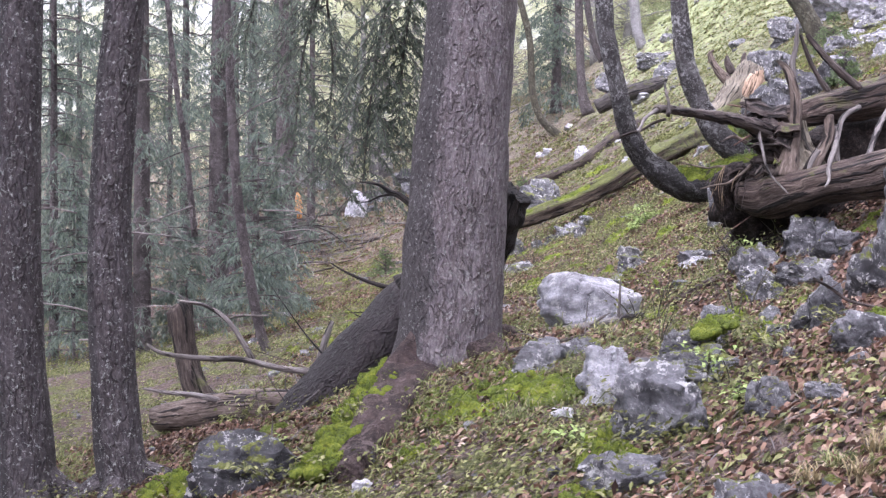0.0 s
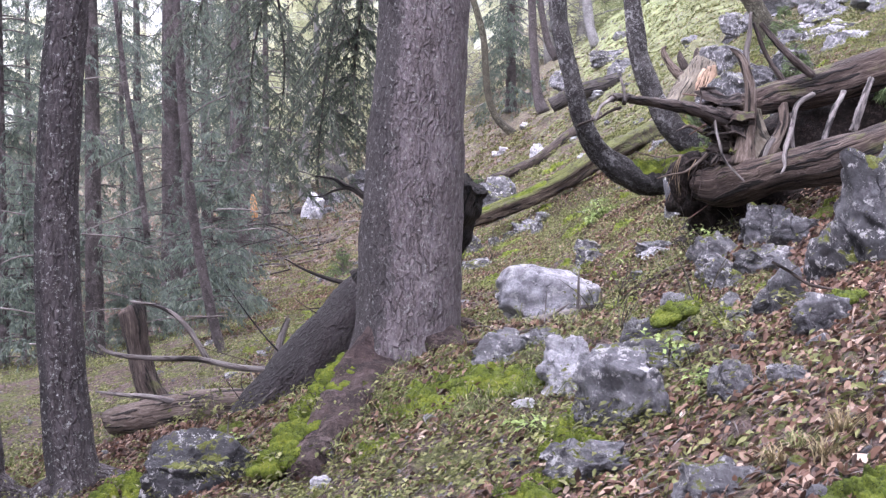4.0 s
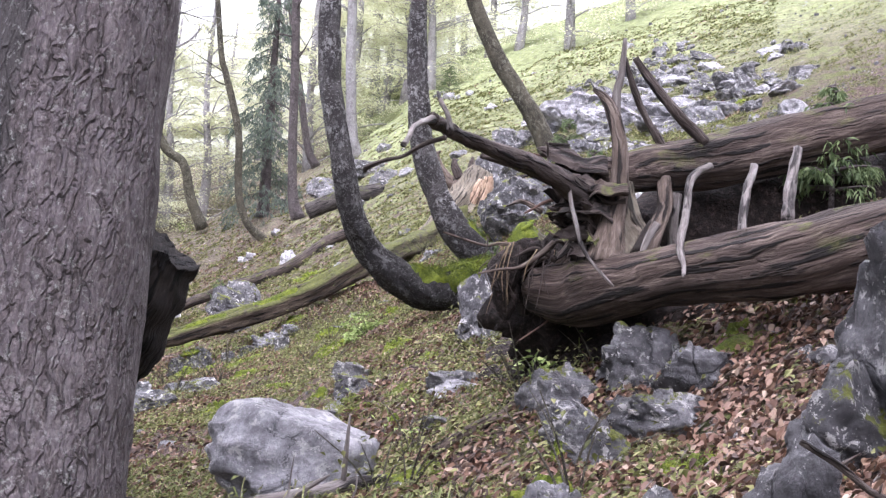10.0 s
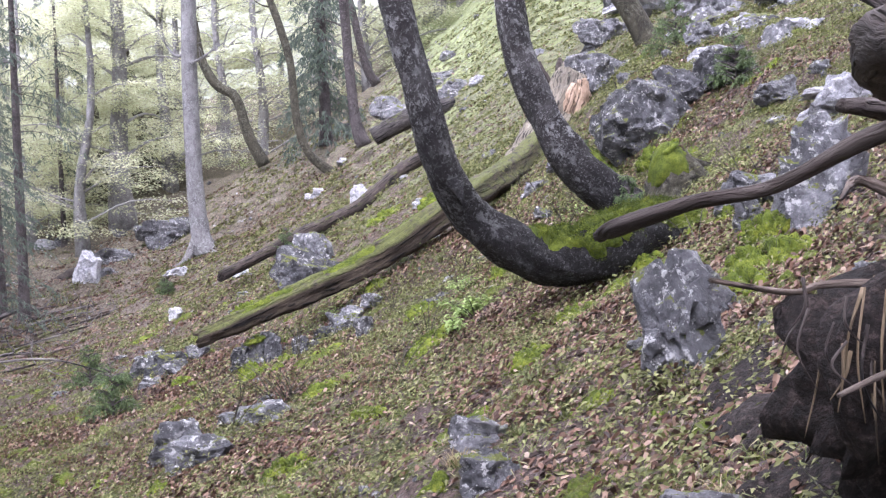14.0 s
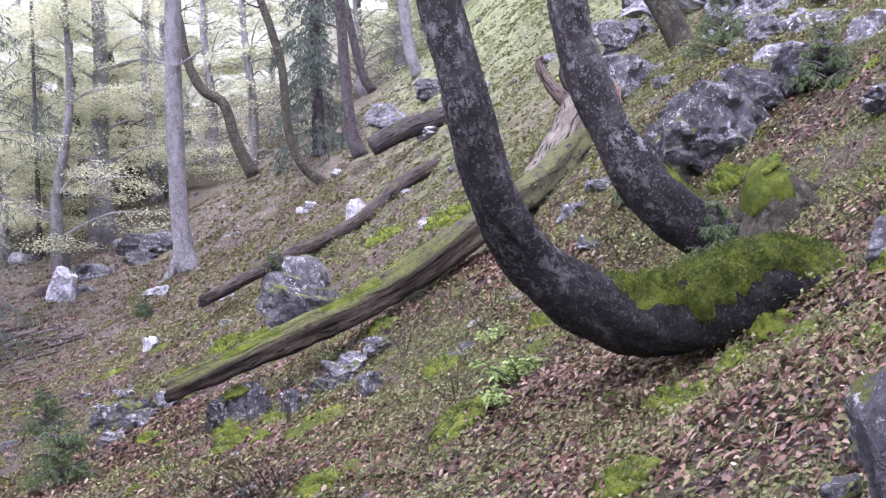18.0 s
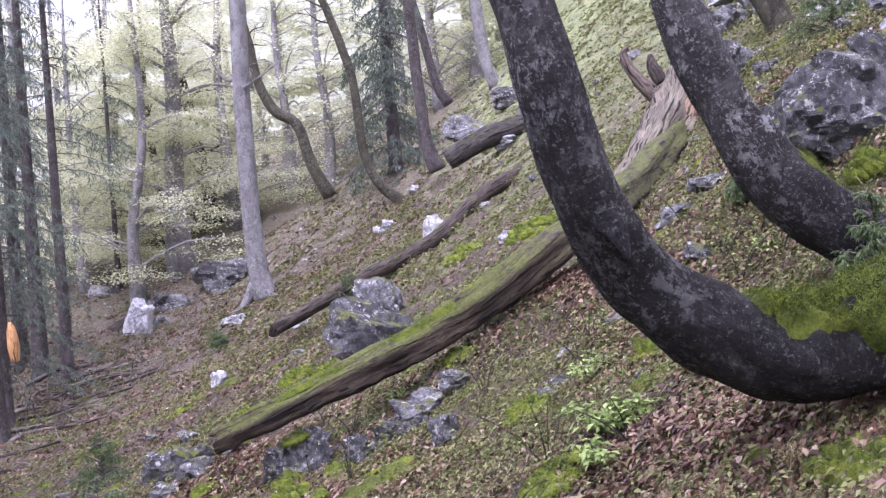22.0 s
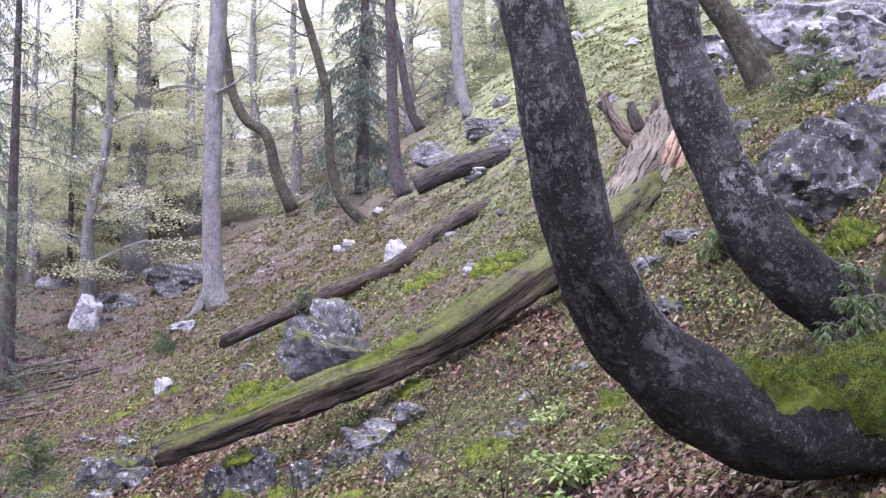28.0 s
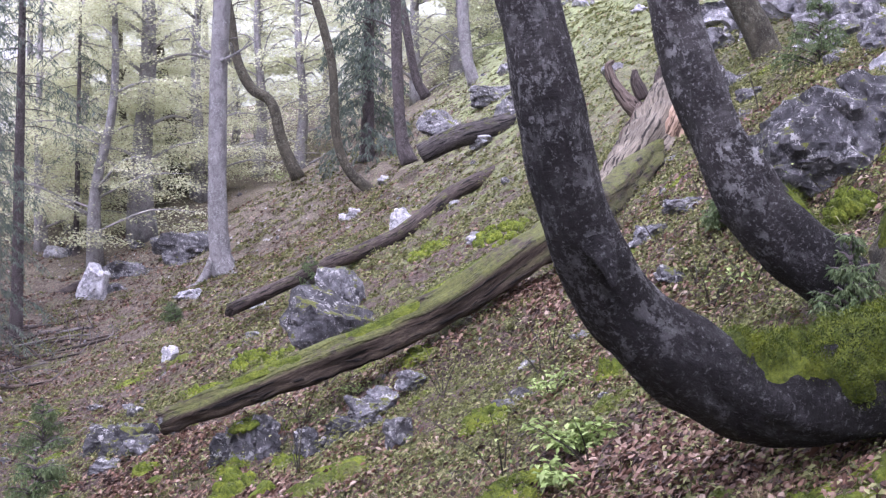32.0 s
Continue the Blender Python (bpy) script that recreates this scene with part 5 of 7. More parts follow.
LOGWOOD = dead_wood("wet_weathered_log", (0.018, 0.013, 0.010), (0.058, 0.042, 0.034), (0.155, 0.125, 0.105), 0.35)
DEAD_DARK2 = dead_wood("dark_wet_wood", (0.022, 0.017, 0.014), (0.055, 0.043, 0.037), (0.13, 0.11, 0.10))
ROOT = dead_wood("reddish_root_wood", (0.06, 0.032, 0.024), (0.13, 0.08, 0.062), (0.22, 0.15, 0.12))
STRAW = dead_wood("dry_straw", (0.12, 0.085, 0.05), (0.22, 0.165, 0.10), (0.34, 0.27, 0.18))


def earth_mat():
    # soil colour taken down to near black, with the hollow's shade included
    n = Nodes("shaded_earth")
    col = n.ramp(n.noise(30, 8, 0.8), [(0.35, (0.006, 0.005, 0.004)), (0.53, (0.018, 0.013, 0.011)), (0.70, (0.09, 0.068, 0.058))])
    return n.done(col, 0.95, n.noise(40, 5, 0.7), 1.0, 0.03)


EARTH = earth_mat()
uprooted_tree()


# ---- the old root stump at the head of the mossy log ----
def root_stump():
    base = [(1.87, 23.5, 2.93, 0.267), (2.16, 23.83, 3.19, 0.302), (2.5, 24.17, 3.57, 0.351), (2.79, 24.5, 3.97, 0.374), (2.97, 24.83, 4.35, 0.338), (3.11, 25.17, 4.67, 0.226), (3.25, 25.5, 4.88, 0.108)]
    x, y, z, r = base[0]
    t = thing("tree_stump", x, y, z, "old uprooted stump with pale torn wood", "stump")
    limb("root_collar", base, DEAD_PALE, t, sides=32, steps=8, rough=0.14, seed=51, ridges=5)
    for k, b in enumerate((
        [(2.78, 24.9, 4.20, 0.16), (2.53, 24.9, 4.28, 0.12), (2.34, 24.9, 4.46, 0.09), (2.20, 24.9, 4.68, 0.07), (2.15, 24.9, 4.84, 0.05), (2.22, 24.9, 4.92, 0.02)],
        [(2.62, 24.9, 4.42, 0.10), (2.52, 24.9, 4.62, 0.08), (2.50, 24.9, 4.80, 0.03)],
        [(3.05, 25.2, 3.95, 0.181), (3.32, 25.2, 3.69, 0.136), (3.51, 25.2, 3.31, 0.06)],
        [(2.95, 25.2, 4.5, 0.13), (2.88, 25.2, 4.72, 0.08), (2.90, 25.2, 4.90, 0.03)],
        [(2.35, 24.7, 3.66, 0.146), (2.44, 24.7, 3.88, 0.16), (2.51, 24.7, 4.1, 0.102), (2.55, 24.7, 4.33, 0.044)],
    )):
        limb("torn_root", b, (DEAD, DEAD_DARK2, DEAD_PALE, DEAD_DARK2, DEAD)[k], t, sides=14, steps=6, rough=0.2, seed=k)
    for k, b in enumerate((
        [(3.09, 24.18, 4.36, 0.087), (3.02, 24.18, 4.06, 0.145), (2.88, 24.18, 3.75, 0.145), (2.7, 24.18, 3.47, 0.058)],
        [(2.96, 24.13, 4.31, 0.065), (2.86, 24.13, 4.02, 0.115), (2.73, 24.13, 3.74, 0.108), (2.58, 24.13, 3.54, 0.043)],
        [(3.16, 24.43, 4.43, 0.037), (3.18, 24.43, 4.17, 0.074), (3.11, 24.43, 3.91, 0.074), (2.98, 24.43, 3.68, 0.029)],
        [(2.85, 24.28, 4.17, 0.036), (2.76, 24.28, 4.0, 0.066), (2.66, 24.28, 3.85, 0.029)],
    )):
        limb("torn_face", b, TORN, t, "fresh pale orange torn wood", sides=9, steps=6, rough=0.3, scale=16, seed=k)


root_stump()


# ---- moss cushions ----
def fuzz(points, normals, rng, length=0.014, width=0.0024):
    d = normals * length + rng.normal(size=points.shape) * length * 0.6
    return blades(points - normals * 0.004, d, across(d, np.full(len(d), width), rng), 0.1)


def moss_bed(name, line, seed, label, coat=None, sides=40, count=9000, thick=1.2, reach=1.65):
    """A thick coat of moss over the upper side of a trunk or log."""
    rng = np.random.RandomState(seed)
    p = spline(line, 10)
    pos, rad = p[:, :3], p[:, 3]
    ang = np.linspace(-reach, reach, sides)
    A, I = np.meshgrid(ang, np.arange(len(pos)))
    limit = reach * (0.78 + 0.55 * vnoise(I * 0.22 + seed, np.sign(A), seed) + 0.35 * vnoise(I * 0.8, np.sign(A), seed + 2))
    edge = np.clip((np.minimum(I, len(pos) - 1 - I) + 4 * vnoise(A * 2.5, A * 0, seed)) / 7.0, 0, 1) * np.clip((limit - np.abs(A)) / 0.4, 0, 1)
    tang = np.gradient(pos, axis=0)
    tang /= np.linalg.norm(tang, axis=1, keepdims=True)
    side = np.cross(tang, (0, 0, 1.0))
    side /= np.linalg.norm(side, axis=1, keepdims=True)
    upv = np.cross(side, tang)
    nrm = np.sin(A)[..., None] * side[:, None] + np.cos(A)[..., None] * upv[:, None]
    lump = 1 + (thick - 1) * edge * (1 + 3.0 * vnoise(I * 0.26 + seed, A * 1.8, seed) + 1.6 * vnoise(I * 0.9, A * 5, seed + 3)) - 0.09 * (1 - np.clip(3 * edge, 0, 1))
    v = pos[:, None] + nrm * (rad[:, None] * lump)[..., None]
    n, m = A.shape
    i, j = np.meshgrid(np.arange(n - 1), np.arange(m - 1), indexing="ij")
    f = np.stack([i * m + j, i * m + j + 1, (i + 1) * m + j + 1, (i + 1) * m + j], -1).reshape(-1, 4)
    x, y, z = pos[0]
    t = thing(name, x, y, z, label, "moss")
    raw("moss_coat", v.reshape(-1, 3) - pos[0], f, coat or MOSS, t)
    pick = rng.randint(0, n * m, count)
    pick = pick[edge.reshape(-1)[pick] > rng.uniform(0, 0.8, count)]
    q = v.reshape(-1, 3)[pick] + rng.normal(size=(len(pick), 3)) * 0.012
    fv, ff = fuzz(q, nrm.reshape(-1, 3)[pick], rng, 0.010)
    tagged(raw("moss_fuzz", fv - pos[0], ff, MOSS_SHOOT, t, smooth=False), kind="stuff")


def moss_shoots():
    n = Nodes("moss_shoots")
    tuft = n.math("ADD", n.math("MULTIPLY", n.noise(3.5, 3, 0.6), 0.35), n.math("ADD", n.math("MULTIPLY", n.noise(11, 4, 0.7), 0.57), n.math("MULTIPLY", n.island(), 0.08)))
    col = n.ramp(tuft, [(0.38, (0.010, 0.018, 0.002)), (0.50, (0.050, 0.072, 0.005)), (0.64, (0.175, 0.205, 0.016))])
    return n.done(col, 0.6, through=0.2)


MOSS_SHOOT = moss_shoots()
moss_bed("moss_cushion", [(2.14, 14.47, 1.93, 0.185), (1.89, 14.4, 1.94, 0.188), (1.7, 14.35, 1.94, 0.190), (1.47, 14.29, 1.86, 0.204), (1.18, 14.25, 1.77, 0.195), (0.93, 14.19, 1.80, 0.176), (0.78, 14.15, 1.85, 0.163)], 61, "bright green moss cushion on the beech's swept base", count=60000, thick=1.11, reach=1.75, sides=56)
moss_bed("moss_cushion", [(1.94, 16.0, 2.17, 0.176), (1.85, 15.98, 2.23, 0.179), (1.72, 15.97, 2.32, 0.181), (1.63, 15.95, 2.41, 0.178), (1.55, 15.94, 2.5, 0.174), (1.48, 15.92, 2.57, 0.168)], 62, "green moss strip on the second beech's foot", thick=1.03, reach=0.75, count=6000)


moss_bed("moss_strip", [(0.53, 20.1, 2.23, 0.175), (0.12, 19.9, 1.98, 0.166), (-0.45, 19.6, 1.65, 0.156), (-0.95, 19.4, 1.43, 0.144), (-1.43, 19.2, 1.26, 0.136), (-1.85, 19.1, 1.09, 0.117)], 63, "green moss strip along the top of the long log", thick=1.05, reach=0.85, count=6000)


def moss_mound(x, y, sx, sy, sz, seed, label="yellow-green moss hummock on the ground", z=None):
    """A bed of moss: many small cushions grown together."""
    rng = np.random.RandomState(seed)
    bm = bmesh.new()
    lumps = 16 + int(120 * sx)
    for k in range(lumps):
        a, d = rng.uniform(0, 2 * np.pi), np.sqrt(rng.uniform(0, 1))
        c = Vector((sx * d * np.cos(a), sy * d * np.sin(a), 0))
        r = rng.uniform(0.028, 0.065) * (0.7 + sx)
        made = bmesh.ops.create_icosphere(bm, subdivisions=2, radius=1.0)["verts"]
        h = (0.35 + 0.65 * (1 - d)) * sz * rng.uniform(0.5, 1.2)
        for q in made:
            p = q.co.copy()
            w = 1 + 0.35 * noise.fractal(p * 2.0 + Vector((seed, k, 0)), 0.8, 2.2, 4)
            q.co = Vector((p.x * r, p.y * r, p.z * max(h, 0.02))) * w + c
    bm.normal_update()
    v = np.array([q.co[:] for q in bm.verts])
    nr = np.array([q.normal[:] for q in bm.verts])
    t = thing("moss_cushion", x, y, gz(x, y) if z is None else z, label, "moss", "moss cushions on the slope")
    slope = Vector((-(gz(x + 0.3, y) - gz(x - 0.3, y)) / 0.6, -(gz(x, y + 0.3) - gz(x, y - 0.3)) / 0.6, 1.0))
    t.rotation_euler = slope.to_track_quat("Z", "Y").to_euler()
    part("moss_coat", bm, MOSS_GROUND, t)
    pick = rng.randint(0, len(v), 90 * lumps)
    pick = pick[nr[pick, 2] > -0.1]
    fv, ff = fuzz(v[pick] + rng.normal(size=(len(pick), 3)) * 0.008, nr[pick], rng, 0.008, 0.002)
    tagged(raw("moss_fuzz", fv, ff, MOSS_SHOOT, t, smooth=False), kind="stuff")


moss_mound(-0.46, 6.14, 0.34, 0.22, 0.07, 70)
moss_mound(-0.75, 6.07, 0.28, 0.2, 0.06, 71)
moss_mound(-1.22, 6.21, 0.2, 0.16, 0.10, 72)
moss_mound(0.08, 5.03, 0.2, 0.22, 0.10, 73)
moss_mound(-0.26, 6.07, 0.16, 0.12, 0.05, 74)
moss_mound(0.75, 7.03, 0.13, 0.14, 0.10, 75)
moss_mound(1.25, 7.06, 0.10, 0.1, 0.09, 76)
moss_mound(-0.42, 6.13, 0.3, 0.2, 0.06, 77)
moss_mound(-2.35, 5.99, 0.26, 0.2, 0.12, 78)
moss_mound(-1.39, 6.59, 0.22, 0.16, 0.12, 79)
moss_mound(1.05, 7.75, 0.12, 0.14, 0.14, 80)
moss_mound(2.49, 17.32, 0.16, 0.16, 0.18, 81)
moss_mound(2.04, 12.48, 0.22, 0.16, 0.12, 82)
moss_mound(-1.55, 17.92, 0.22, 0.2, 0.10, 83)
moss_mound(0.11, 15.38, 0.24, 0.2, 0.06, 84)
moss_mound(0.14, 17.08, 0.2, 0.16, 0.08, 86)
moss_mound(-2.05, 23.7, 0.3, 0.3, 0.16, 87)
moss_mound(-1.71, 18.98, 0.16, 0.14, 0.12, 88)
moss_mound(1.16, 13.87, 0.16, 0.14, 0.10, 89)
moss_mound(-2.48, 24.69, 0.32, 0.28, 0.18, 90)
moss_mound(-1.72, 19.45, 0.2, 0.16, 0.14, 91)
moss_mound(-0.31, 19.67, 0.24, 0.18, 0.08, 92)
moss_mound(0.16, 17.1, 0.18, 0.16, 0.10, 93)
moss_mound(-0.17, 27.84, 0.5, 0.4, 0.14, 94)
moss_mound(0.93, 16.95, 0.12, 0.1, 0.10, 95)
moss_mound(-3.04, 21.25, 0.3, 0.2, 0.10, 96)
moss_mound(0.77, 24.96, 0.4, 0.4, 0.12, 97)
moss_mound(1.67, 14.17, 0.16, 0.12, 0.10, 98)
moss_mound(2.18, 13.83, 0.14, 0.12, 0.10, 99)

for k, (x, y, sx, sz) in enumerate(((-1.56, 18.17, 0.17, 0.14), (-2.7, 20.21, 0.16, 0.10), (-1.25, 18.58, 0.14, 0.10), (-2.93, 24.01, 0.34, 0.14), (0.15, 17.08, 0.16, 0.10), (0.92, 17.03, 0.10, 0.14), (-0.05, 27.34, 0.4, 0.14), (0.23, 15.51, 0.24, 0.10), (2.32, 16.02, 0.16, 0.12), (-0.71, 15.27, 0.18, 0.10), (0.68, 13.07, 0.16, 0.10), (1.75, 12.26, 0.16, 0.12), (1.64, 14.23, 0.12, 0.08), (0.1, 15.51, 0.14, 0.07), (-0.34, 14.23, 0.2, 0.10), (1.1, 13.99, 0.16, 0.08), (2.15, 13.0, 0.2, 0.16), (1.9, 12.6, 0.18, 0.12), (0.3, 12.4, 0.16, 0.08), (-0.8, 13.3, 0.2, 0.10))):
    moss_mound(x, y, sx, 0.8 * sx, sz, 2100 + k)
moss_mound(0.55, 5.92, 0.14, 0.12, 0.06, 2130, "yellow-green moss cap on a limestone block", z=0.86)
moss_mound(1.22, 5.35, 0.13, 0.09, 0.05, 2131, "yellow-green moss cap on a limestone block", z=0.98)
moss_mound(0.86, 6.05, 0.10, 0.10, 0.08, 2132)
moss_mound(-1.66, 19.22, 0.15, 0.10, 0.05, 2133, "yellow-green moss cap on a limestone block", z=gz(-1.66, 19.22) + 0.26)
for k, (x, y, z, r) in enumerate(((-1.30, 6.75, 0.44, 0.15), (-1.33, 6.5, 0.38, 0.13), (-1.35, 6.25, 0.33, 0.13), (-1.37, 6.0, 0.27, 0.12), (-1.37, 5.75, 0.22, 0.11), (-1.39, 5.5, 0.15, 0.10))):
    moss_mound(x, y, r, 1.3 * r, 0.09, 2140 + k, "ragged green moss on the spruce's root", z=z)


def mossy_stump():
    x, y = 2.33, 15.87
    z = gz(x, y)
    t = thing("tree_stump", x, y, z, "rotten stump wrapped in dark green moss", "stump")
    limb("trunk", [(x, y, z - 0.10, 0.25), (x, y, z + 0.08, 0.215), (x - 0.01, y, z + 0.24, 0.165), (x - 0.02, y, z + 0.36, 0.12)], MOSSY_BARK, t, "dark rotten wood with a hollow foot", sides=36, steps=8, rough=0.22, seed=15, jag=0.4)
    for k, (dx, dy, ln, r) in enumerate(((-0.24, -0.10, 0.30, 0.06), (0.20, -0.16, 0.34, 0.055), (0.30, 0.02, 0.30, 0.05), (-0.05, -0.25, 0.22, 0.045))):
        g = gz(x + 1.25 * dx, y + 1.25 * dy)
        limb("root", [(x + 0.3 * dx, y + 0.3 * dy, z + ln, r), (x + 0.8 * dx, y + 0.8 * dy, 0.5 * (z + g) + 0.4 * ln, 0.9 * r), (x + 1.3 * dx, y + 1.3 * dy, g - 0.03, 0.6 * r)], MOSSY_BARK, t, sides=12, steps=6, rough=0.18, seed=70 + k)
    limb("moss_coat", [(x - 0.01, y + 0.01, z + 0.02, 0.20), (x - 0.01, y, z + 0.10, 0.205), (x - 0.03, y - 0.02, z + 0.20, 0.195), (x - 0.05, y - 0.02, z + 0.32, 0.16), (x - 0.06, y - 0.02, z + 0.40, 0.10), (x - 0.06, y - 0.02, z + 0.44, 0.03)], MOSS, t, "dark green moss wrapped over the stump", sides=48, steps=12, rough=0.26, seed=85)
    moss_mound(x - 0.06, y - 0.03, 0.13, 0.12, 0.06, 85, "dark green moss cap on a rotten stump", z=z + 0.39)


mossy_stump()
moss_mound(0.90, 3.36, 0.22, 0.18, 0.10, 2150)
moss_mound(-0.14, 4.28, 0.14, 0.14, 0.08, 2151)
moss_mound(0.02, 4.62, 0.13, 0.13, 0.10, 2152)

# ---- the spruce wood on the lower side ----
def lower_wood():
    rows = (
        # x, y, height, crown radius, trunk radius, first branch
        ((-7.56, 21.44, -0.74), 14, 1.9, 0.24, 0.10), ((-10.88, 32.13, -0.48), 15, 1.7, 0.22, 0.12), ((-7.37, 17.28, -0.9), 12, 1.7, 0.16, 0.08),
        ((-8.69, 16.92, -1.08), 10, 1.8, 0.08, 0.06), ((-12.65, 25.91, -1.29), 12, 2.2, 0.10, 0.04), ((-14.0, 25.43, -1.28), 12, 2.2, 0.10, 0.04),
        ((-14.57, 36.47, -0.21), 13, 2.6, 0.12, 0.03), ((-16.24, 35.71, -0.59), 13, 2.4, 0.12, 0.03), ((-9.31, 31.96, -0.27), 13, 2.0, 0.14, 0.12), ((-20.53, 39.75, -0.24), 14, 2.8, 0.14, 0.03),
        ((-19.85, 32.33, -1.38), 15, 2.4, 0.2, 0.05), ((-12.27, 38.23, 0.36), 17, 2.6, 0.2, 0.08),
    )
    for k, (g, h, rad, tr, first) in enumerate(rows):
        last = conifer("spruce_tree", g[0], g[1], h, rad, tr, 200 + k, "spruce with drooping grey-green branches in the lower wood", first, tiers=26, per=5, needle=0.085, wide=0.0085, spacing=0.018, droop=0.5)
    # more spruces beside and behind the path's start, unseen, added to block sky light
    for k, (x, y) in enumerate(((-4.2, -1.0), (-5.6, 2.2), (-3.2, -4.5), (0.8, -6.5), (4.5, -5.0), (-7.5, -2.5), (-6.8, 5.2), (6.5, -1.5))):
        copy_thing(last, pose(x, y, gz(x, y) - 0.1, 0, 0, 47 * k))
    # slim bare trunks among them
    for k, line in enumerate((
        [(-3.9, 13.0, -0.5, 0.065), (-4.1, 13.0, 0.14, 0.059), (-4.32, 13.0, 1.35, 0.059), (-4.43, 13.0, 2.55, 0.052), (-4.5, 13.0, 3.89, 0.046), (-4.6, 13.0, 5.21, 0.039)],
        [(-4.5, 12.0, 1.1, 0.036), (-4.6, 12.0, 1.97, 0.03), (-4.73, 12.0, 2.78, 0.03), (-4.84, 12.0, 3.71, 0.024)],
    )):
        plain_tree("spruce_tree", line, BROWN_BARK, "slim bare trunk in the lower wood", seed=300 + k)
    plain_tree("tree_stump", [(-3.61, 10.0, -0.5, 0.15), (-3.77, 10.0, -0.18, 0.12), (-3.85, 10.0, 0.14, 0.1), (-3.89, 10.0, 0.46, 0.11), (-3.92, 10.0, 0.52, 0.09)], DEAD_SNAG, "rotten brown stump in the lower wood", "stump", sides=20, rough=0.18, seed=310)
    # bare dead side branches
    rng = np.random.RandomState(31)
    for k in range(40):
        g = (rng.uniform(-5.5, -2.6), rng.uniform(9, 15))
        z = gz(*g) + rng.uniform(0.6, 3.2)
        a = rng.uniform(-0.6, 0.6) + (0 if rng.rand() < 0.5 else np.pi)
        ln = rng.uniform(0.5, 1.3)
        e = np.array([np.cos(a), 0.4 * np.sin(a), rng.uniform(-0.55, 0.1)]) * ln
        m = np.array([g[0], g[1], z])
        b = thing("dead_branch", *m, "bare dead spruce branch hanging in the wood", "branch", "dead branches in the lower wood")
        limb("stem", [(*m, 0.010), (*(m + e * 0.5 + (0, 0, 0.06)), 0.007), (*(m + e), 0.002)], GREY_WOOD, b, sides=5, steps=4, seed=k)
        for q in range(3):
            c = m + e * rng.uniform(0.3, 0.8)
            limb("twig", [(*c, 0.004), (*(c + e * 0.2 + rng.normal(size=3) * 0.1), 0.003), (*(c + e * 0.3 + rng.normal(size=3) * 0.14), 0.001)], GREY_WOOD, b, sides=4, steps=2, seed=q)


lower_wood()


# ---- beeches with young leaves ----
def leafy_beech(x, y, height, r, seed, label, bark, spread=3.0, leaves=1500, start=0.12, lean=0.0, size=0.13, group="beeches of the far wood", limbs=16):
    rng = np.random.RandomState(seed)
    z0 = gz(x, y) - 0.2
    t = thing("beech_tree", x, y, z0, label, "tree", group)
    bend = rng.uniform(-0.5, 0.5, 4) * 0.6
    height = 0.72 * height
    pts = [(x + bend[i] + lean * h, y, z0 + h * height, r * (1 - 0.75 * h) * (1.3 if h == 0 else 1)) for i, h in enumerate((0, 0.25, 0.55, 1.0))]
    pts[0] = (x, y, z0, r * 1.3)
    limb("trunk", pts, bark, t, sides=9, steps=4, seed=seed)
    line = spline(pts, 10)
    wood, centres = [], []
    for k in range(limbs):
        h = rng.uniform(start, 0.95)
        b = line[int(h * (len(line) - 1))]
        a = rng.uniform(0, 2 * np.pi)
        ln = spread * rng.uniform(0.4, 1.0) * (1.1 - 0.6 * h)
        u = np.array([np.cos(a), np.sin(a), rng.uniform(0.0, 0.5)])
        e = b[:3] + u * ln
        m = b[:3] + u * ln * 0.5 + (0, 0, 0.12 * ln)
        wood.append(tube([(*b[:3], 0.14 * r + 0.012), (*m, 0.10 * r + 0.008), (*e, 0.004)], sides=5, steps=3, rough=0.05, seed=k))
        for q in range(7):
            f = rng.uniform(0.3, 1.0)
            c = b[:3] + u * ln * f + rng.normal(size=3) * (0.35, 0.35, 0.12) * ln * 0.5
            wood.append(tube([(*(b[:3] + u * ln * f * 0.8), 0.008), (*c, 0.002)], sides=3, steps=2, rough=0))
            centres.append(c)
    v, f = joined(wood)
    tagged(raw("limbwork", v - np.array(t.location), f, bark, t), kind="stuff")
    c = np.array(centres)[rng.randint(0, len(centres), leaves)]
    p = c + rng.normal(size=(leaves, 3)) * (0.42, 0.42, 0.09)
    d = rng.normal(size=(leaves, 3)) * (1, 1, 0.25)
    d *= (size * rng.uniform(0.6, 1.2, leaves) / np.linalg.norm(d, axis=1))[:, None]
    w = np.cross(d, np.array([0, 0, 1.0]) + rng.normal(size=(leaves, 3)) * 0.35)
    w *= (0.30 * size / (np.linalg.norm(w, axis=1) + 1e-9))[:, None]
    v, f = blades(p, d, w, 0.15)
    tagged(raw("foliage", v - np.array(t.location), f, HAZED_LEAF, t, "young yellow-green leaves, paled for haze", smooth=False), kind="stuff")
    return t


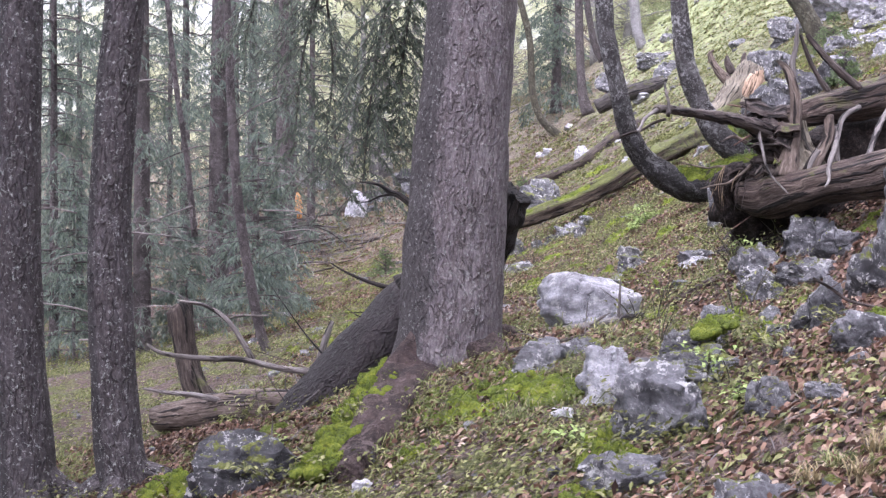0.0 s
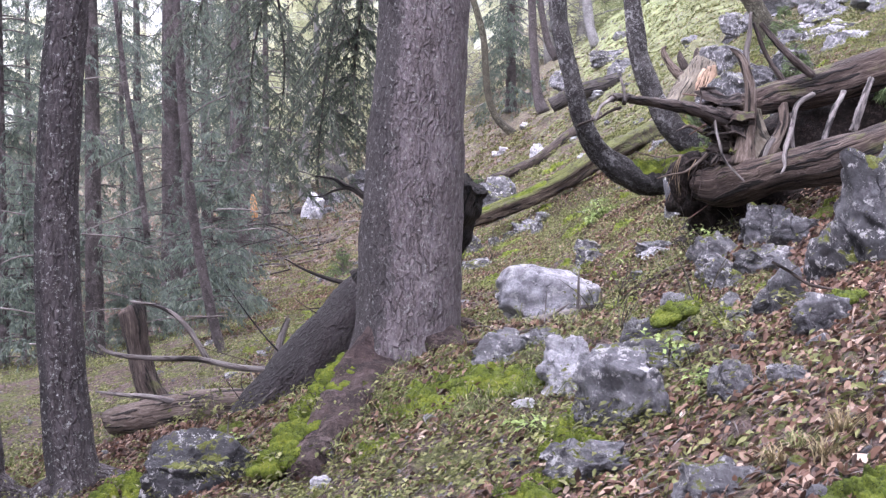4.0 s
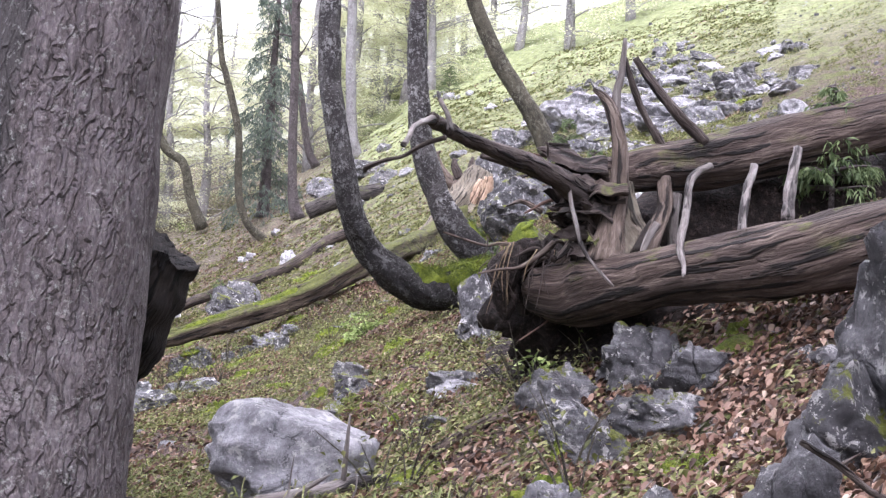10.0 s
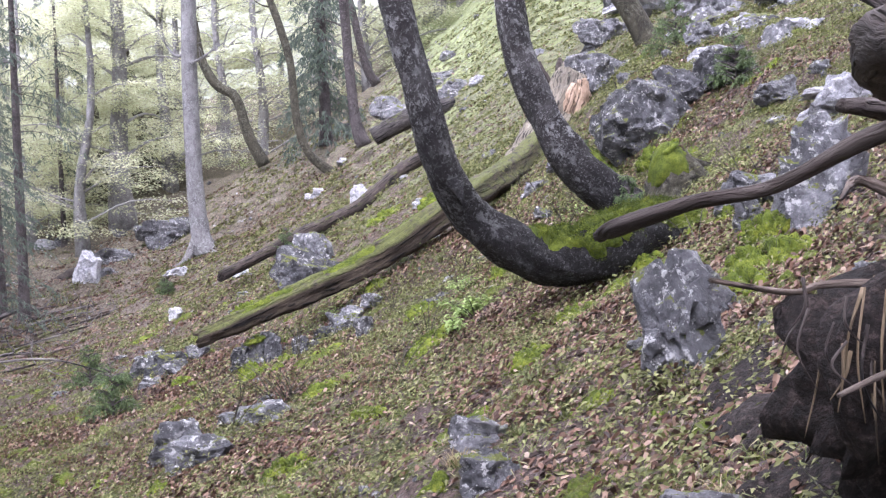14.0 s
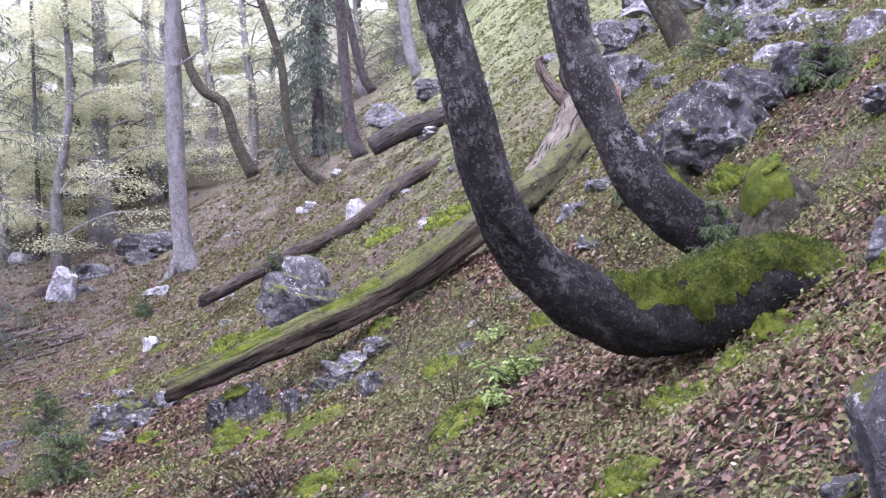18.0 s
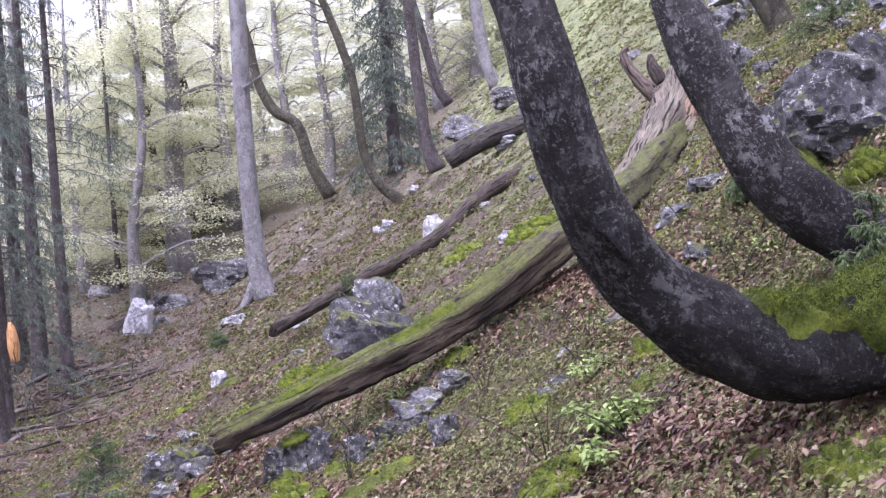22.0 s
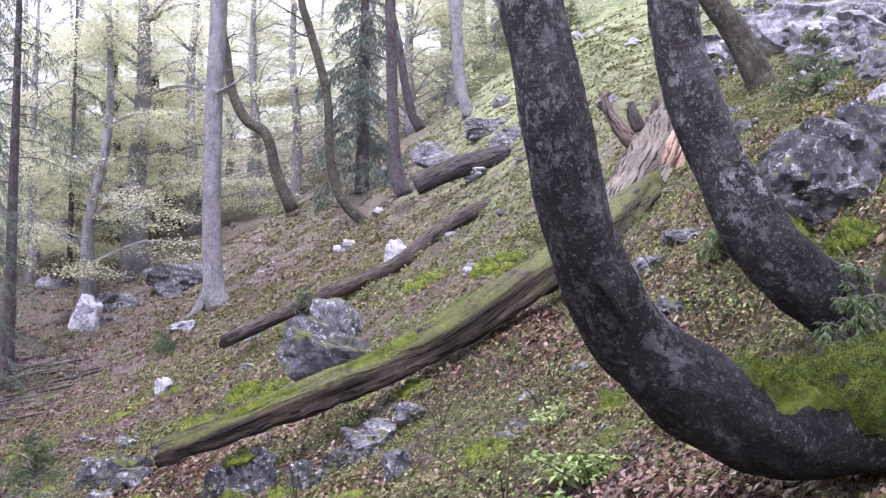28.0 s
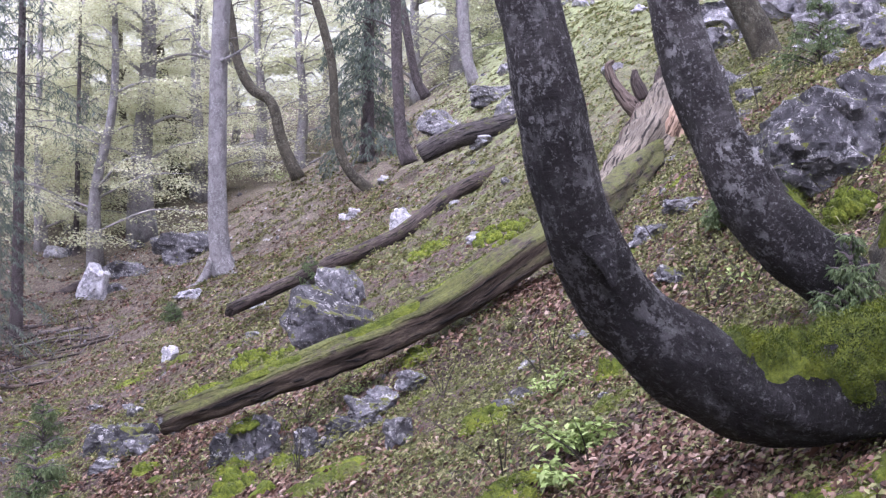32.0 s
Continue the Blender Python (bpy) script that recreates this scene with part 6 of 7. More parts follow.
def far_wood():
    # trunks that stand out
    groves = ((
        ((-10.31, 44.91, 1.87), 0.22, 14, HAZED_BARK, 0.5), ((-9.47, 47.16, 2.8), 0.42, 16, HAZED_BARK, 0.2), ((-9.15, 54.79, 4.51), 0.3, 15, HAZED_BARK, -0.2), ((-10.15, 55.8, 4.89), 0.34, 14, MOSSY_BARK, -1.6),
        ((-12.85, 50.63, 3.01), 0.2, 13, HAZED_BARK, 0.4), ((-13.04, 48.16, 2.38), 0.2, 13, HAZED_BARK, 0.0), ((-11.32, 52.57, 3.71), 0.2, 14, MOSSY_BARK, -0.6), ((-8.53, 66.07, 7.38), 0.24, 15, HAZED_BARK, 0.3),
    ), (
        ((-3.86, 76.9, 11.86), 0.42, 16, HAZED_BARK, -0.3), ((0.74, 65.18, 11.92), 0.40, 16, HAZED_BARK, 0.2), ((1.03, 55.64, 9.79), 0.3, 15, HAZED_BARK, 0.0), ((-6.0, 73.12, 10.0), 0.2, 14, HAZED_BARK, 0.4),
        ((-2.12, 79.79, 13.72), 0.24, 15, HAZED_BARK, -0.5), ((2.59, 63.79, 13.08), 0.3, 15, HAZED_BARK, 0.2), ((-15.57, 53.08, 3.23), 0.22, 15, HAZED_BARK, 0.1), ((-12.9, 55.58, 4.48), 0.2, 15, HAZED_BARK, 0.2),
        ((-11.82, 59.03, 5.18), 0.2, 15, HAZED_BARK, 0.2), ((-9.47, 64.31, 6.92), 0.18, 15, HAZED_BARK, -0.3), ((-16.03, 50.01, 2.74), 0.24, 15, HAZED_BARK, 0.1), ((3.76, 57.08, 12.47), 0.24, 14, HAZED_BARK, 0.1),
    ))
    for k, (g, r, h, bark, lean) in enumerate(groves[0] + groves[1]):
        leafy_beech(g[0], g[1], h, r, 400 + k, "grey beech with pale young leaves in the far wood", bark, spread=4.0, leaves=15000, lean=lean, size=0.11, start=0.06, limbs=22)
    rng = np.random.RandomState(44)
    made = [leafy_beech(-30 - 6 * q, 70 + 4 * q, 17, 0.24, 440 + q, "slim beech with pale young leaves behind the slope", HAZED_BARK, spread=4.6, leaves=6000, size=0.16, start=0.05, limbs=24) for q in range(4)]
    for k in range(36):
        y = rng.uniform(54, 84)
        x = rng.uniform(-0.62 * (y - 10), 0.4 * (y - 10))
        src = made[k % 4]
        copy_thing(src, pose(x, y, gz(x, y) - 0.3, 0, 0, rng.uniform(0, 360)))


far_wood()

# a young spruce between the far trunks, one under the beeches, seedlings on the slope
conifer("spruce_tree", -1.99, 44.18, 11, 1.9, 0.22, 501, "young spruce with hanging boughs on the slope", 0.05, tiers=22, per=6, needle=0.15, wide=0.022, spacing=0.034, droop=0.9)
for k, (g, h) in enumerate((((1.90, 15.70, 1.95), 0.58), ((3.55, 17.9, 2.98), 0.6), ((4.39, 23.31, 4.62), 0.9), ((-2.1, 28.79, 1.68), 0.7), ((-5.53, 33.92, 0.95), 0.45), ((-5.4, 33.75, 0.91), 0.4), ((-3.21, 18.86, 0.14), 0.7), ((6.25, 28.25, 6.29), 0.8), ((5.32, 51.95, 12.04), 1.3), ((-4.46, 22.76, 0.03), 0.7), ((2.03, 18.36, 2.53), 0.5))):
    conifer("spruce_seedling", g[0], g[1], h, h * 0.6, 0.008, 520 + k, "small spruce seedling among herbs on the slope", 0.08, tiers=9, per=5, needle=0.035, wide=0.0045, spacing=0.005, droop=0.35, rise=0.7, group="spruce seedlings on the slope", leaf=SEEDLING)
conifer("spruce_seedling", 2.53, 8.75, 0.85, 0.36, 0.02, 533, "small green spruce growing behind the fallen trunk", 0.3, tiers=10, per=6, needle=0.05, wide=0.006, spacing=0.012, droop=0.1, group="spruce seedlings on the slope", leaf=SEEDLING)
for k, (g, h) in enumerate((((-4.8, 15.24, -0.41), 3.0), ((-5.53, 19.01, -0.46), 2.6), ((-8.0, 16.21, -0.96), 3.2), ((-7.27, 19.01, -0.91), 2.2), ((-11.44, 22.17, -1.24), 2.4))):
    conifer("young_spruce", g[0], g[1], h, 1.0, 0.03, 560 + k, "young spruce with fresh green sprays in the lower wood", 0.12, tiers=14, per=6, needle=0.09, wide=0.010, spacing=0.02, droop=0.25, group="young spruces in the lower wood")
# spruces at the lower edge of the open slope
for k, (g, h, tr) in enumerate((((-8.79, 30.09, -0.27), 15, 0.24), ((-9.7, 36.57, 0.3), 13, 0.16), ((-10.43, 36.82, 0.37), 14, 0.2), ((-11.52, 38.52, 0.63), 14, 0.16), ((-14.21, 36.94, -0.06), 15, 0.2))):
    conifer("spruce_tree", g[0], g[1], h, 2.4, tr, 540 + k, "tall spruce at the lower edge of the slope", 0.34, tiers=11, per=4, needle=0.15, wide=0.013, spacing=0.06)
plain_tree("split_trunk", [(-8.28, 30.0, 1.13, 0.072), (-8.3, 30.0, 1.4, 0.102), (-8.32, 30.0, 1.69, 0.082), (-8.35, 30.0, 1.84, 0.031)], dead_wood("fresh_orange_wood", (0.32, 0.15, 0.055), (0.46, 0.25, 0.10), (0.6, 0.38, 0.2)), "bare orange wood of a split trunk", "trunk")
log([(-9.86, 42.0, 1.38, 0.179), (-10.21, 40.5, 0.96, 0.155), (-10.42, 39.0, 0.36, 0.133)], DEAD_DARK2, "dark fallen trunk leaning below the white stone", seed=71)
log([(-8.27, 30.0, -0.16, 0.041), (-8.7, 30.0, -0.42, 0.041), (-9.14, 30.0, -0.83, 0.031)], GREY_WOOD, "thin bare branch lying on the slope", seed=72)


# a thin spruce with bare hanging boughs below the open slope
conifer("spruce_tree", -11.26, 46.09, 12, 1.7, 0.10, 571, "thin spruce with sparse hanging boughs below the slope", 0.2, tiers=15, per=3, needle=0.10, wide=0.010, spacing=0.03, droop=0.7)
conifer("spruce_tree", -11.38, 37.9, 11, 1.9, 0.12, 572, "thin spruce with sparse hanging boughs below the slope", 0.22, tiers=15, per=3, needle=0.10, wide=0.010, spacing=0.03, droop=0.7)


# ---- a glowing curtain for the hills of woodland beyond ----
def backdrop():
    n = Nodes("glowing_mist")
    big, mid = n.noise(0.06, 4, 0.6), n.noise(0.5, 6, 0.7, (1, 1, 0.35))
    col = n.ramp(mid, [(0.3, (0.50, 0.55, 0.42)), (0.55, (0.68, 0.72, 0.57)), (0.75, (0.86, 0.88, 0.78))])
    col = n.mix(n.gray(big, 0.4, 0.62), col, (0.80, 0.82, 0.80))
    # the curtain emits its own light, in place of bright mist
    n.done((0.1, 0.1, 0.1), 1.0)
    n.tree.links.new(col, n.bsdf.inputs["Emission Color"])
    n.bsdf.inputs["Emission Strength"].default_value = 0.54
    a = np.linspace(-1.3, 1.2, 120)
    ridge = 74 + 5 * vnoise(a * 3, a * 0, 3) + 3 * vnoise(a * 14, a * 0, 4) + 2 * vnoise(a * 50, a * 0, 5) + np.clip(a, 0, 2) * 30
    v = np.concatenate([np.stack([92 * np.sin(a), 92 * np.cos(a), 0 * a - 40], -1), np.stack([93 * np.sin(a), 93 * np.cos(a), ridge], -1)])
    m = len(a)
    f = np.array([[i, i + 1, m + i + 1, m + i] for i in range(m - 1)])
    tagged(raw("backdrop", v, f, n.mat), "glowing curtain standing in for a hazy wooded hillside", "backdrop", kind="structure")


backdrop()


# ---- what covers the ground ----
def spots(n, rng, y0=3.2, y1=55.0):
    """Places over the slope, thinner with distance from the walked line."""
    u = rng.uniform(0, 1, n)
    y = np.where(rng.rand(n) < 0.5, 10 + 4 * np.exp(u * np.log((y1 - 10) / 4)), y0 + u * 12)
    lo, hi = np.where(y < 20, -0.6 * y, -0.5 * (y + 4)), np.where(y < 20, 0.58 * (y - 2), 0.42 * (y + 4))
    x = lo + rng.uniform(0, 1, n) * (hi - lo)
    return x, y


def patches(x, y, seed, scale=0.8):
    return vnoise(x * scale, y * scale, seed) + 0.5 * vnoise(x * scale * 2.7, y * scale * 2.7, seed + 1) + 0.5


def upland(x, y):
    """The open grass of the upper slope."""
    return np.clip((x + 5 + 5 * vnoise(x * 0.4, y * 0.4, 61)) / 7, 0, 1) * np.clip((y - 20) / 12, 0, 1)


def far_scale(y):
    return np.clip(1 + (y - 17) / 20, 0.95, 2.4)


def lay(name, x, y, rng, length, width, material, label, category, lift=0.01, flat=0.35, stand=0.0, bend=0.2, per=1, spread=0.0, round_=False, tall=0.0):
    if category == "plants":
        # few herbs in the deep litter under the fallen trunks
        keep = (x < 1.2) | (y < 5.6) | (y > 9.8) | (np.random.RandomState(5).rand(len(x)) > 0.72)
        x, y = x[keep], y[keep]
    x, y = np.repeat(x, per), np.repeat(y, per)
    n = len(x)
    x, y = x + rng.normal(size=n) * spread, y + rng.normal(size=n) * spread
    p = np.stack([x, y, ground(x, y) + lift], -1)
    p[:, 2] += tall * rng.rand(n) ** 1.5 * np.repeat(rng.rand(n // per), per)
    d = rng.normal(size=(n, 3)) * (1, 1, flat)
    d /= np.linalg.norm(d, axis=1, keepdims=True)
    d[:, 2] = d[:, 2] + stand + 0.42 * d[:, 0]
    s = far_scale(y)
    d *= (length * rng.uniform(0.6, 1.35, n) * s)[:, None]
    w = np.cross(d, np.array([-0.42, -0.1, 1.0]) + rng.normal(size=(n, 3)) * 0.45)
    w *= (width * s * rng.uniform(0.7, 1.2, n) / (np.linalg.norm(w, axis=1) + 1e-9))[:, None]
    p[:, 2] += np.maximum(-d[:, 2], 0) * 0.5
    v, f = leaflets(p, d, w, bend, rng.uniform(-0.25, 0.6, (n, 1))) if round_ else blades(p, d, w, bend)
    return tagged(raw(name, v, f, material, smooth=False), label, category, kind="stuff")


def cover():
    rng = np.random.RandomState(91)
    # where the walk began, and behind it
    x, y = rng.uniform(-9, 9, 16000), rng.uniform(-8, 5, 16000)
    lay("leaf_litter", x, y, rng, 0.08, 0.024, DRY_LEAF, "fallen brown leaves round the start of the path", "leaves", 0.008, 0.3, 0.05)
    x, y = rng.uniform(-9, 9, 2500), rng.uniform(-8, 5, 2500)
    lay("herbs", x, y, rng, 0.06, 0.016, HERB, "low green herbs round the start of the path", "plants", 0.02, 0.3, 0.45, 0.25, 6, 0.05)
    for n, x0, x1, y0, y1 in ((105000, -4.2, 3.6, 2.7, 9.5), (45000, -3.6, 4.2, 9.5, 13.2), (150000, -5.2, 5.2, 13.2, 21.0)):
        x, y = rng.uniform(x0, x1, n), rng.uniform(y0, y1, n)
        ok = (patches(x, y, 12) + rng.normal(size=n) * 0.18 < 0.60) & (rng.rand(n) > 0.55 * np.clip((x - 0.9) / 1.2, 0, 1) * (y > 15.2))
        lay("leaf_litter", x[ok], y[ok], rng, 0.044, 0.014, DRY_LEAF, "fallen reddish-brown beech leaves on the slope", "leaves", 0.010, 0.45, 0.08, 0.1, 1, 0.0, True)
    for n, x0, x1, y0, y1 in ((3000, -4.2, 3.6, 3.8, 9.5), (2600, -3.6, 4.2, 9.5, 13.2), (9500, -5.2, 5.2, 13.2, 21.0)):
        x, y = rng.uniform(x0, x1, n), rng.uniform(y0, y1, n)
        ok = (patches(x, y, 72, 1.1) + rng.normal(size=n) * 0.12 > 0.54) & ((x > -2.2) | (y > 16) | (rng.rand(n) < 0.3))
        lay("herbs", x[ok], y[ok], rng, 0.032, 0.0085, HERB, "low olive-green herbs among the fallen leaves", "plants", 0.015, 0.6, 0.45, 0.35, 11, 0.05, False, 0.06)
        m = int(2.4 * n)
        x, y = rng.uniform(x0, x1, m), rng.uniform(y0, y1, m)
        ok = (patches(x, y, 84, 1.6) + rng.normal(size=m) * 0.10 > 0.56) & ((x > -2.2) | (y > 16))
        lay("moss_shoots", x[ok], y[ok], rng, 0.030, 0.0022, MOSS_TUFT, "short moss and grass shoots among the fallen leaves", "moss", 0.0, 0.6, 0.9, 0.3, 26, 0.05)
    y = 21 * np.exp(rng.uniform(0, 1, 130000) * np.log(50 / 21))
    x = rng.uniform(-0.55, 0.42, 130000) * (y - 5)
    ok = (patches(x, y, 12) + rng.normal(size=len(x)) * 0.22 < 0.60) & (rng.rand(len(x)) > 0.75 * upland(x, y))
    lay("leaf_litter", x[ok], y[ok], rng, 0.045, 0.014, DRY_LEAF, "fallen brown beech leaves on the far slope", "leaves", 0.010, 0.4, 0.08)
    x, y = spots(30000, rng)
    ok = (rng.rand(len(x)) < np.where(y < 11, 0.16, np.where(y < 14, 0.42, 1.0))) & (patches(x, y, 12) + rng.normal(size=len(x)) * 0.12 > 0.54) & (rng.rand(len(x)) < 0.3 + 0.4 * (y > 20) + 0.7 * np.maximum(upland(x, y), (y < 22) & (x > -2.2 - 0.1 * y)))
    lay("herbs", x[ok], y[ok], rng, 0.034, 0.009, HERB, "low green herbs and seedlings on the slope", "plants", 0.02, 0.6, 0.45, 0.3, 8, 0.045)
    y = 23 * np.exp(rng.uniform(0, 1, 16000) * np.log(52 / 23))
    x = rng.uniform(-0.2, 0.42, 16000) * (y - 4)
    ok = patches(x, y, 21, 0.5) + rng.normal(size=len(x)) * 0.25 > 0.42
    lay("herbs", x[ok], y[ok], rng, 0.045, 0.014, HERB, "low green herbs on the upper slope", "plants", 0.02, 0.3, 0.45, 0.25, 6, 0.07)
    x, y = rng.uniform(0.9, 6.5, 5200), rng.uniform(15.2, 27.0, 5200)
    ok = patches(x, y, 91, 0.9) + rng.normal(size=len(x)) * 0.2 > 0.40
    lay("herbs", x[ok], y[ok], rng, 0.036, 0.010, HERB, "green herbs under the crooked beeches", "plants", 0.015, 0.6, 0.45, 0.3, 13, 0.07, False, 0.08)
    x, y = spots(5200, rng, 4.2, 34.0)
    ok = patches(x, y, 52, 0.6) + rng.normal(size=len(x)) * 0.2 > 0.48
    lay("herbs", x[ok], y[ok], rng, 0.034, 0.010, HERB, "taller clumps of green herbs on the slope", "plants", 0.02, 0.35, 0.3, 0.3, 34, 0.07, False, 0.17)
    x, y = spots(12000, rng, 5.5)
    ok = patches(x, y, 15) + rng.normal(size=len(x)) * 0.15 > 0.68
    lay("grass", x[ok], y[ok], rng, 0.12, 0.0035, GRASS, "tufts of grass and sedge on the slope", "grass", 0.0, 0.3, 0.9, 0.5, 10, 0.03)
    x, y = spots(50000, rng)
    lay("plant_litter", x, y, rng, 0.07, 0.003, GREY_WOOD, "thin twigs and stalks on the slope", "twigs", 0.012, 0.25, 0.03, 0.1)
    # litter of the open slope below the straight grey tree
    y = rng.uniform(20, 42, 42000)
    x = -1.0 - rng.uniform(0, 0.36, 42000) * (y - 6)
    ok = patches(x, y, 19, 1.2) + rng.normal(size=len(x)) * 0.15 > 0.42
    lay("leaf_litter", x[ok], y[ok], rng, 0.036, 0.011, DRY_LEAF, "fallen brown beech leaves on the open slope", "leaves", 0.012, 0.5, 0.12)
    x, y = -1.0 - rng.uniform(0, 8.5, 2600), rng.uniform(20, 40, 2600)
    ok = patches(x, y, 23, 0.8) + rng.normal(size=len(x)) * 0.15 > 0.46
    lay("herbs", x[ok], y[ok], rng, 0.034, 0.010, HERB, "sparse olive-green herbs on the open slope", "plants", 0.015, 0.6, 0.45, 0.3, 16, 0.09, False, 0.08)
    # deep drifts under the fallen trunks and below the crooked beeches
    for n, x0, x1, y0, y1 in ((17000, 0.9, 3.6, 5.2, 10.0), (15000, 0.2, 2.3, 11.6, 15.6)):
        drift = np.random.RandomState(n)
        x, y = drift.uniform(x0, x1, n), drift.uniform(y0, y1, n)
        ok = patches(x, y, 44, 0.9) + drift.normal(size=n) * 0.2 > 0.36
        lay("leaf_litter", x[ok], y[ok], drift, 0.043, 0.014, DRY_LEAF, "deep drift of reddish-brown beech leaves", "leaves", 0.022, 0.5, 0.10, 0.12, 1, 0.0, True)
    # small stones
    x, y = spots(3600, rng)
    ok = patches(x, y, 33, 0.5) + rng.normal(size=len(x)) * 0.2 > 0.5
    x, y = x[ok], y[ok]
    vs, fs, n = [], [], 0
    bm = bmesh.new()
    bmesh.ops.create_icosphere(bm, subdivisions=2, radius=1.0)
    base = np.array([q.co[:] for q in bm.verts])
    tri = [[q.index for q in face.verts] for face in bm.faces]
    bm.free()
    for a, b in zip(x, y):
        s = min(0.014 * np.exp(rng.exponential(0.5)), 0.05) * float(far_scale(b)) ** 1.3
        v = base * rng.uniform(0.6, 1.3, 3)
        for _ in range(5):
            d = rng.normal(size=3)
            d /= np.linalg.norm(d)
            v = v - np.maximum(v @ d - 0.55, 0)[:, None] * d
        v = v * s + (a, b, gz(a, b) + 0.1 * s)
        vs.append(v)
        fs += [[i + n for i in q] for q in tri]
        n += len(v)
    tagged(raw("stones", np.vstack(vs), fs, ROCK, smooth=False), "small grey limestone pieces on the slope", "stones", kind="stuff")


cover()


def bush(g, h, seed, label, leaf=0.06, count=160, mat=None, name="sapling"):
    """A low sapling: a few thin stems and their leaves."""
    rng = np.random.RandomState(seed)
    t = thing(name, *g, label, "plant", "saplings on the slope")
    ps = []
    for k in range(4):
        e = np.array([rng.normal() * 0.6 * h, rng.normal() * 0.6 * h, h * rng.uniform(0.6, 1.0)])
        limb("stem", [(g[0], g[1], g[2] - 0.03, 0.006), (g[0] + e[0] * 0.4, g[1] + e[1] * 0.4, g[2] + e[2] * 0.5, 0.004), (g[0] + e[0], g[1] + e[1], g[2] + e[2], 0.0015)], MOSSY_BARK, t, sides=5, steps=3, seed=k)
        f = rng.uniform(0.35, 1.0, count // 4)[:, None]
        ps.append(e * f)
    p = np.vstack(ps) + rng.normal(size=(count // 4 * 4, 3)) * (0.24 * h, 0.24 * h, 0.05 * h)
    d = rng.normal(size=p.shape) * (1, 1, 0.3)
    d *= (leaf * rng.uniform(0.6, 1.2, len(p)) / np.linalg.norm(d, axis=1))[:, None]
    w = np.cross(d, np.array([0, 0, 1.0]) + rng.normal(size=p.shape) * 0.3)
    w *= (0.28 * leaf / (np.linalg.norm(w, axis=1) + 1e-9))[:, None]
    v, f = blades(p, d, w, 0.3)
    tagged(raw("foliage", v, f, mat or HERB, t, "fresh green leaves", smooth=False), kind="stuff")


FRESH = leaf_mat("fresh_green_leaves", [(0.0, (0.15, 0.21, 0.06)), (0.5, (0.24, 0.33, 0.10)), (1.0, (0.36, 0.45, 0.17))], 0.35)
bush((0.57, 15.85, 1.25), 0.20, 600, "leafy green sapling growing among the leaf litter", 0.06, 260, FRESH)
bush((0.72, 15.93, 1.34), 0.15, 601, "leafy green sapling growing among the leaf litter", 0.042, 50, HERB)
bush((0.5, 15.98, 1.26), 0.25, 602, "leafy green sapling growing among the leaf litter", 0.042, 90, HERB)
bush((0.39, 15.30, 1.17), 0.15, 603, "leafy green sapling growing among the leaf litter", 0.055, 150, FRESH)
bush((0.8, 17.77, 1.63), 0.2, 604, "leafy green sapling growing among the leaf litter", 0.042, 60, HERB)
bush((1.9, 17.35, 2.11), 0.35, 605, "leafy green sapling growing among the leaf litter", 0.042, 60, HERB)
bush((1.64, 17.44, 1.96), 0.35, 606, "leafy green sapling growing among the leaf litter", 0.042, 50, FRESH)
bush((0.6, 15.96, 1.29), 0.2, 607, "leafy green sapling growing among the leaf litter", 0.042, 140, HERB)
bush((2.1, 13.21, 1.9), 0.2, 608, "leafy green sapling growing among the leaf litter", 0.042, 80, HERB)
bush((1.05, 8.62, 1.10), 0.22, 609, "fresh green sapling below the torn roots", 0.055, 48, FRESH)
bush((0.9, 10.4, 1.1), 0.15, 610, "leafy green sapling growing among the leaf litter", 0.042, 60, HERB)
bush((1.12, 9.25, 1.13), 0.16, 611, "leafy green sapling growing among the leaf litter", 0.042, 60, HERB)
bush((0.5, 5.57, 0.62), 0.2, 612, "leafy green sapling growing among the leaf litter", 0.042, 50, FRESH)
bush((0.59, 5.28, 0.62), 0.24, 613, "leafy green sapling growing among the leaf litter", 0.042, 56, HERB)
bush((0.35, 5.22, 0.52), 0.15, 614, "leafy green sapling growing among the leaf litter", 0.042, 80, HERB)
bush((-0.09, 5.06, 0.39), 0.12, 615, "leafy green sapling growing among the leaf litter", 0.042, 60, FRESH)
bush((0.8, 5.54, 0.75), 0.2, 616, "leafy green sapling growing among the leaf litter", 0.042, 100, HERB)
bush((1.09, 5.33, 0.88), 0.16, 617, "leafy green sapling growing among the leaf litter", 0.042, 80, HERB)
bush((0.55, 4.94, 0.62), 0.14, 618, "leafy green sapling growing among the leaf litter", 0.042, 80, FRESH)
bush((-1.32, 6.11, 0.19), 0.25, 619, "leafy green sapling growing among the leaf litter", 0.042, 120, HERB)
bush((-1.43, 5.55, 0.06), 0.2, 620, "leafy green sapling growing among the leaf litter", 0.042, 120, HERB)
bush((-1.92, 6.18, -0.05), 0.2, 621, "leafy green sapling growing among the leaf litter", 0.042, 100, FRESH)
bush((-2.51, 7.53, -0.1), 0.3, 622, "leafy green sapling growing among the leaf litter", 0.042, 120, HERB)
bush((-1.61, 5.54, 0.03), 0.2, 623, "leafy green sapling growing among the leaf litter", 0.042, 120, HERB)
bush((0.55, 17.02, 1.41), 0.2, 624, "leafy green sapling growing among the leaf litter", 0.042, 140, FRESH)
bush((1.04, 11.26, 1.23), 0.15, 625, "leafy green sapling growing among the leaf litter", 0.042, 80, HERB)
bush((0.81, 29.83, 3.52), 0.3, 626, "leafy green sapling growing among the leaf litter", 0.042, 80, HERB)
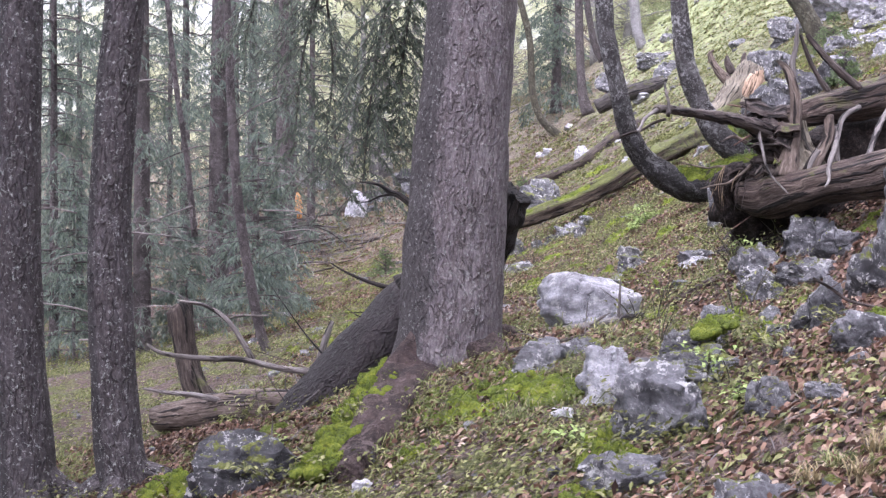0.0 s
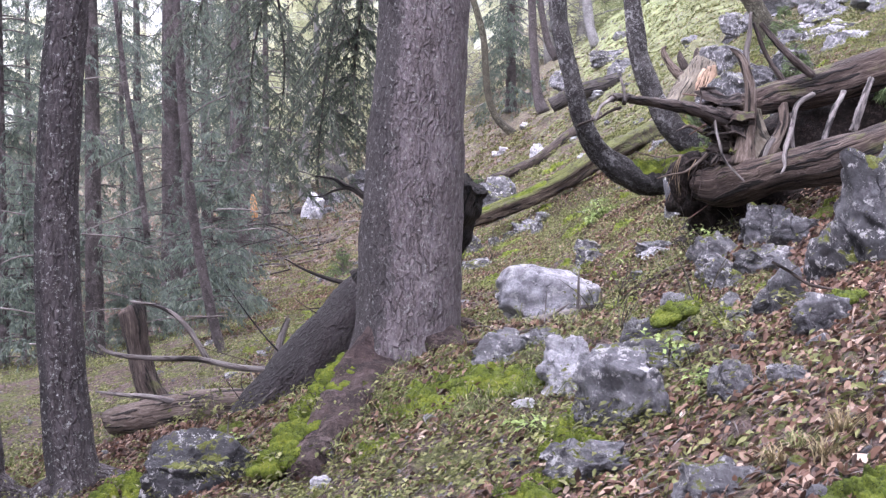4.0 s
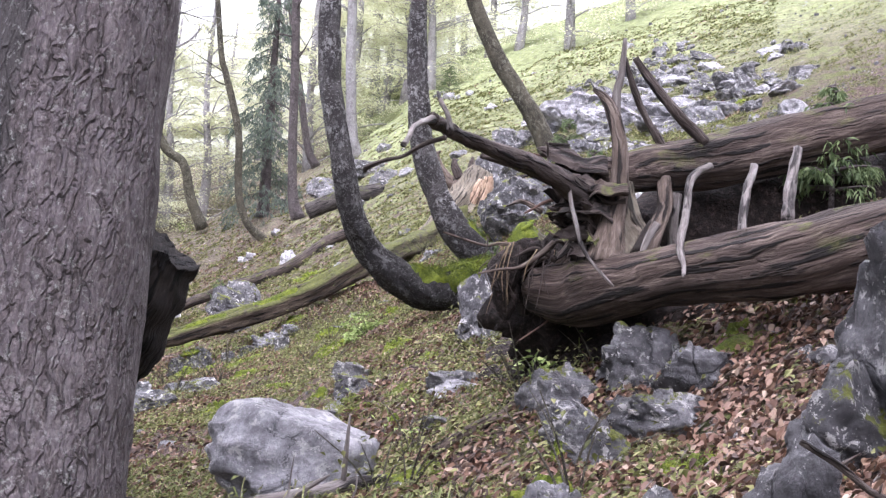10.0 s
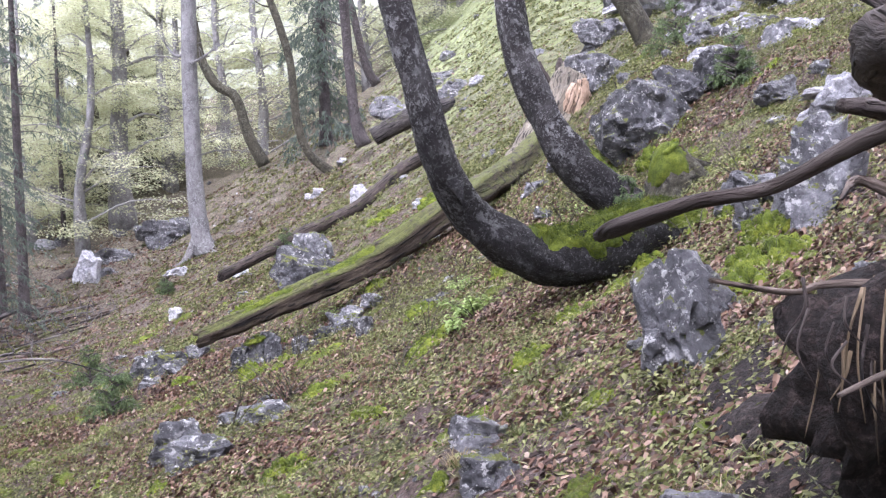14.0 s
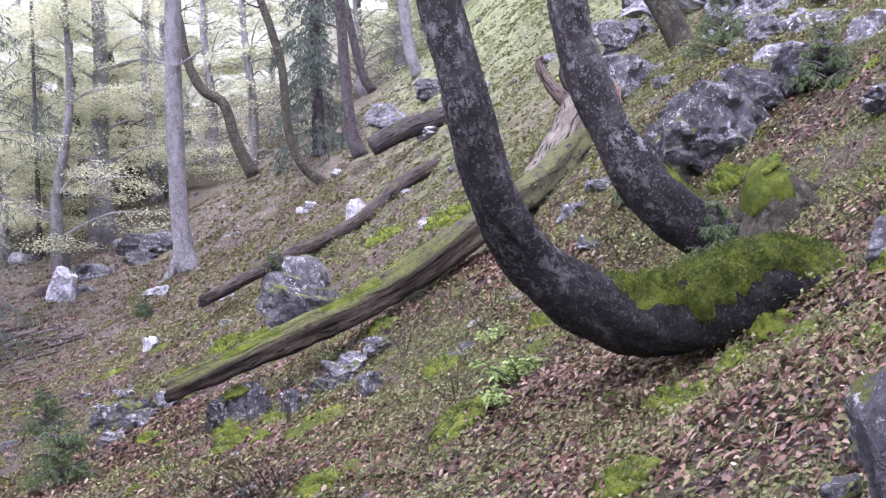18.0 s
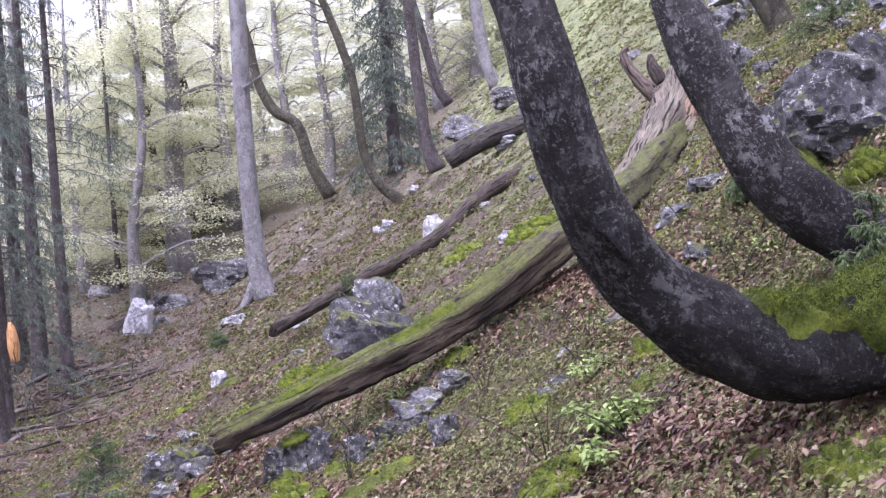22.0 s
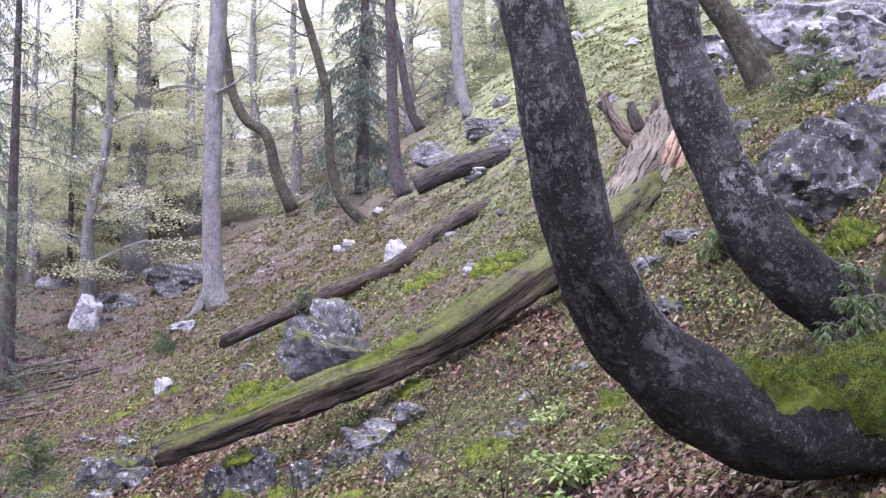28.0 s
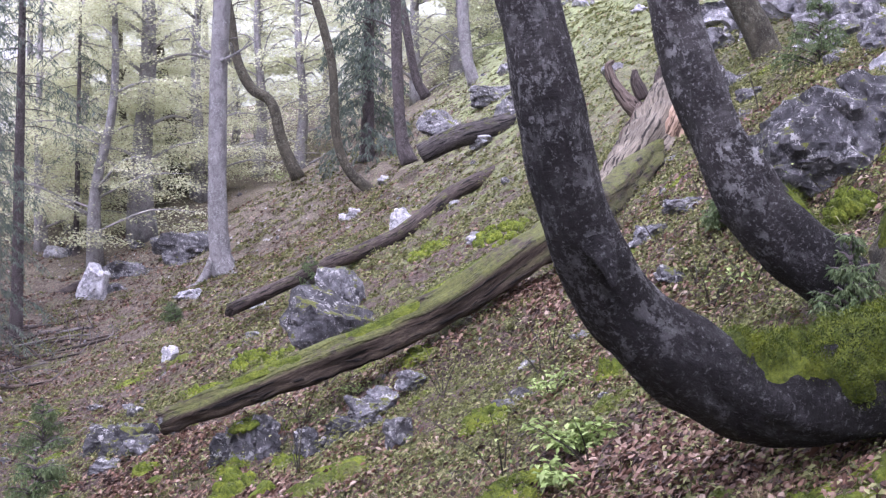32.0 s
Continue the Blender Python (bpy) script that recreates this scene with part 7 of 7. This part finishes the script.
bush((-0.82, 19.61, 1.08), 0.15, 627, "leafy green sapling growing among the leaf litter", 0.042, 80, FRESH)
bush((-8.36, 65.87, 7.36), 0.9, 628, "leafy green sapling growing among the leaf litter", 0.0756, 200, HERB)
bush((-3.57, 46.72, 5.27), 1.0, 629, "leafy green sapling growing among the leaf litter", 0.0756, 260, HERB)
bush((-5.95, 53.89, 5.18), 0.6, 630, "leafy green sapling growing among the leaf litter", 0.0756, 160, FRESH)


for k, g in enumerate(((1.91, 17.9, 2.26), (2.17, 17.97, 2.46), (1.66, 17.84, 2.1), (1.34, 17.41, 1.81), (1.32, 18.5, 2.08), (2.53, 14.62, 2.29), (2.49, 14.02, 2.19), (1.89, 13.63, 1.79), (1.23, 17.4, 1.77), (-0.09, 15.4, 0.92), (0.56, 17.64, 1.49), (-0.09, 18.41, 1.24))):
    bush(g, 0.28 + 0.03 * (k % 4), 660 + k, "thin young sapling with a few fresh leaves", 0.036, 28, HERB)


def thin_saplings():
    rng = np.random.RandomState(640)
    for k in range(34):
        y = rng.uniform(13.8, 21.5) if k < 26 else rng.uniform(5.0, 9.0)
        x = rng.uniform(-0.16, 0.20) * (y - 5) if k < 26 else rng.uniform(0.2, 1.4)
        bush((x, y, gz(x, y)), rng.uniform(0.22, 0.46), 641 + k, "thin young sapling with a few fresh leaves", 0.034, 16 + 4 * (k % 4), (HERB, FRESH, HERB)[k % 3])


thin_saplings()


# ---- tufts of sedge ----
def sedge(g, seed, dry):
    rng = np.random.RandomState(seed)
    n = 90
    a = rng.uniform(0, 2 * np.pi, n)
    ln = rng.uniform(0.10, 0.22, n)
    u = np.stack([np.cos(a), np.sin(a)], -1) * rng.uniform(0.25, 0.8, (n, 1))
    s = np.linspace(0, 1, 5)
    line = np.stack([u[:, :1] * ln[:, None] * s, u[:, 1:] * ln[:, None] * s, ln[:, None] * (1.1 * s - 0.75 * s * s)], -1) + rng.normal(size=(n, 1, 3)) * (0.02, 0.02, 0)
    w = np.stack([-np.sin(a), np.cos(a), 0 * a], -1)[:, None] * (0.003 * (1.05 - s))[None, :, None]
    v = np.stack([line - w, line + w], 2).reshape(-1, 3)
    i, j = np.meshgrid(np.arange(n), np.arange(4), indexing="ij")
    b = i * 10 + j * 2
    t = thing("sedge_tuft", g[0], g[1], g[2] - 0.01, "tuft of dry and green sedge blades on the slope", "grass", "sedge tufts on the slope")
    tagged(raw("grass_clump", v, np.stack([b, b + 1, b + 3, b + 2], -1).reshape(-1, 4), SEDGE_DRY if dry else GRASS, t, smooth=False), kind="stuff")


SEDGE_DRY = leaf_mat("dry_sedge_blades", [(0.0, (0.12, 0.10, 0.05)), (0.6, (0.26, 0.21, 0.11)), (1.0, (0.42, 0.36, 0.22))], 0.3)
for k, g in enumerate(((0.85, 3.83, 0.58), (0.79, 3.96, 0.58), (0.7, 3.89, 0.54), (0.92, 3.96, 0.65), (0.02, 8.61, 0.56), (0.21, 8.5, 0.61), (1.2, 7.85, 0.95), (1.24, 7.32, 0.92), (1.12, 5.48, 0.9), (0.9, 9.8, 1.07), (0.76, 13.92, 1.2), (0.72, 14.18, 1.22), (0.99, 14.18, 1.35), (1.79, 13.73, 1.73), (-0.19, 17.06, 1.05), (-0.69, 18.98, 0.98), (0.47, 19.28, 1.68), (0.13, 11.4, 0.91), (-0.38, 12.51, 0.66), (0.44, 11.58, 0.99))):
    sedge(g, 1300 + k, k % 3 != 1)


# ---- scattered rocks and moss carpets ----
def scattered():
    rng = np.random.RandomState(77)
    taken = list(STONES)
    made = 0
    while made < 140:
        far = made >= 85
        y = rng.uniform(26, 50) if far and made < 125 else rng.uniform(18, 34) if far else rng.uniform(7, 27)
        x = rng.uniform(-0.30 if made < 125 else 0.2, 0.45) * (y - 4) if far else rng.uniform(-0.36, 0.36) * (y - 1)
        if abs(x) < 1.1 and y < 8.5:
            continue
        if float(patches(x, y, 33, 0.5)) + rng.normal() * 0.15 < 0.56 or min((x - a) ** 2 + (y - b) ** 2 for a, b in taken) < 0.1:
            continue
        taken.append((x, y))
        s = rng.uniform(0.12, 0.36) if far else rng.uniform(0.045, 0.10) * (0.5 + 0.04 * y)
        flat = rng.uniform(0.5, 0.9)
        rock(x, y, gz(x, y) + 0.05 * s, s * rng.uniform(0.8, 1.5), s * rng.uniform(0.8, 1.3), s * flat, rng.uniform(0, 360), rng.uniform(-15, 15), 900 + made, sub=3, label="pale grey limestone outcrop among grass on the upper slope" if far and made % 2 else "grey limestone outcrop among grass on the upper slope" if far else "mossy grey stone half sunk in the leaf litter")
        made += 1


def carpet(name, x, y, r, rise, seed, mat, label, category, group="", rings=9, spokes=26, lump=5.0, wide=1.0):
    """A ragged patch that follows the ground, thick in its middle and sunk at its edge."""
    rng = np.random.RandomState(seed)
    a = np.linspace(0, 2 * np.pi, spokes, endpoint=False)
    edge = r * (1 + 0.55 * vnoise(np.cos(a) * 2 + seed, np.sin(a) * 2, seed) * 2 + 0.5 * vnoise(np.cos(a) * 5 + seed, np.sin(a) * 5, seed + 1))
    f = np.linspace(0.06, 1.0, rings)[:, None]
    X, Y = x + wide * edge * f * np.cos(a), y + edge * f * np.sin(a)
    Z = ground(X, Y) + rise * (1 - f**2.2) * (1 + 1.3 * vnoise(X * lump / r * 0.4, Y * lump / r * 0.4, seed)) + 0.022 * vnoise(X * 26, Y * 26, seed) * (1 - f**6) - 0.05 * f**6
    v = np.stack([X - x, Y - y, Z - gz(x, y)], -1).reshape(-1, 3)
    i, j = np.meshgrid(np.arange(rings - 1), np.arange(spokes), indexing="ij")
    k = (j + 1) % spokes
    q = np.stack([i * spokes + j, i * spokes + k, (i + 1) * spokes + k, (i + 1) * spokes + j], -1).reshape(-1, 4).tolist()
    q.append(list(range(spokes - 1, -1, -1)))
    ob = raw(name, v, q, mat)
    ob.location = (x, y, gz(x, y))
    return tagged(ob, label, category, group)


def carpets():
    rng = np.random.RandomState(78)
    made = 0
    while made < 290:
        y = 5.5 + 22 * rng.rand() ** 1.1
        x = rng.uniform(-0.40, 0.36) * (y - 1)
        if float(patches(x, y, 41, 0.45)) + rng.normal() * 0.15 < 0.43:
            continue
        carpet("moss_patch", x, y, min(0.05 * np.exp(rng.exponential(0.5)), 0.16) * (0.7 + 0.035 * y), rng.uniform(0.02, 0.055), 1000 + made, MOSS_THIN if made % 3 else MOSS_GROUND, "flat ragged patch of yellow-green moss on the ground", "moss", "moss patches on the slope", wide=rng.uniform(0.9, 1.6))
        made += 1


def scree():
    """Broken rock lying thick on the steep ground above the crooked beeches."""
    rng = np.random.RandomState(79)
    for k in range(62):
        y = rng.uniform(21.5, 34.0)
        x = 4.1 + (y - 21.5) * 0.14 + rng.uniform(0, 1) ** 1.3 * 5.0
        s = min(0.16 * np.exp(rng.exponential(0.45)), 0.45)
        rock(x, y, gz(x, y) + 0.12 * s, s * rng.uniform(0.9, 1.7), s * rng.uniform(0.8, 1.3), s * rng.uniform(0.45, 0.8), rng.uniform(0, 360), rng.uniform(-22, 22), 3000 + k, sub=3, label="pale grey limestone piece in the scree" if k % 3 else "grey limestone piece in the scree", group="scree above the beeches")
    # smaller pieces between them
    kinds = []
    for ob in [o for o in bpy.data.objects if o.name.startswith("boulder") and len(o.data.vertices) < 700][-12:]:
        v = np.array([q.co[:] for q in ob.data.vertices])
        kinds.append((v / np.abs(v).max(axis=0), np.array([p.vertices[:] for p in ob.data.polygons])))
    verts, faces, base = [], [], 0
    for k in range(150):
        y = rng.uniform(23.5, 40.0)
        x = 5.1 + (y - 23.5) * 0.17 + rng.uniform(0, 1) * 4.2
        s = min(0.11 * np.exp(rng.exponential(0.4)), 0.36) * (0.6 + 0.014 * y)
        v, f = kinds[k % len(kinds)]
        v = v * (s * rng.uniform(0.9, 1.7), s * rng.uniform(0.8, 1.3), s * rng.uniform(0.5, 0.9))
        turn = np.array(pose(0, 0, 0, rng.uniform(-28, 28), rng.uniform(-28, 28), rng.uniform(0, 360)).to_3x3())
        verts.append(v @ turn.T + (x, y, gz(x, y) + 0.15 * s))
        faces.append(f + base)
        base += len(v)
    tagged(raw("scree", np.concatenate(verts), np.concatenate(faces), ROCK, smooth=False), "small grey limestone pieces lying in the scree", "rocks", kind="stuff")


scattered()
scree()
carpets()
# bare soil whose near-black colour includes shade from the roots above
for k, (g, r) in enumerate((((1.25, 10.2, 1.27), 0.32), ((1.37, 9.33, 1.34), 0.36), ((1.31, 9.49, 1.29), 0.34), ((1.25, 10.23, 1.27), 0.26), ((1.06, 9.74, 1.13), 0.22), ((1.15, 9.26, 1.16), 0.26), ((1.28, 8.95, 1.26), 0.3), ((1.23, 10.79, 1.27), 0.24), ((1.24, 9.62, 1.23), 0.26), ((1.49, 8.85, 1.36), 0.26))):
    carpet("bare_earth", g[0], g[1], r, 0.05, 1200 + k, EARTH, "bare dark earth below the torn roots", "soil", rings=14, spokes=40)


# ---- dead branches lying at the lower edge of the slope ----
def windfall():
    rng = np.random.RandomState(88)
    for k, g in enumerate(((-9.03, 32.94, -0.0), (-9.32, 35.08, 0.17), (-9.12, 36.07, 0.35), (-8.4, 30.41, -0.17), (-7.77, 33.13, 0.2), (-7.92, 28.44, -0.32), (-7.78, 31.4, -0.08), (-7.76, 30.13, -0.15), (-7.85, 27.17, -0.5), (-8.47, 36.16, 0.47), (-9.4, 35.3, 0.2), (-8.0, 33.8, 0.2), (-9.9, 36.9, 0.4), (-7.9, 34.8, 0.4), (-9.0, 36.1, 0.4), (-9.6, 34.2, 0.1), (-8.8, 34.6, 0.2), (-9.2, 37.2, 0.5), (-8.5, 35.2, 0.3), (-10.1, 35.8, 0.2), (-8.2, 32.4, 0.0), (-8.6, 31.6, -0.1), (-2.14, 6.63, -0.05), (-1.78, 5.92, -0.01), (-2.01, 6.04, -0.08), (0.79, 8.48, 0.93), (-0.28, 6.78, 0.63))):
        a, near = rng.uniform(-0.5, 0.5), g[1] < 12
        ln = rng.uniform(0.3, 0.6) if near else rng.uniform(1.0, 2.2)
        dx, dy = ln * np.cos(a), ln * np.sin(a)
        r = (0.011 if near else 0.03) * rng.uniform(0.7, 1.4)
        ends = [(g[0] + f * dx, g[1] + f * dy + 0.06 * ln * np.sin(5 * f), gz(g[0] + f * dx, g[1] + f * dy) + 0.03 + (0.1 * ln * f if k % 2 else 0.0), r * (1.1 - 0.75 * f)) for f in (-0.5, -0.1, 0.3, 0.6)]
        t = thing("dead_branch", *ends[0][:3], "bare dead branch lying on the slope", "branch", "dead branches on the slope")
        limb("stem", ends, (GREY_WOOD, DEAD, DEAD_DARK2)[k % 3], t, sides=7, steps=5, rough=0.12, seed=k)
        for q in range(3):
            b = np.array(ends[1 + q % 3][:3])
            d = np.array([rng.normal(), rng.normal() * 0.5, abs(rng.normal())]) * 0.22 * ln
            limb("twig", [(*b, r * 0.5), (*(b + d * 0.5 + rng.normal(size=3) * 0.03 * ln), r * 0.35), (*(b + d), r * 0.1)], GREY_WOOD, t, sides=5, steps=3, seed=q)


windfall()


def stick(line, mat, label, seed):
    """One fallen branch with a stub or two."""
    rng = np.random.RandomState(seed)
    t = thing("fallen_branch", *line[0][:3], label, "branch", "dead branches on the slope")
    limb("stem", line, mat, t, sides=12, steps=6, rough=0.14, scale=12, seed=seed, jag=0.5)
    for k in range(2):
        b = np.array(line[1 + k % (len(line) - 1)])
        d = np.array([rng.normal() * 0.6, -0.4, abs(rng.normal()) + 0.3]) * b[3] * 5
        limb("stub", [(*b[:3], b[3] * 0.5), (*(b[:3] + d * 0.5), b[3] * 0.4), (*(b[:3] + d), b[3] * 0.15)], mat, t, sides=7, steps=3, seed=k)


stick([(-0.42, 7.5, gz(-0.42, 7.5) + 0.02, 0.026), (-0.11, 7.7, gz(-0.11, 7.7) + 0.05, 0.028), (0.10, 7.82, gz(0.10, 7.82) + 0.06, 0.026), (0.27, 7.9, gz(0.27, 7.9) + 0.07, 0.018)], GREY_WOOD, "grey fallen branch in front of the pale boulder", 3)
stick([(1.02, 8.78, gz(1.02, 8.78) + 0.03, 0.022), (0.88, 8.6, gz(0.88, 8.6) + 0.03, 0.026), (0.74, 8.42, gz(0.74, 8.42) + 0.03, 0.027), (0.52, 8.36, gz(0.52, 8.36) + 0.02, 0.02)], DEAD, "brown fallen branch on the leaf litter", 5)
stick([(0.99, 5.62, 1.14, 0.007), (1.07, 5.60, 1.095, 0.008), (1.16, 5.60, 1.035, 0.008), (1.30, 5.62, 1.005, 0.005)], DEAD_DARK2, "thin black branch lying across dark rocks", 7)
